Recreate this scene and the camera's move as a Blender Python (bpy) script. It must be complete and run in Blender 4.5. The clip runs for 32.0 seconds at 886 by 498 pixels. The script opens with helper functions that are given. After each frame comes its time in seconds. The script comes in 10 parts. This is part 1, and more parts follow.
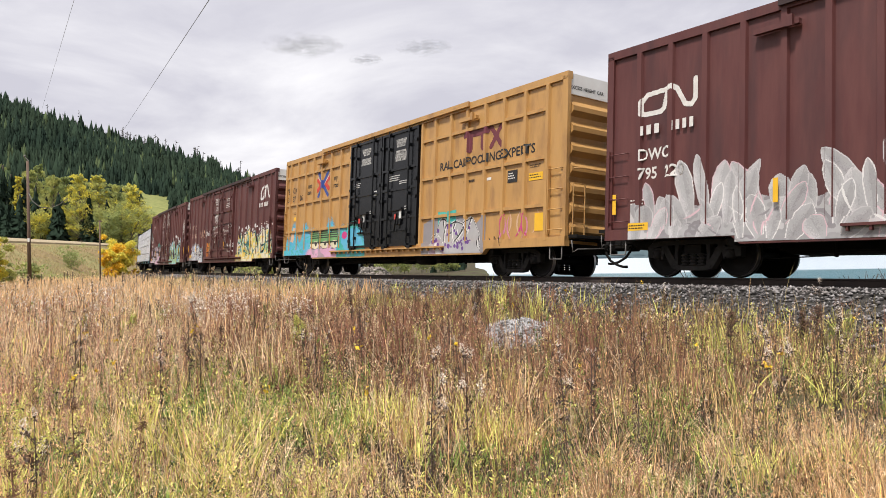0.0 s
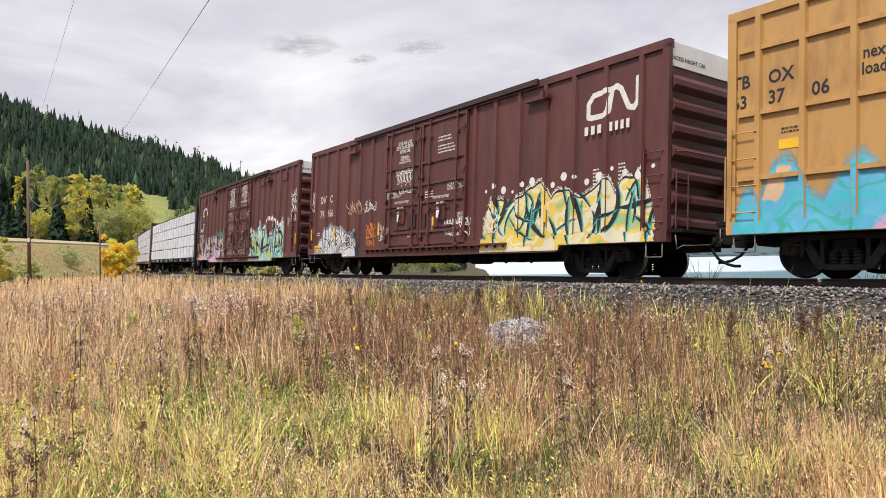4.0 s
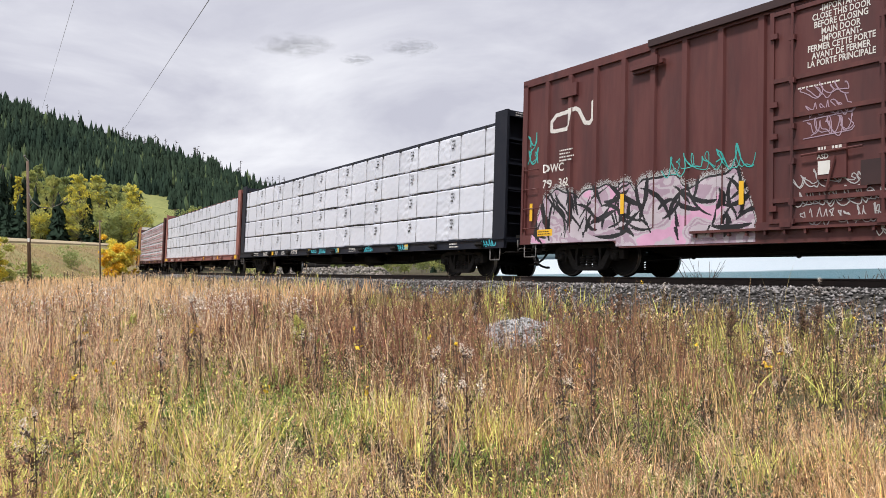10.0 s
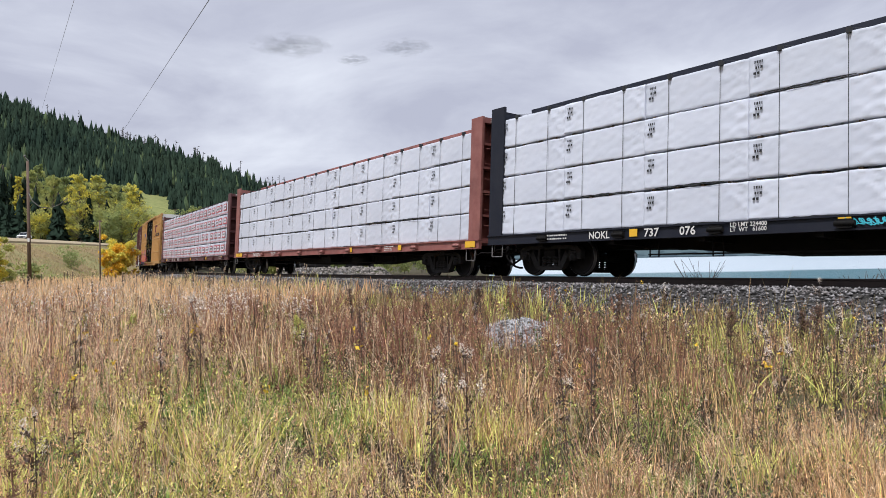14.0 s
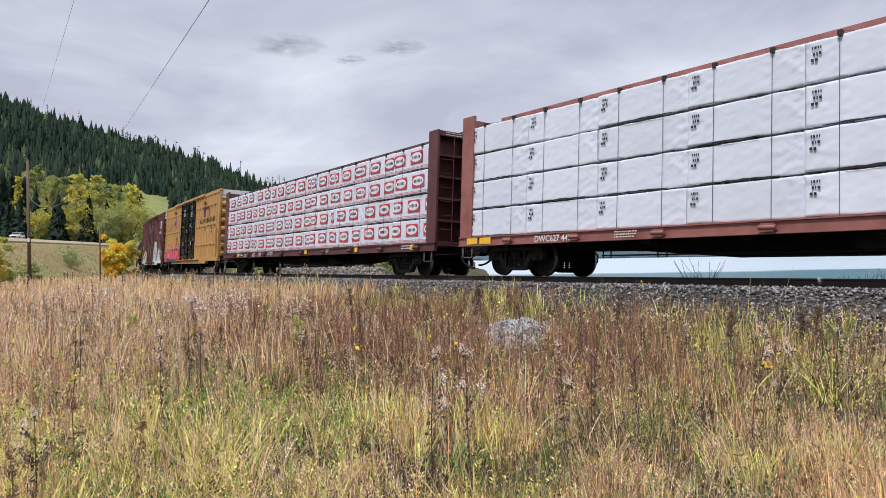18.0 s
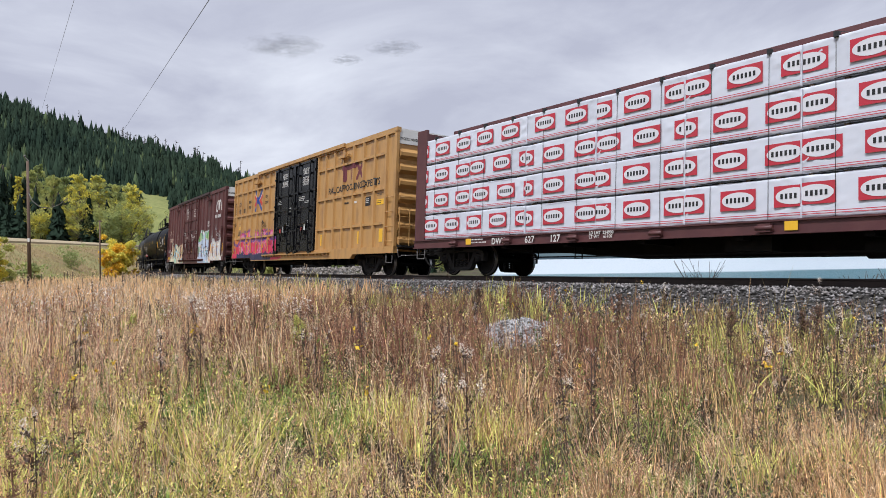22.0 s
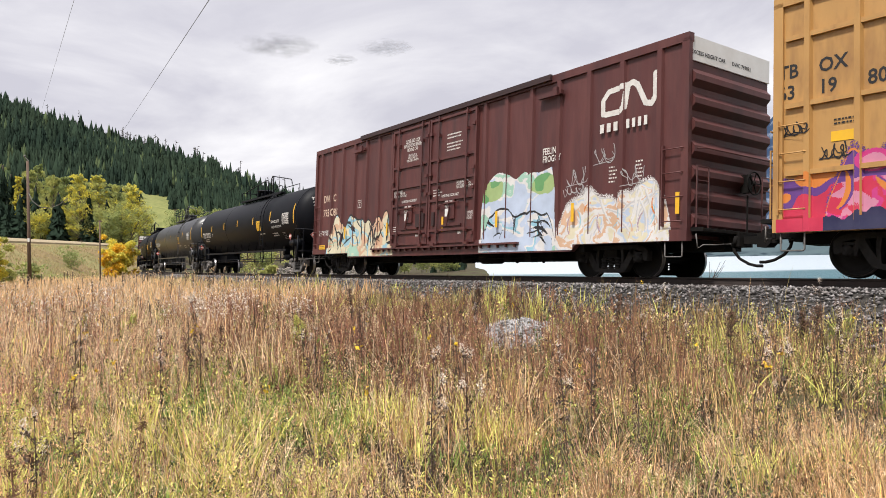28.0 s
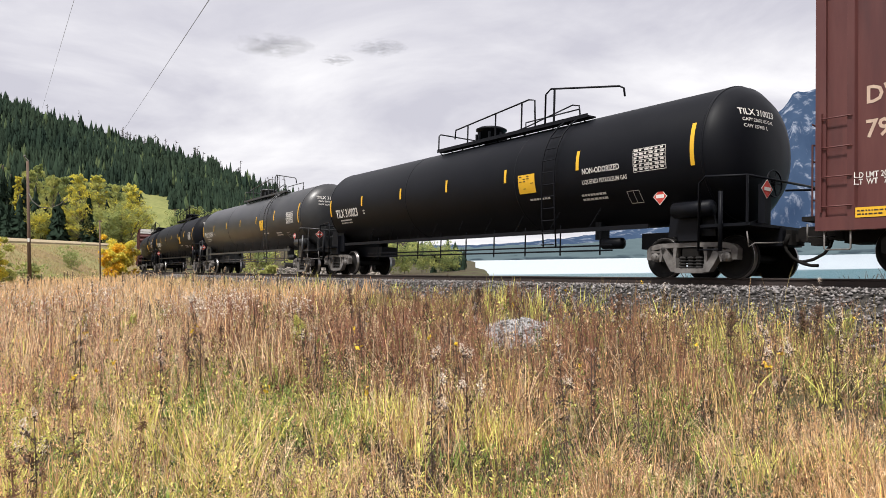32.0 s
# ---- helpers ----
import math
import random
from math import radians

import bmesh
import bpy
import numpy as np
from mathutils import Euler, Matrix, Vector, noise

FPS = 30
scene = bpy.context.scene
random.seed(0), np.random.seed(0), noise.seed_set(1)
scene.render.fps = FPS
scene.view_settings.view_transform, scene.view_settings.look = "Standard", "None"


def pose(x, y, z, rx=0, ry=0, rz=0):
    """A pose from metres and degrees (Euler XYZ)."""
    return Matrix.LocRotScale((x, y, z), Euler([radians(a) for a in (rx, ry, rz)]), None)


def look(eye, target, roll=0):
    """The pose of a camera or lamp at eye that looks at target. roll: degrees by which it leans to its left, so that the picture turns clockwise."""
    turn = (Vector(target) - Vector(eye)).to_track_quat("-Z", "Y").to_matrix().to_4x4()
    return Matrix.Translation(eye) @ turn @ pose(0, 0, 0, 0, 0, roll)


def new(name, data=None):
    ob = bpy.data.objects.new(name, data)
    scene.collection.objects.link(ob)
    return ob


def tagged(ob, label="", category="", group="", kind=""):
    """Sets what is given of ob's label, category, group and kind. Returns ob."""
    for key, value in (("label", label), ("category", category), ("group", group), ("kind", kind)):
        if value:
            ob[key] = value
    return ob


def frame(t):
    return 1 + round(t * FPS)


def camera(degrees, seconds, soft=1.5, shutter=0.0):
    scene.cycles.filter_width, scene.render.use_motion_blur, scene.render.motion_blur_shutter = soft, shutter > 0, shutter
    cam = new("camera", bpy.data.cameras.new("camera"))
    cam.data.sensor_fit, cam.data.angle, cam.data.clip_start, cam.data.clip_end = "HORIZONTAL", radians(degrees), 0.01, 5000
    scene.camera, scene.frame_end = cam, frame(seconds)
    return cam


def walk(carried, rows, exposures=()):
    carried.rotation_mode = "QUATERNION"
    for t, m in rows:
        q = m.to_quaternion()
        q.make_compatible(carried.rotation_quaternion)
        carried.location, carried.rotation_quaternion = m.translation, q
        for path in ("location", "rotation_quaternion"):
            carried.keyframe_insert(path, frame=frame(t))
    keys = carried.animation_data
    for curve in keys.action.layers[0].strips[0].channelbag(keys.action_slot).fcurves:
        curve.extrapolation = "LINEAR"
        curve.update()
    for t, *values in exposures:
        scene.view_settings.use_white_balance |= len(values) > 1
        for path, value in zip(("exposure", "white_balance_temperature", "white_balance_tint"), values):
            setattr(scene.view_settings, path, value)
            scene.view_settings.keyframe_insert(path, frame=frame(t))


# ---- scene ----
# ---------------------------------------------------------------- camera: on a tripod in the field
EYE = (0.0, 0.0, 0.56)
cam = camera(63.8, 32.0, soft=0.4, shutter=0.0)
VIEW = look(EYE, (0.0, 10.0, 0.56 + 0.1508), -0.956)
walk(cam, [(0.0, VIEW), (32.0, VIEW)],
     exposures=[(0.0, 0.30, 6500, 10), (9.0, 0.28, 6500, 10), (11.5, 0.0, 5900, 10), (20.0, -0.01, 5900, 10), (22.5, 0.01, 5900, 10), (24.5, 0.14, 6200, 10), (28.0, 0.3, 6500, 10), (32.0, 0.28, 6500, 10)])

# ---------------------------------------------------------------- world and sun: bright overcast sky
world = bpy.data.worlds.new("overcast_sky")
scene.world = world
world.use_nodes = True
wt = world.node_tree
wt.nodes.clear()
w_out = wt.nodes.new("ShaderNodeOutputWorld")
w_bg = wt.nodes.new("ShaderNodeBackground")
w_sky = wt.nodes.new("ShaderNodeTexSky")
w_sky.sky_type = "NISHITA"
w_sky.sun_disc = False
w_sky.sun_elevation = radians(62.8)
w_sky.sun_rotation = radians(213.7)
w_sky.dust_density = 4.0
w_co = wt.nodes.new("ShaderNodeTexCoord")


def wnode(kind, **values):
    n = wt.nodes.new(kind)
    for k, v in values.items():
        n.inputs[k].default_value = v
    return n


# cloud sheet: direction projected on a flat layer, so that streaks crowd towards the horizon
w_sep = wt.nodes.new("ShaderNodeSeparateXYZ")
wt.links.new(w_co.outputs["Generated"], w_sep.inputs[0])
w_up = wt.nodes.new("ShaderNodeMath")
w_up.operation = "MAXIMUM"
w_up.inputs[1].default_value = 0.0
wt.links.new(w_sep.outputs["Z"], w_up.inputs[0])
w_add = wt.nodes.new("ShaderNodeMath")
w_add.operation = "ADD"
w_add.inputs[1].default_value = 0.22
wt.links.new(w_up.outputs[0], w_add.inputs[0])
w_dx = wt.nodes.new("ShaderNodeMath")
w_dx.operation = "DIVIDE"
w_dy = wt.nodes.new("ShaderNodeMath")
w_dy.operation = "DIVIDE"
wt.links.new(w_sep.outputs["X"], w_dx.inputs[0])
wt.links.new(w_sep.outputs["Y"], w_dy.inputs[0])
wt.links.new(w_add.outputs[0], w_dx.inputs[1])
wt.links.new(w_add.outputs[0], w_dy.inputs[1])
w_plane = wt.nodes.new("ShaderNodeCombineXYZ")
wt.links.new(w_dx.outputs[0], w_plane.inputs[0])
wt.links.new(w_dy.outputs[0], w_plane.inputs[1])
w_map = wt.nodes.new("ShaderNodeMapping")
w_map.inputs["Rotation"].default_value = (0, 0, radians(-24))
w_map.inputs["Scale"].default_value = (0.75, 1.0, 1)
w_map.inputs["Location"].default_value = (2.3, 0.7, 0)
wt.links.new(w_plane.outputs[0], w_map.inputs[0])
w_n1 = wnode("ShaderNodeTexNoise", Scale=1.25, Detail=9.0, Roughness=0.56, Distortion=0.5)
wt.links.new(w_map.outputs[0], w_n1.inputs["Vector"])
w_ramp = wt.nodes.new("ShaderNodeValToRGB")
w_ramp.color_ramp.elements[0].position = 0.38
w_ramp.color_ramp.elements[0].color = (0.60, 0.59, 0.66, 1)
w_ramp.color_ramp.elements[1].position = 0.70
w_ramp.color_ramp.elements[1].color = (1.0, 0.985, 1.0, 1)
wt.links.new(w_n1.outputs["Fac"], w_ramp.inputs[0])
w_mix = wt.nodes.new("ShaderNodeMix")
w_mix.data_type = "RGBA"
w_mix.inputs["Factor"].default_value = 0.94
w_sc = wt.nodes.new("ShaderNodeVectorMath")
w_sc.operation = "SCALE"
w_sc.inputs["Scale"].default_value = 0.09
wt.links.new(w_sky.outputs[0], w_sc.inputs[0])
wt.links.new(w_sc.outputs[0], w_mix.inputs["A"])
wt.links.new(w_ramp.outputs["Color"], w_mix.inputs["B"])
wt.links.new(w_mix.outputs["Result"], w_bg.inputs["Color"])
w_bg.inputs["Strength"].default_value = 0.92
wt.links.new(w_bg.outputs[0], w_out.inputs[0])

sun_data = bpy.data.lights.new("sun", "SUN")
sun_data.energy = 4.0
sun_data.angle = radians(8)
sun_data.color = (1.0, 0.965, 0.92)
sun = new("sun", sun_data)
sun.matrix_world = look((-20, -30, 70), (0, 0, 0))
# ---------------------------------------------------------------- the railway's line in plan
HEAD0, BEND, BEND2, TRACK_Y = -0.97647, 0.0017255, -6.6e-06, 24.711
CANT, GRADE = 0.0573, 0.00384
_S = np.arange(-420.0, 60.01, 0.25)
_U = np.maximum(_S, -220.0)
_H = HEAD0 + BEND * _U + BEND2 * _U * _U
_I = int(np.argmin(abs(_S)))
_X = np.concatenate(([0], np.cumsum(0.125 * (np.cos(_H[1:]) + np.cos(_H[:-1])))))
_Y = np.concatenate(([0], np.cumsum(0.125 * (np.sin(_H[1:]) + np.sin(_H[:-1])))))
_X, _Y = _X - _X[_I], _Y - _Y[_I] + TRACK_Y


def line_at(s):
    """Centre of the track at the way s: x, y, z, heading."""
    return (float(np.interp(s, _S, _X)), float(np.interp(s, _S, _Y)), GRADE * s, float(np.interp(s, _S, _H)))


def rail_pose(s, half=0.0):
    """Pose of a vehicle whose bogies run half metres before and behind s, leaning with the curve."""
    if half > 0:
        a, b = line_at(s - half), line_at(s + half)
        x, y, z, h = (a[0] + b[0]) / 2, (a[1] + b[1]) / 2, (a[2] + b[2]) / 2, math.atan2(b[1] - a[1], b[0] - a[0])
    else:
        x, y, z, h = line_at(s)
    return Matrix.Translation((x, y, z)) @ Euler((-CANT, 0, h)).to_matrix().to_4x4()


def way(a, t):
    """Way along the line, at t seconds, of what stands at a at 16 s."""
    u = t - 16.0
    return a + 5.56098 * u - 0.008033 * u * u + 4.85e-05 * u ** 3


def near_line(x, y):
    """Signed distance of points from the track's centre (positive on the camera's side) and the way."""
    px, py = _X[::4], _Y[::4]
    x, y = np.atleast_1d(np.asarray(x, float)), np.atleast_1d(np.asarray(y, float))
    d, s = np.empty(len(x)), np.empty(len(x))
    for k in range(0, len(x), 4000):
        q = (x[k:k + 4000, None] - px) ** 2 + (y[k:k + 4000, None] - py) ** 2
        i = np.argmin(q, 1)
        hd = _H[::4][i]
        d[k:k + 4000] = (x[k:k + 4000] - px[i]) * np.sin(hd) - (y[k:k + 4000] - py[i]) * np.cos(hd)
        far = np.sqrt(q[np.arange(len(i)), i])
        d[k:k + 4000] = np.where(far > abs(d[k:k + 4000]) + 2, np.sign(d[k:k + 4000]) * far, d[k:k + 4000])
        s[k:k + 4000] = _S[::4][i]
    return d, s


# ---------------------------------------------------------------- small tools
def smooth(a, b, v):
    u = np.clip((v - a) / (b - a), 0, 1)
    return u * u * (3 - 2 * u)


def lattice(x, y, seed=0):
    """Smooth value noise from 0 to 1 on unit cells."""
    xi, yi = np.floor(x), np.floor(y)
    fx, fy = x - xi, y - yi
    fx, fy = fx * fx * (3 - 2 * fx), fy * fy * (3 - 2 * fy)

    def h(i, j):
        v = np.sin(i * 127.1 + j * 311.7 + seed * 74.7) * 43758.5453
        return v - np.floor(v)
    return (h(xi, yi) * (1 - fx) + h(xi + 1, yi) * fx) * (1 - fy) + (h(xi, yi + 1) * (1 - fx) + h(xi + 1, yi + 1) * fx) * fy


def rough(x, y, seed=0, octaves=4):
    v, a, tot = 0, 1.0, 0
    for k in range(octaves):
        v = v + a * lattice(x * 2 ** k, y * 2 ** k, seed + k)
        tot += a
        a *= 0.5
    return v / tot


def mesh_of(name, verts, faces, mats, slots=None, flat=True):
    me = bpy.data.meshes.new(name)
    me.from_pydata([tuple(v) for v in verts] if not isinstance(verts, np.ndarray) else verts.tolist(), [], faces if isinstance(faces, list) else faces.tolist())
    for m in (mats if isinstance(mats, (list, tuple)) else [mats]):
        me.materials.append(m)
    if slots is not None:
        me.polygons.foreach_set("material_index", np.asarray(slots, dtype=np.int32))
    if not flat:
        me.polygons.foreach_set("use_smooth", np.ones(len(me.polygons), dtype=bool))
    me.update()
    return me


def part(name, bm, material, parent=None, label="", smooth_faces=False, at=None):
    """Links a bmesh as one mesh object under a thing or a part."""
    me = bpy.data.meshes.new(name)
    if smooth_faces:
        for f in bm.faces:
            f.smooth = True
    bm.to_mesh(me)
    bm.free()
    for m in (material if isinstance(material, (list, tuple)) else [material]):
        me.materials.append(m)
    ob = new(name, me)
    if parent:
        ob.parent = parent
    if at is not None:
        ob.matrix_basis = at
    if label:
        tagged(ob, label)
    return ob


def share(name, ob, parent, m):
    """Another object on the mesh of ob, under parent."""
    o = new(name, ob.data)
    o.parent = parent
    o.matrix_basis = m
    return o


def box(bm, x0, x1, y0, y1, z0, z1, mat=0):
    v = [bm.verts.new(p) for p in ((x0, y0, z0), (x1, y0, z0), (x1, y1, z0), (x0, y1, z0), (x0, y0, z1), (x1, y0, z1), (x1, y1, z1), (x0, y1, z1))]
    for q in ((3, 2, 1, 0), (4, 5, 6, 7), (0, 1, 5, 4), (1, 2, 6, 5), (2, 3, 7, 6), (3, 0, 4, 7)):
        bm.faces.new([v[i] for i in q]).material_index = mat
    return v


def bar(bm, a, b, r, n=6, mat=0):
    """A round bar from a to b."""
    a, b = Vector(a), Vector(b)
    d = (b - a).normalized()
    u = d.orthogonal().normalized()
    w = d.cross(u)
    rings = []
    for p in (a, b):
        rings.append([bm.verts.new(p + r * (math.cos(k * 2 * math.pi / n) * u + math.sin(k * 2 * math.pi / n) * w)) for k in range(n)])
    for k in range(n):
        f = bm.faces.new((rings[0][k], rings[0][(k + 1) % n], rings[1][(k + 1) % n], rings[1][k]))
        f.smooth = n > 6
        f.material_index = mat
    bm.faces.new(rings[0][::-1]).material_index = mat
    bm.faces.new(rings[1]).material_index = mat


def rod(bm, pts, r, n=6):
    """A bent round bar through points."""
    pts = [Vector(p) for p in pts]
    rings = []
    u = None
    for i, p in enumerate(pts):
        d = (pts[min(i + 1, len(pts) - 1)] - pts[max(i - 1, 0)]).normalized()
        u = d.orthogonal().normalized() if u is None else (u - d * u.dot(d)).normalized()
        w = d.cross(u)
        rings.append([bm.verts.new(p + r * (math.cos(k * 2 * math.pi / n) * u + math.sin(k * 2 * math.pi / n) * w)) for k in range(n)])
    for a, b in zip(rings, rings[1:]):
        for k in range(n):
            bm.faces.new((a[k], a[(k + 1) % n], b[(k + 1) % n], b[k])).smooth = True
    bm.faces.new(rings[0][::-1])
    bm.faces.new(rings[-1])


def lathe(bm, profile, axis="x", n=24, at=(0, 0, 0), mat=0, soft=True):
    """Turns (along, radius) pairs round an axis."""
    rings = []
    at = Vector(at)
    for l, r in profile:
        ring = []
        for k in range(n):
            c, s = r * math.cos(2 * math.pi * k / n), r * math.sin(2 * math.pi * k / n)
            ring.append(bm.verts.new(at + (Vector((l, c, s)) if axis == "x" else Vector((c, l, s)) if axis == "y" else Vector((c, s, l)))))
        rings.append(ring)
    for a, b in zip(rings, rings[1:]):
        for k in range(n):
            f = bm.faces.new((a[k], a[(k + 1) % n], b[(k + 1) % n], b[k]))
            f.smooth, f.material_index = soft, mat
    for ring in (rings[0], rings[-1]):
        bm.faces.new(ring).material_index = mat
    bmesh.ops.recalc_face_normals(bm, faces=bm.faces[:])


def extrude_outline(bm, pts, y0, y1, mat=0):
    """A plate with an outline in x and z, from y0 to y1."""
    a = [bm.verts.new((x, y0, z)) for x, z in pts]
    b = [bm.verts.new((x, y1, z)) for x, z in pts]
    n = len(pts)
    bm.faces.new(a).material_index = mat
    bm.faces.new(b[::-1]).material_index = mat
    for i in range(n):
        bm.faces.new((a[i], b[i], b[(i + 1) % n], a[(i + 1) % n])).material_index = mat


# ---------------------------------------------------------------- materials
def make(name, color, rough_=0.6, metal=0.0, second=None, scale=4.0, detail=6.0, amount=0.6, spread=(0.35, 0.65), bump=0.0, bump_scale=30.0, random_=0.0, island=0.0,
         third=None, third_scale=0.7, third_spread=(0.5, 0.7), third_amount=0.5, stretch=(1, 1, 1), spec=0.5, translucent=0.0):
    """A surface of two colours mottled at one scale, stained at another, with fine relief."""
    m = bpy.data.materials.new(name)
    m.use_nodes = True
    nt = m.node_tree
    b = nt.nodes["Principled BSDF"]
    b.inputs["Roughness"].default_value = rough_
    b.inputs["Metallic"].default_value = metal
    b.inputs["Specular IOR Level"].default_value = spec
    co = nt.nodes.new("ShaderNodeTexCoord")
    mp = nt.nodes.new("ShaderNodeMapping")
    mp.inputs["Scale"].default_value = stretch
    nt.links.new(co.outputs["Object"], mp.inputs[0])
    base = nt.nodes.new("ShaderNodeRGB")
    base.outputs[0].default_value = (*color, 1)
    last = base.outputs[0]

    def blend(fac, col, amt):
        nonlocal last
        x = nt.nodes.new("ShaderNodeMix")
        x.data_type = "RGBA"
        mul = nt.nodes.new("ShaderNodeMath")
        mul.operation = "MULTIPLY"
        mul.inputs[1].default_value = amt
        nt.links.new(fac, mul.inputs[0])
        nt.links.new(mul.outputs[0], x.inputs["Factor"])
        nt.links.new(last, x.inputs["A"])
        x.inputs["B"].default_value = (*col, 1)
        last = x.outputs["Result"]

    def blotch(sc, dt, sp):
        n = nt.nodes.new("ShaderNodeTexNoise")
        n.inputs["Scale"].default_value, n.inputs["Detail"].default_value = sc, dt
        n.inputs["Roughness"].default_value = 0.6
        nt.links.new(mp.outputs[0], n.inputs["Vector"])
        r = nt.nodes.new("ShaderNodeMapRange")
        r.inputs["From Min"].default_value, r.inputs["From Max"].default_value = sp
        nt.links.new(n.outputs["Fac"], r.inputs["Value"])
        return r.outputs[0]

    if second:
        blend(blotch(scale, detail, spread), second, amount)
    if third:
        blend(blotch(third_scale, 4.0, third_spread), third, third_amount)
    if random_ or island:
        src = nt.nodes.new("ShaderNodeNewGeometry").outputs["Random Per Island"] if island else nt.nodes.new("ShaderNodeObjectInfo").outputs["Random"]
        hsv = nt.nodes.new("ShaderNodeHueSaturation")
        mr = nt.nodes.new("ShaderNodeMapRange")
        mr.inputs["To Min"].default_value, mr.inputs["To Max"].default_value = 1 - (random_ or island), 1 + (random_ or island)
        nt.links.new(src, mr.inputs["Value"])
        nt.links.new(mr.outputs[0], hsv.inputs["Value"])
        hu = nt.nodes.new("ShaderNodeMath")
        hu.operation = "MULTIPLY_ADD"
        hu.inputs[1].default_value, hu.inputs[2].default_value = 0.05 * (random_ or island), 0.5 - 0.025 * (random_ or island)
        wn = nt.nodes.new("ShaderNodeTexWhiteNoise")
        wn.noise_dimensions = "1D"
        nt.links.new(src, wn.inputs["W"])
        nt.links.new(wn.outputs["Value"], hu.inputs[0])
        nt.links.new(hu.outputs[0], hsv.inputs["Hue"])
        nt.links.new(last, hsv.inputs["Color"])
        last = hsv.outputs[0]
    nt.links.new(last, b.inputs["Base Color"])
    if bump:
        n = nt.nodes.new("ShaderNodeTexNoise")
        n.inputs["Scale"].default_value, n.inputs["Detail"].default_value = bump_scale, 5.0
        nt.links.new(mp.outputs[0], n.inputs["Vector"])
        bp = nt.nodes.new("ShaderNodeBump")
        bp.inputs["Strength"].default_value = bump
        bp.inputs["Distance"].default_value = 0.02
        nt.links.new(n.outputs["Fac"], bp.inputs["Height"])
        nt.links.new(bp.outputs[0], b.inputs["Normal"])
    if translucent:
        tr = nt.nodes.new("ShaderNodeBsdfTranslucent")
        nt.links.new(last, tr.inputs["Color"])
        mx = nt.nodes.new("ShaderNodeMixShader")
        mx.inputs[0].default_value = translucent
        nt.links.new(b.outputs[0], mx.inputs[1])
        nt.links.new(tr.outputs[0], mx.inputs[2])
        nt.links.new(mx.outputs[0], nt.nodes["Material Output"].inputs["Surface"])
    return m


BROWN = make("boxcar_red_paint", (0.092, 0.0248, 0.0232), 0.55, second=(0.138, 0.047, 0.040), scale=1.6, spread=(0.4, 0.75), amount=0.8, third=(0.050, 0.019, 0.020), third_scale=0.9, third_spread=(0.45, 0.7), third_amount=0.75, stretch=(2.2, 1, 0.35), bump=0.14, bump_scale=6)
GOLD = make("yellow_car_paint", (0.50, 0.280, 0.093), 0.45, second=(0.42, 0.23, 0.075), scale=1.4, amount=0.7, third=(0.25, 0.125, 0.05), third_scale=1.3, third_spread=(0.50, 0.72), third_amount=0.75, stretch=(1.6, 1, 0.5), bump=1.0, bump_scale=1.5)
BLACK = make("black_paint", (0.0042, 0.0048, 0.006), 0.26, spec=0.22, second=(0.008, 0.008, 0.0095), scale=1.5, amount=0.7, bump=0.06, bump_scale=8, third=(0.014, 0.0135, 0.013), third_scale=0.6, third_spread=(0.6, 0.85), third_amount=0.4, stretch=(2, 1, 0.5))
RUSTRED = make("oxide_red_paint", (0.23, 0.075, 0.062), 0.6, second=(0.33, 0.14, 0.115), scale=2.0, amount=0.7, third=(0.09, 0.03, 0.026), third_scale=0.8, third_amount=0.5, bump=0.08, bump_scale=8)
MAROON = make("maroon_paint", (0.085, 0.026, 0.028), 0.6, second=(0.12, 0.045, 0.042), scale=2.0, amount=0.7, third=(0.045, 0.016, 0.017), third_scale=0.8, third_amount=0.5, bump=0.08, bump_scale=8)
NAVY = make("dark_blue_paint", (0.009, 0.011, 0.020), 0.6, spec=0.3, second=(0.018, 0.019, 0.027), scale=2.0, amount=0.7, bump=0.06)
GRIME = make("grimy_black_iron", (0.0065, 0.006, 0.0058), 0.85, spec=0.2, second=(0.013, 0.011, 0.0095), scale=5.0, amount=0.8, bump=0.25, bump_scale=25)
SIDEFRAME = make("dusty_cast_steel", (0.20, 0.19, 0.18), 0.7, second=(0.07, 0.06, 0.055), scale=4.0, amount=0.8, bump=0.2, bump_scale=25)
WHEEL = make("worn_wheel_steel", (0.011, 0.010, 0.0095), 0.8, spec=0.25, second=(0.006, 0.0055, 0.005), scale=6.0, amount=0.8, bump=0.15, bump_scale=25)
CASTING = make("dull_cast_iron", (0.032, 0.030, 0.029), 0.85, spec=0.25, second=(0.013, 0.012, 0.0115), scale=5.0, amount=0.8, bump=0.25, bump_scale=25)
TREAD = make("polished_steel", (0.34, 0.33, 0.32), 0.28, metal=0.9, second=(0.2, 0.18, 0.17), scale=8.0, amount=0.5)
RAILSIDE = make("rusty_rail_steel", (0.030, 0.022, 0.020), 0.8, second=(0.055, 0.036, 0.028), scale=8.0, amount=0.6, bump=0.2, bump_scale=40)
WHITE = make("white_paint", (0.74, 0.73, 0.70), 0.55, second=(0.58, 0.56, 0.52), scale=2.0, amount=0.5)
YELLOW = make("safety_yellow", (0.82, 0.47, 0.02), 0.5, second=(0.72, 0.40, 0.03), scale=5.0, amount=0.5)
INK = make("black_ink", (0.012, 0.012, 0.013), 0.6, second=(0.03, 0.03, 0.03), scale=6.0, amount=0.4)
# ---------------------------------------------------------------- the lie of the land
WATER_Z = -4.2


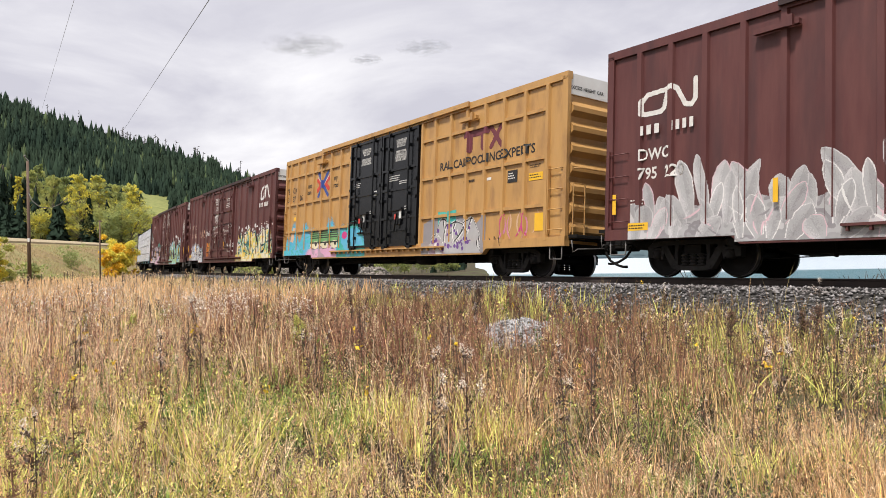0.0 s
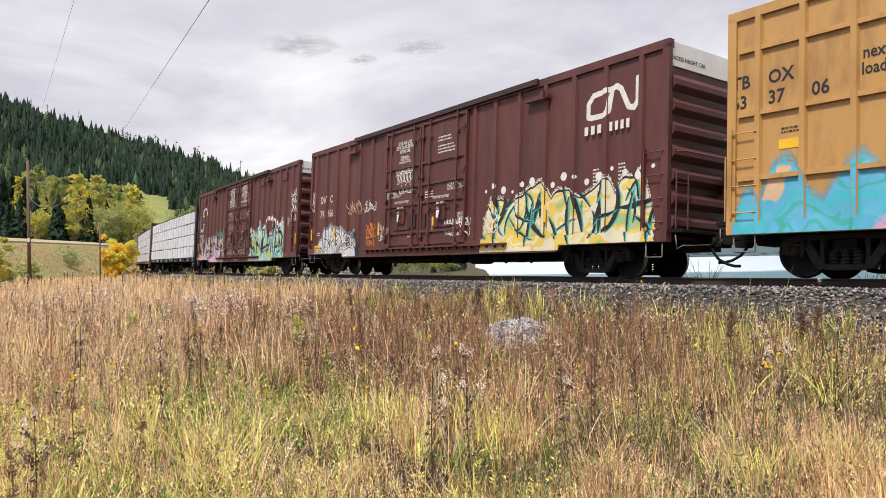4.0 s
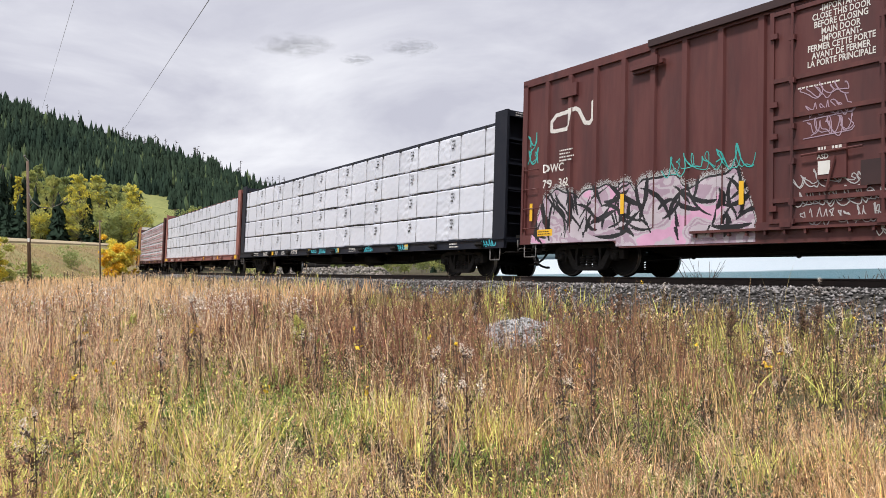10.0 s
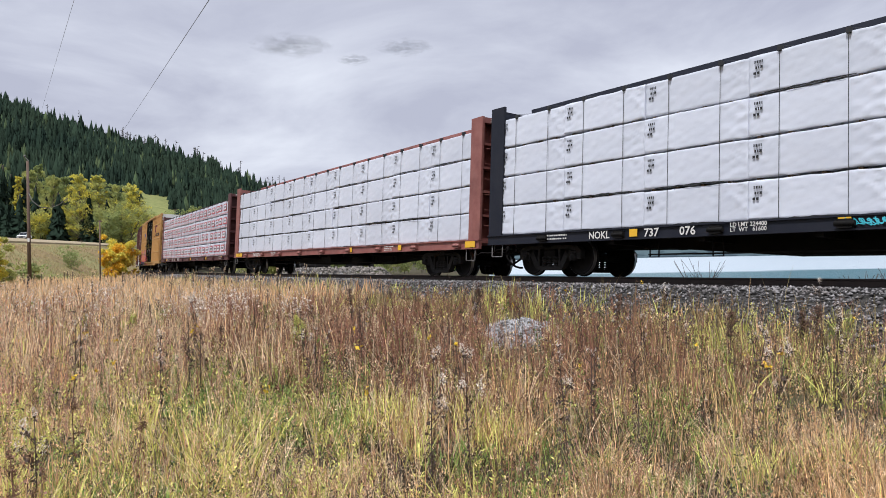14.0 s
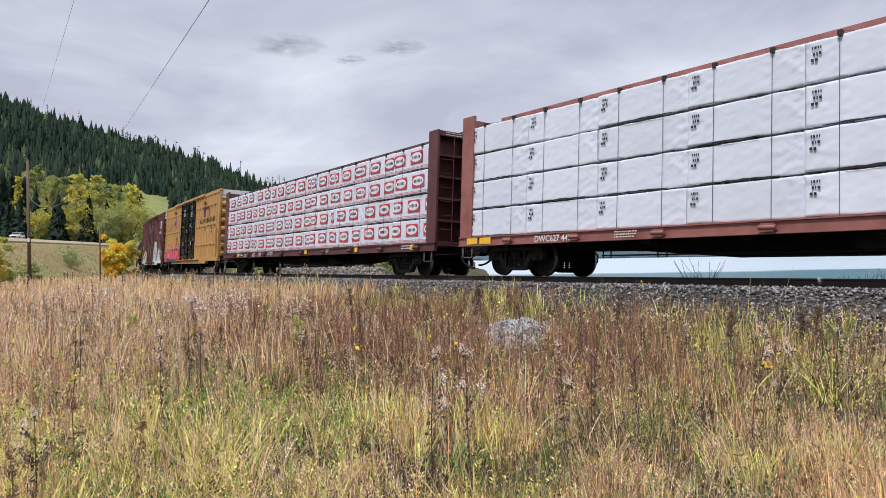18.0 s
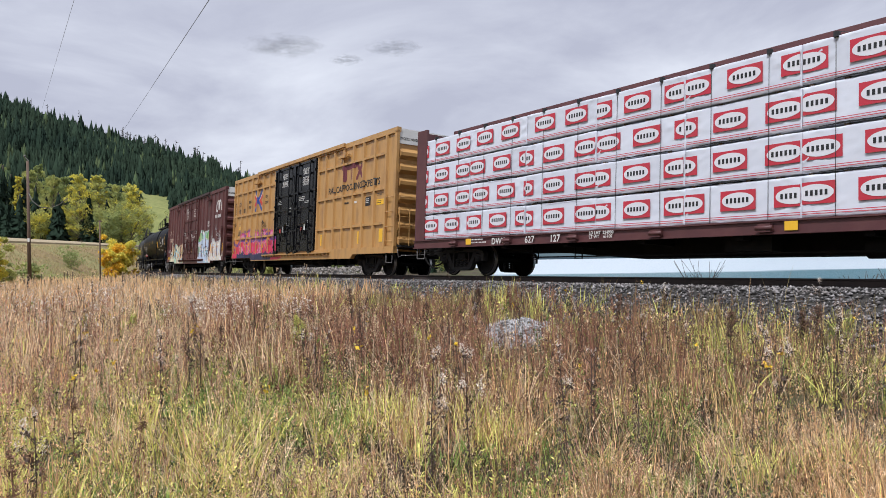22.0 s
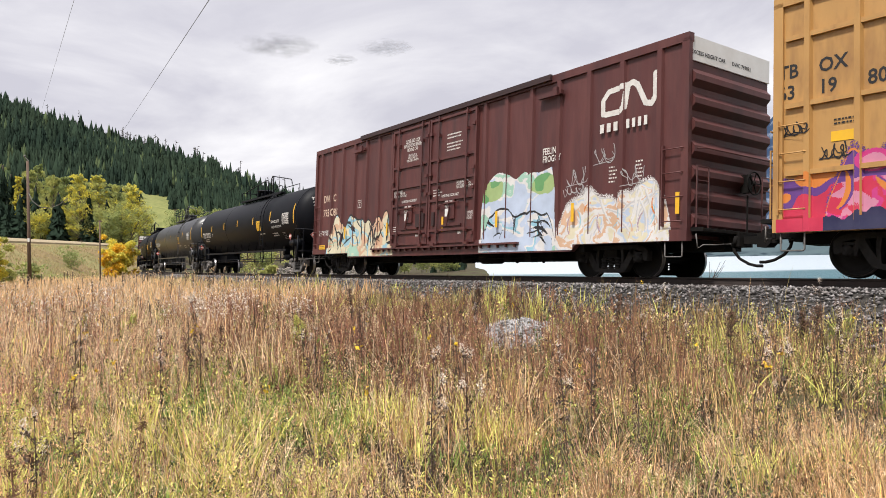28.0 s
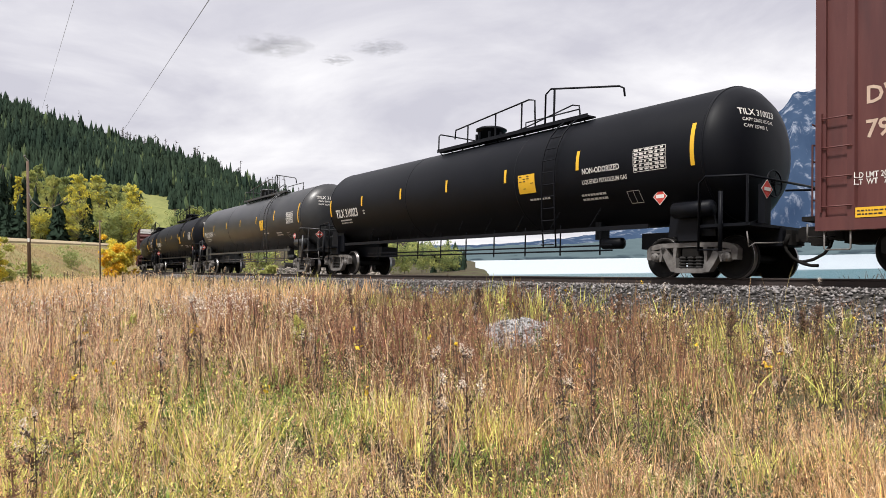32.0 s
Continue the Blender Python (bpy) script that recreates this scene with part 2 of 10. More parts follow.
def ridge_angle(b):
    """Slope of the sight line to the wooded ridge for the tangent b of the bearing."""
    return np.interp(b, [-2.5, -1.2, -0.622, -0.54, -0.46, -0.38, -0.30, -0.23, -0.16, -0.08, 0.0, 0.06],
                     [0.22, 0.27, 0.247, 0.213, 0.190, 0.165, 0.137, 0.118, 0.105, 0.077, 0.03, 0.0])


def land_z(x, y):
    """Height of the ground sheet."""
    x, y = np.asarray(x, float), np.asarray(y, float)
    shape = x.shape
    x, y = x.ravel(), y.ravel()
    d, s = near_line(x, y)
    r = np.hypot(x, y)
    b = x / np.maximum(y, 1.0)
    base = GRADE * s
    field = base - 1.02 + 0.16 * (rough(x / 6, y / 6, 3) - 0.5) + 0.04 * (rough(x / 0.7, y / 0.7, 9) - 0.5)
    # the meadow climbs to the road and on to the wooded hill on the camera's side of the line
    left = smooth(8, 40, d)
    meadow = 6.6 * smooth(70, 185, r) * left * smooth(-0.18, -0.33, b) + 2.0 * smooth(185, 260, r) * left
    top = np.where(y > 0, ridge_angle(b) / np.sqrt(1 + b * b), 0.2) - 0.024
    hill = np.maximum(0, top * 760 - 8) * smooth(230, 760, r) ** 0.9 * (0.93 + 0.14 * rough(x / 90, y / 90, 5))
    hill = hill * np.where(r > 900, np.maximum(0.6, 1 - (r - 900) / 4000), 1)
    z = field + meadow + hill * np.where(d > 0, 1, smooth(-40, -140, d) * smooth(0.02, -0.16, b))
    # bed of the road
    rx, ry, rz = np.array([(-72.0, 75.0, 5.0), (-78.0, 98.0, 5.3), (-85.0, 126.0, 5.7), (-91.6, 152.0, 6.1), (-98.0, 178.0, 6.5), (-105.0, 206.0, 6.9), (-115.0, 246.0, 7.4), (-125.0, 290.0, 8.0), (-134.0, 330.0, 8.6)]).T
    off = np.abs(x - np.interp(y, ry, rx)) * 0.97
    bed = smooth(26, 7, off) * smooth(60, 78, y) * smooth(360, 332, y)
    z = z * (1 - bed) + (np.interp(y, ry, rz) - 0.06 - 0.9 * smooth(4.5, 8.5, off)) * bed
    # embankment of the line
    bank = np.interp(np.abs(d), [0, 1.65, 1.95, 3.3, 5.2], [-0.23, -0.225, -0.28, -0.96, -1.05])
    bank = base + bank + CANT * np.clip(d, -2, 2) * 0.9 + 0.02 * (rough(x / 0.5, y / 0.5, 21) - 0.5)
    near = smooth(5.2, 3.6, np.abs(d))
    z = z * (1 - near) + bank * near
    # beyond the line the ground falls to the lake
    shore = smooth(-5, -26, d) * smooth(-0.01, 0.12, b) * (r < 3500)
    bar = smooth(-5, -26, d) * (1 - smooth(-0.01, 0.12, b)) * smooth(-0.2, -0.12, b) * smooth(420, 260, r)
    z = z * (1 - shore) + (WATER_Z - 2.5) * shore
    z = z * (1 - bar) + (WATER_Z + 0.5 + 0.5 * rough(x / 9, y / 9, 8)) * bar
    # rubble bank between the line and the lake
    mound = smooth(46, 57, y) * smooth(82, 72, y) * smooth(-0.30, -0.25, b) * smooth(-0.05, -0.09, b) * smooth(-6, -9, d)
    z = z * (1 - mound) + (-0.10 + 0.25 * (rough(x / 2.5, y / 2.5, 14) - 0.5)) * mound
    far = np.where((y > 0), smooth(1150, 1700, r) * smooth(-0.16, 0.1, b), smooth(900, 2200, r) * (d < 0))
    mount = np.interp(b, [-0.2, 0.1, 0.3, 0.42, 0.47, 0.52, 0.62, 0.9], [40, 60, 110, 250, 420, 620, 700, 650]) * smooth(1250, 3600, r) * (0.85 + 0.3 * rough(x / 400, y / 400, 12))
    z = np.where(far > 0, z * (1 - far) + far * (WATER_Z - 2.5 + 0 * mount), z)
    return z.reshape(shape)


GROUND = make("field_soil", (0.040, 0.030, 0.020), 0.95, second=(0.09, 0.07, 0.042), scale=1.2, amount=0.9, third=(0.08, 0.085, 0.035), third_scale=0.12, third_spread=(0.45, 0.6), third_amount=0.8, bump=0.5, bump_scale=12, spec=0.2)

MEADOW = make("dry_meadow", (0.30, 0.225, 0.115), 0.95, second=(0.21, 0.155, 0.08), scale=0.25, amount=0.9, third=(0.24, 0.24, 0.10), third_scale=0.06, third_spread=(0.45, 0.6), third_amount=0.7, bump=0.6, bump_scale=4, spec=0.1)
CLEARING = make("hillside_clearing", (0.25, 0.255, 0.095), 0.95, second=(0.16, 0.18, 0.065), scale=0.35, amount=0.9, bump=0.6, bump_scale=2, spec=0.1)
BED = make("ballast_bed", (0.06, 0.055, 0.05), 0.95, second=(0.03, 0.028, 0.026), scale=10, amount=0.9, bump=0.8, bump_scale=18, spec=0.2)


def ground_sheet():
    radii = np.concatenate((np.linspace(0.8, 32, 90), np.geomspace(33, 260, 80), np.geomspace(270, 4600, 90)))
    front = np.radians(np.linspace(-52, 52, 300))
    back = np.radians(np.linspace(56, 304, 60))
    ang = np.concatenate((front, back))
    R, A = np.meshgrid(radii, ang, indexing="ij")
    X, Y = R * np.sin(A), R * np.cos(A)
    Z = land_z(X, Y)
    n, m = X.shape
    verts = np.c_[X.ravel(), Y.ravel(), Z.ravel()]
    i, j = np.meshgrid(np.arange(n - 1), np.arange(m), indexing="ij")
    jj = (j + 1) % m
    faces = np.c_[(i * m + j).ravel(), ((i + 1) * m + j).ravel(), ((i + 1) * m + jj).ravel(), (i * m + jj).ravel()]
    verts = np.vstack((verts, [[0, 0, -1.05]]))
    cap = [[n * m, int(k), int((k + 1) % m)] for k in range(m)]
    cx, cy = verts[faces].mean(1)[:, 0], verts[faces].mean(1)[:, 1]
    r, b = np.hypot(cx, cy), cx / np.maximum(cy, 1)
    slots = np.where((r > 55) & (r < 225) & (b < -0.2) & (cy > 0) & (near_line(cx, cy)[0] > 4), 1, 0)
    slots = np.where((np.abs(b + 0.405) < 0.03) & (r >= 225) & (r < 440) & (cy > 0), 2, slots)
    slots = np.where((np.abs(near_line(cx, cy)[0]) < 3.7) & (r < 140), 3, slots)
    me = mesh_of("ground", verts, faces.tolist() + cap, [GROUND, MEADOW, CLEARING, BED], slots.tolist() + [0] * len(cap), flat=False)
    return tagged(new("ground", me), "dry grassy ground rising to a wooded hill", kind="structure")


ground_sheet()


GLARE_FROM, GLARE_TO = 228.0, 248.0


def lake_sheet():
    m = bpy.data.materials.new("lake_water")
    m.use_nodes = True
    nt = m.node_tree
    b = nt.nodes["Principled BSDF"]
    b.inputs["Roughness"].default_value = 0.28
    co = nt.nodes.new("ShaderNodeTexCoord")
    # turquoise shallows along the bank; further out, pale sky glare painted into the base colour
    sep = nt.nodes.new("ShaderNodeSeparateXYZ")
    nt.links.new(co.outputs["Object"], sep.inputs[0])
    wob = nt.nodes.new("ShaderNodeTexNoise")
    wob.inputs["Scale"].default_value = 0.02
    nt.links.new(co.outputs["Object"], wob.inputs["Vector"])
    add = nt.nodes.new("ShaderNodeMath")
    add.operation = "MULTIPLY_ADD"
    add.inputs[1].default_value = 60.0
    nt.links.new(wob.outputs["Fac"], add.inputs[0])
    nt.links.new(sep.outputs["Y"], add.inputs[2])
    rmp = nt.nodes.new("ShaderNodeMapRange")
    rmp.inputs["From Min"].default_value, rmp.inputs["From Max"].default_value = GLARE_FROM, GLARE_TO
    nt.links.new(add.outputs[0], rmp.inputs["Value"])
    mix = nt.nodes.new("ShaderNodeMix")
    mix.data_type = "RGBA"
    mix.inputs["A"].default_value = (0.035, 0.13, 0.15, 1)
    mix.inputs["B"].default_value = (0.50, 0.57, 0.61, 1)
    nt.links.new(rmp.outputs[0], mix.inputs["Factor"])
    nt.links.new(mix.outputs["Result"], b.inputs["Base Color"])
    mp = nt.nodes.new("ShaderNodeMapping")
    mp.inputs["Scale"].default_value = (0.5, 0.9, 1)
    n1 = nt.nodes.new("ShaderNodeTexNoise")
    n1.inputs["Scale"].default_value = 1.0
    n1.inputs["Detail"].default_value = 6
    bp = nt.nodes.new("ShaderNodeBump")
    bp.inputs["Strength"].default_value = 1.0
    bp.inputs["Distance"].default_value = 0.55
    nt.links.new(co.outputs["Object"], mp.inputs[0])
    nt.links.new(mp.outputs[0], n1.inputs["Vector"])
    nt.links.new(n1.outputs["Fac"], bp.inputs["Height"])
    nt.links.new(bp.outputs[0], b.inputs["Normal"])
    v = [(-150, 20, 0), (2600, -600, 0), (2600, 2600, 0), (-450, 2600, 0)]
    ob = new("water", mesh_of("water", v, [[0, 1, 2, 3]], m))
    ob.location = (0, 0, WATER_Z)
    return tagged(ob, "pale turquoise lake with calm bright water", kind="structure")


lake_sheet()

# ---------------------------------------------------------------- track
TRACK_FROM, TRACK_TO = -260.0, 34.0


def sweep(name, profile, mats, slots, parent, step=1.0):
    """A bar of that profile (across, up) along the line."""
    ss = np.arange(TRACK_FROM, TRACK_TO + 0.01, step)
    verts, n = [], len(profile)
    for s in ss:
        m = rail_pose(s)
        verts += [m @ Vector((0, -w, h)) for w, h in profile]
    faces, sl = [], []
    for i in range(len(ss) - 1):
        for k in range(n):
            faces.append([i * n + k, i * n + (k + 1) % n, (i + 1) * n + (k + 1) % n, (i + 1) * n + k])
            sl.append(slots[k])
    ob = new(name, mesh_of(name, verts, faces, mats, sl))
    ob.parent = parent
    return ob


track = tagged(new("railway_track"), "single railway track with worn steel rails on crushed ballast", "railway track", kind="structure")
RAIL = [(-0.075, -0.172), (0.075, -0.172), (0.075, -0.160), (0.012, -0.145), (0.012, -0.045), (0.037, -0.032), (0.037, -0.006), (0.028, 0.0), (-0.028, 0.0), (-0.037, -0.006), (-0.037, -0.032), (-0.012, -0.045), (-0.012, -0.145), (-0.075, -0.160)]
RSLOT = [0, 0, 0, 0, 0, 0, 1, 1, 1, 0, 0, 0, 0, 0]
for side in (1, -1):
    sweep("rail", [(w + side * 0.755, h) for w, h in RAIL], [RAILSIDE, TREAD], RSLOT, track)
# ---------------------------------------------------------------- fast meshes for what nobody could count
def bulk(name, verts, quads=None, tris=None, mats=(), quad_slots=None, tri_slots=None, label="", kind="stuff", parent=None):
    """One mesh from arrays of vertices, quads and triangles."""
    me = bpy.data.meshes.new(name)
    quads = np.zeros((0, 4), int) if quads is None else np.asarray(quads)
    tris = np.zeros((0, 3), int) if tris is None else np.asarray(tris)
    me.vertices.add(len(verts))
    me.vertices.foreach_set("co", np.asarray(verts, dtype=np.float32).ravel())
    me.loops.add(quads.size + tris.size)
    me.loops.foreach_set("vertex_index", np.concatenate((quads.ravel(), tris.ravel())).astype(np.int32))
    me.polygons.add(len(quads) + len(tris))
    me.polygons.foreach_set("loop_start", np.concatenate((np.arange(len(quads)) * 4, quads.size + np.arange(len(tris)) * 3)).astype(np.int32))
    for m in mats:
        me.materials.append(m)
    if quad_slots is not None or tri_slots is not None:
        qs = np.zeros(len(quads), int) if quad_slots is None else quad_slots
        ts = np.zeros(len(tris), int) if tri_slots is None else tri_slots
        me.polygons.foreach_set("material_index", np.concatenate((qs, ts)).astype(np.int32))
    me.update(calc_edges=True)
    me.validate()
    ob = new(name, me)
    if parent:
        ob.parent = parent
    if label or kind:
        tagged(ob, label, kind=kind)
    return ob


rng = np.random.default_rng(7)

# ---------------------------------------------------------------- road across the meadow
ROAD = np.array([(-72.0, 75.0), (-78.0, 98.0), (-85.0, 126.0), (-91.6, 152.0), (-98.0, 178.0), (-105.0, 206.0), (-115.0, 246.0), (-125.0, 290.0), (-134.0, 330.0)])
ROAD_Z = np.array([5.0, 5.3, 5.7, 6.1, 6.5, 6.9, 7.4, 8.0, 8.6])
ASPHALT = make("worn_asphalt", (0.26, 0.235, 0.20), 0.9, second=(0.34, 0.30, 0.24), scale=0.6, amount=0.7, bump=0.3, bump_scale=20)
GRAVEL_EDGE = make("pale_road_gravel", (0.40, 0.32, 0.20), 0.95, second=(0.30, 0.235, 0.145), scale=0.8, amount=0.8, bump=0.4, bump_scale=15)


def road_strip(name, half, lift, mat, label, step=4.0):
    L = np.concatenate(([0], np.cumsum(np.hypot(*np.diff(ROAD, axis=0).T))))
    u = np.arange(0, L[-1], step)
    x, y, z = np.interp(u, L, ROAD[:, 0]), np.interp(u, L, ROAD[:, 1]), np.interp(u, L, ROAD_Z)
    tx, ty = np.gradient(x), np.gradient(y)
    n = np.hypot(tx, ty)
    nx, ny = ty / n, -tx / n
    verts = []
    for k in range(len(u)):
        for w, dz in ((-half, 0), (half, 0), (half, -0.6), (-half, -0.6)):
            verts.append((x[k] + nx[k] * w, y[k] + ny[k] * w, z[k] + lift + dz))
    faces = []
    for k in range(len(u) - 1):
        for a, b in ((0, 1), (1, 2), (2, 3), (3, 0)):
            faces.append([k * 4 + a, k * 4 + b, k * 4 + 4 + b, k * 4 + 4 + a])
    return tagged(new(name, mesh_of(name, verts, faces, mat)), label, kind="structure")


road_strip("road", 4.2, 0.34, ASPHALT, "two-lane asphalt road across the slope")
road_strip("road_shoulder", 5.2, 0.28, GRAVEL_EDGE, "pale gravel shoulder of the road")

# gravel bank falling from the shoulder to the meadow
rb = [(x + o, y, z + dz) for (x, y), z in zip(ROAD, ROAD_Z) for o, dz in ((5.2, 0.27), (6.4, 0.0), (7.6, -0.45), (7.6, -2.0), (5.2, -2.0))]
rf = [[k * 5 + j, k * 5 + (j + 1) % 5, k * 5 + 5 + (j + 1) % 5, k * 5 + 5 + j] for k in range(len(ROAD) - 1) for j in range(5)]
tagged(new("road_bank", mesh_of("road_bank", rb, rf, GRAVEL_EDGE)), "pale gravel bank below the road", kind="structure")

# ---------------------------------------------------------------- far woods on the hill
SPRUCE = make("spruce_needles", (0.016, 0.028, 0.020), 0.95, second=(0.030, 0.046, 0.028), scale=0.02, amount=0.9, island=0.30, spec=0.05)
SPRUCE_LIGHT = make("young_needles", (0.050, 0.074, 0.036), 0.95, second=(0.080, 0.100, 0.045), scale=0.10, amount=0.8, island=0.4, spec=0.1)
SNAG = make("grey_dead_wood", (0.09, 0.08, 0.072), 0.9, second=(0.09, 0.08, 0.07), scale=2, amount=0.6)
BARK = make("grey_brown_bark", (0.12, 0.095, 0.075), 0.9, second=(0.20, 0.17, 0.14), scale=3, amount=0.7, bump=0.5, bump_scale=14)


def conifers(x, y, z, h, tiers=6, sides=7, spread=0.17):
    """Ragged tiered spires: vertices and triangles for all of them at once."""
    V, T = [], []
    n = len(x)
    base = 0
    for k in range(tiers):
        u0, u1 = 0.06 + 0.94 * k / tiers, min(1.0, 0.06 + 0.94 * (k + 2.3) / tiers)
        r = spread * h * (1 - 0.93 * k / tiers) * rng.uniform(0.8, 1.2, n)
        ang = rng.uniform(0, 6.28, n)[:, None] + np.arange(sides) * 2 * np.pi / sides
        rr = r[:, None] * rng.uniform(0.6, 1.3, (n, sides)) * np.where(np.arange(sides) % 2, 0.42, 1.0)
        zz = (z + h * u0)[:, None] - rng.uniform(0, 0.10, (n, sides)) * h[:, None]
        ring = np.stack((x[:, None] + rr * np.cos(ang), y[:, None] + rr * np.sin(ang), zz), -1)
        tip = np.stack((x, y, z + h * u1), -1)[:, None, :]
        V.append(np.concatenate((ring, tip), 1).reshape(-1, 3))
        i = base + np.arange(n)[:, None] * (sides + 1)
        for s in range(sides):
            T.append(np.concatenate((i + s, i + (s + 1) % sides, i + sides), 1))
        base += n * (sides + 1)
    return np.concatenate(V), np.concatenate(T)


def wooded(x, y):
    """Where the hill carries trees."""
    b = x / np.maximum(y, 1)
    clearing = (np.abs(b + 0.405) < 0.022) & (np.hypot(x, y) < 430)
    return ~clearing


def far_woods():
    b = np.concatenate((rng.uniform(-0.80, -0.10, 22000), rng.uniform(-0.10, 0.03, 600)))
    dep = 225 + 520 * rng.random(len(b)) ** 0.75
    x, y = b * dep, dep
    d, s = near_line(x, y)
    ok = wooded(x, y) & ((d > 30) | (d < -60))
    near_road = np.min(np.hypot(x[:, None] - ROAD[:, 0], y[:, None] - ROAD[:, 1]), 1)
    ok &= near_road > 22
    x, y = x[ok], y[ok]
    z = land_z(x, y) - 0.3
    h = (3.5 + 7.5 * rng.random(len(x)) ** 0.9) * (0.75 + 0.5 * rough(x / 40, y / 40, 17, 2))
    h = h * (1 - 0.1 * smooth(480, 680, y)) * np.where(rng.random(len(x)) < 0.10, 1.6, 1)
    light = rng.random(len(x)) < np.clip(0.30 - (y - 250) / 600, 0.05, 0.3) * (0.3 + 1.4 * smooth(0.45, 0.6, rough(x / 30, y / 30, 27, 2)))
    for sel, mat, name in ((~light, SPRUCE, "spruce_forest"), (light, SPRUCE_LIGHT, "young_forest")):
        v, t = conifers(x[sel], y[sel], z[sel], h[sel], tiers=3, sides=8, spread=0.21)
        bulk(name, v, tris=t, mats=[mat], label="dense spruce forest on the hillside" if not name.startswith("young") else "lighter young conifers among the spruces")
    # bare snags along the ridge
    b = rng.uniform(-0.66, -0.20, 170)
    b = np.where(rng.random(170) < 0.5, rng.uniform(-0.45, -0.31, 170), b)
    dep = rng.uniform(640, 760, 170)
    x, y = b * dep, dep
    z = land_z(x, y)
    V, T, k = [], [], 0
    for i in range(len(x)):
        hh = rng.uniform(10, 26)
        for a in (0.0, 1.57):
            c, s_ = 0.28 * math.cos(a), 0.28 * math.sin(a)
            V += [(x[i] - c, y[i] - s_, z[i]), (x[i] + c, y[i] + s_, z[i]), (x[i] + c * 0.5, y[i] + s_ * 0.5, z[i] + hh), (x[i] - c * 0.5, y[i] - s_ * 0.5, z[i] + hh)]
            T += [(k, k + 1, k + 2), (k, k + 2, k + 3)]
            k += 4
        for _ in range(16):
            zz = z[i] + hh * rng.uniform(0.45, 1.0)
            a = rng.uniform(0, 6.28)
            l = rng.uniform(0.8, 2.8)
            V += [(x[i], y[i], zz), (x[i], y[i], zz + 0.7), (x[i] + l * math.cos(a), y[i] + l * math.sin(a), zz - 0.2)]
            T.append((k, k + 1, k + 2))
            k += 3
    bulk("dead_trees", np.array(V), tris=np.array(T), mats=[SNAG], label="bare grey snags along the ridge")


far_woods()

# ---------------------------------------------------------------- single trees and bushes
LEAF = {"green": make("green_leaves", (0.28, 0.33, 0.13), 0.8, second=(0.40, 0.44, 0.17), scale=0.25, amount=0.8, island=0.22, spec=0.1, translucent=0.35),
        "olive": make("turning_leaves", (0.43, 0.45, 0.16), 0.8, second=(0.56, 0.55, 0.18), scale=0.25, amount=0.8, island=0.2, spec=0.1, translucent=0.35),
        "yellow": make("yellow_leaves", (0.82, 0.70, 0.11), 0.8, second=(0.62, 0.60, 0.15), scale=0.25, amount=0.8, island=0.25, spec=0.1, translucent=0.35),
        "amber": make("amber_leaves", (0.85, 0.55, 0.06), 0.8, second=(0.76, 0.56, 0.08), scale=0.4, amount=0.8, island=0.25, spec=0.1, translucent=0.35)}


def leaf_cloud(centres, radii, per, size, r):
    """Small creased leaves scattered in clumps: vertices and quads."""
    n = len(centres) * per
    c = np.repeat(centres, per, 0)
    rad = np.repeat(radii, per)
    g = r.normal(size=(n, 3))
    g /= np.linalg.norm(g, axis=1)[:, None]
    p = c + g * (rad * r.random(n) ** 0.45)[:, None] * np.array([1, 1, 0.8])
    a = r.normal(size=(n, 3))
    a /= np.linalg.norm(a, axis=1)[:, None]
    b = np.cross(a, r.normal(size=(n, 3)))
    b /= np.linalg.norm(b, axis=1)[:, None] + 1e-9
    s = size * r.uniform(0.6, 1.3, n)[:, None]
    v = np.stack((p - a * s, p - b * s * 0.55, p + a * s, p + b * s * 0.55), 1).reshape(-1, 3)
    return v, np.arange(n * 4).reshape(-1, 4)


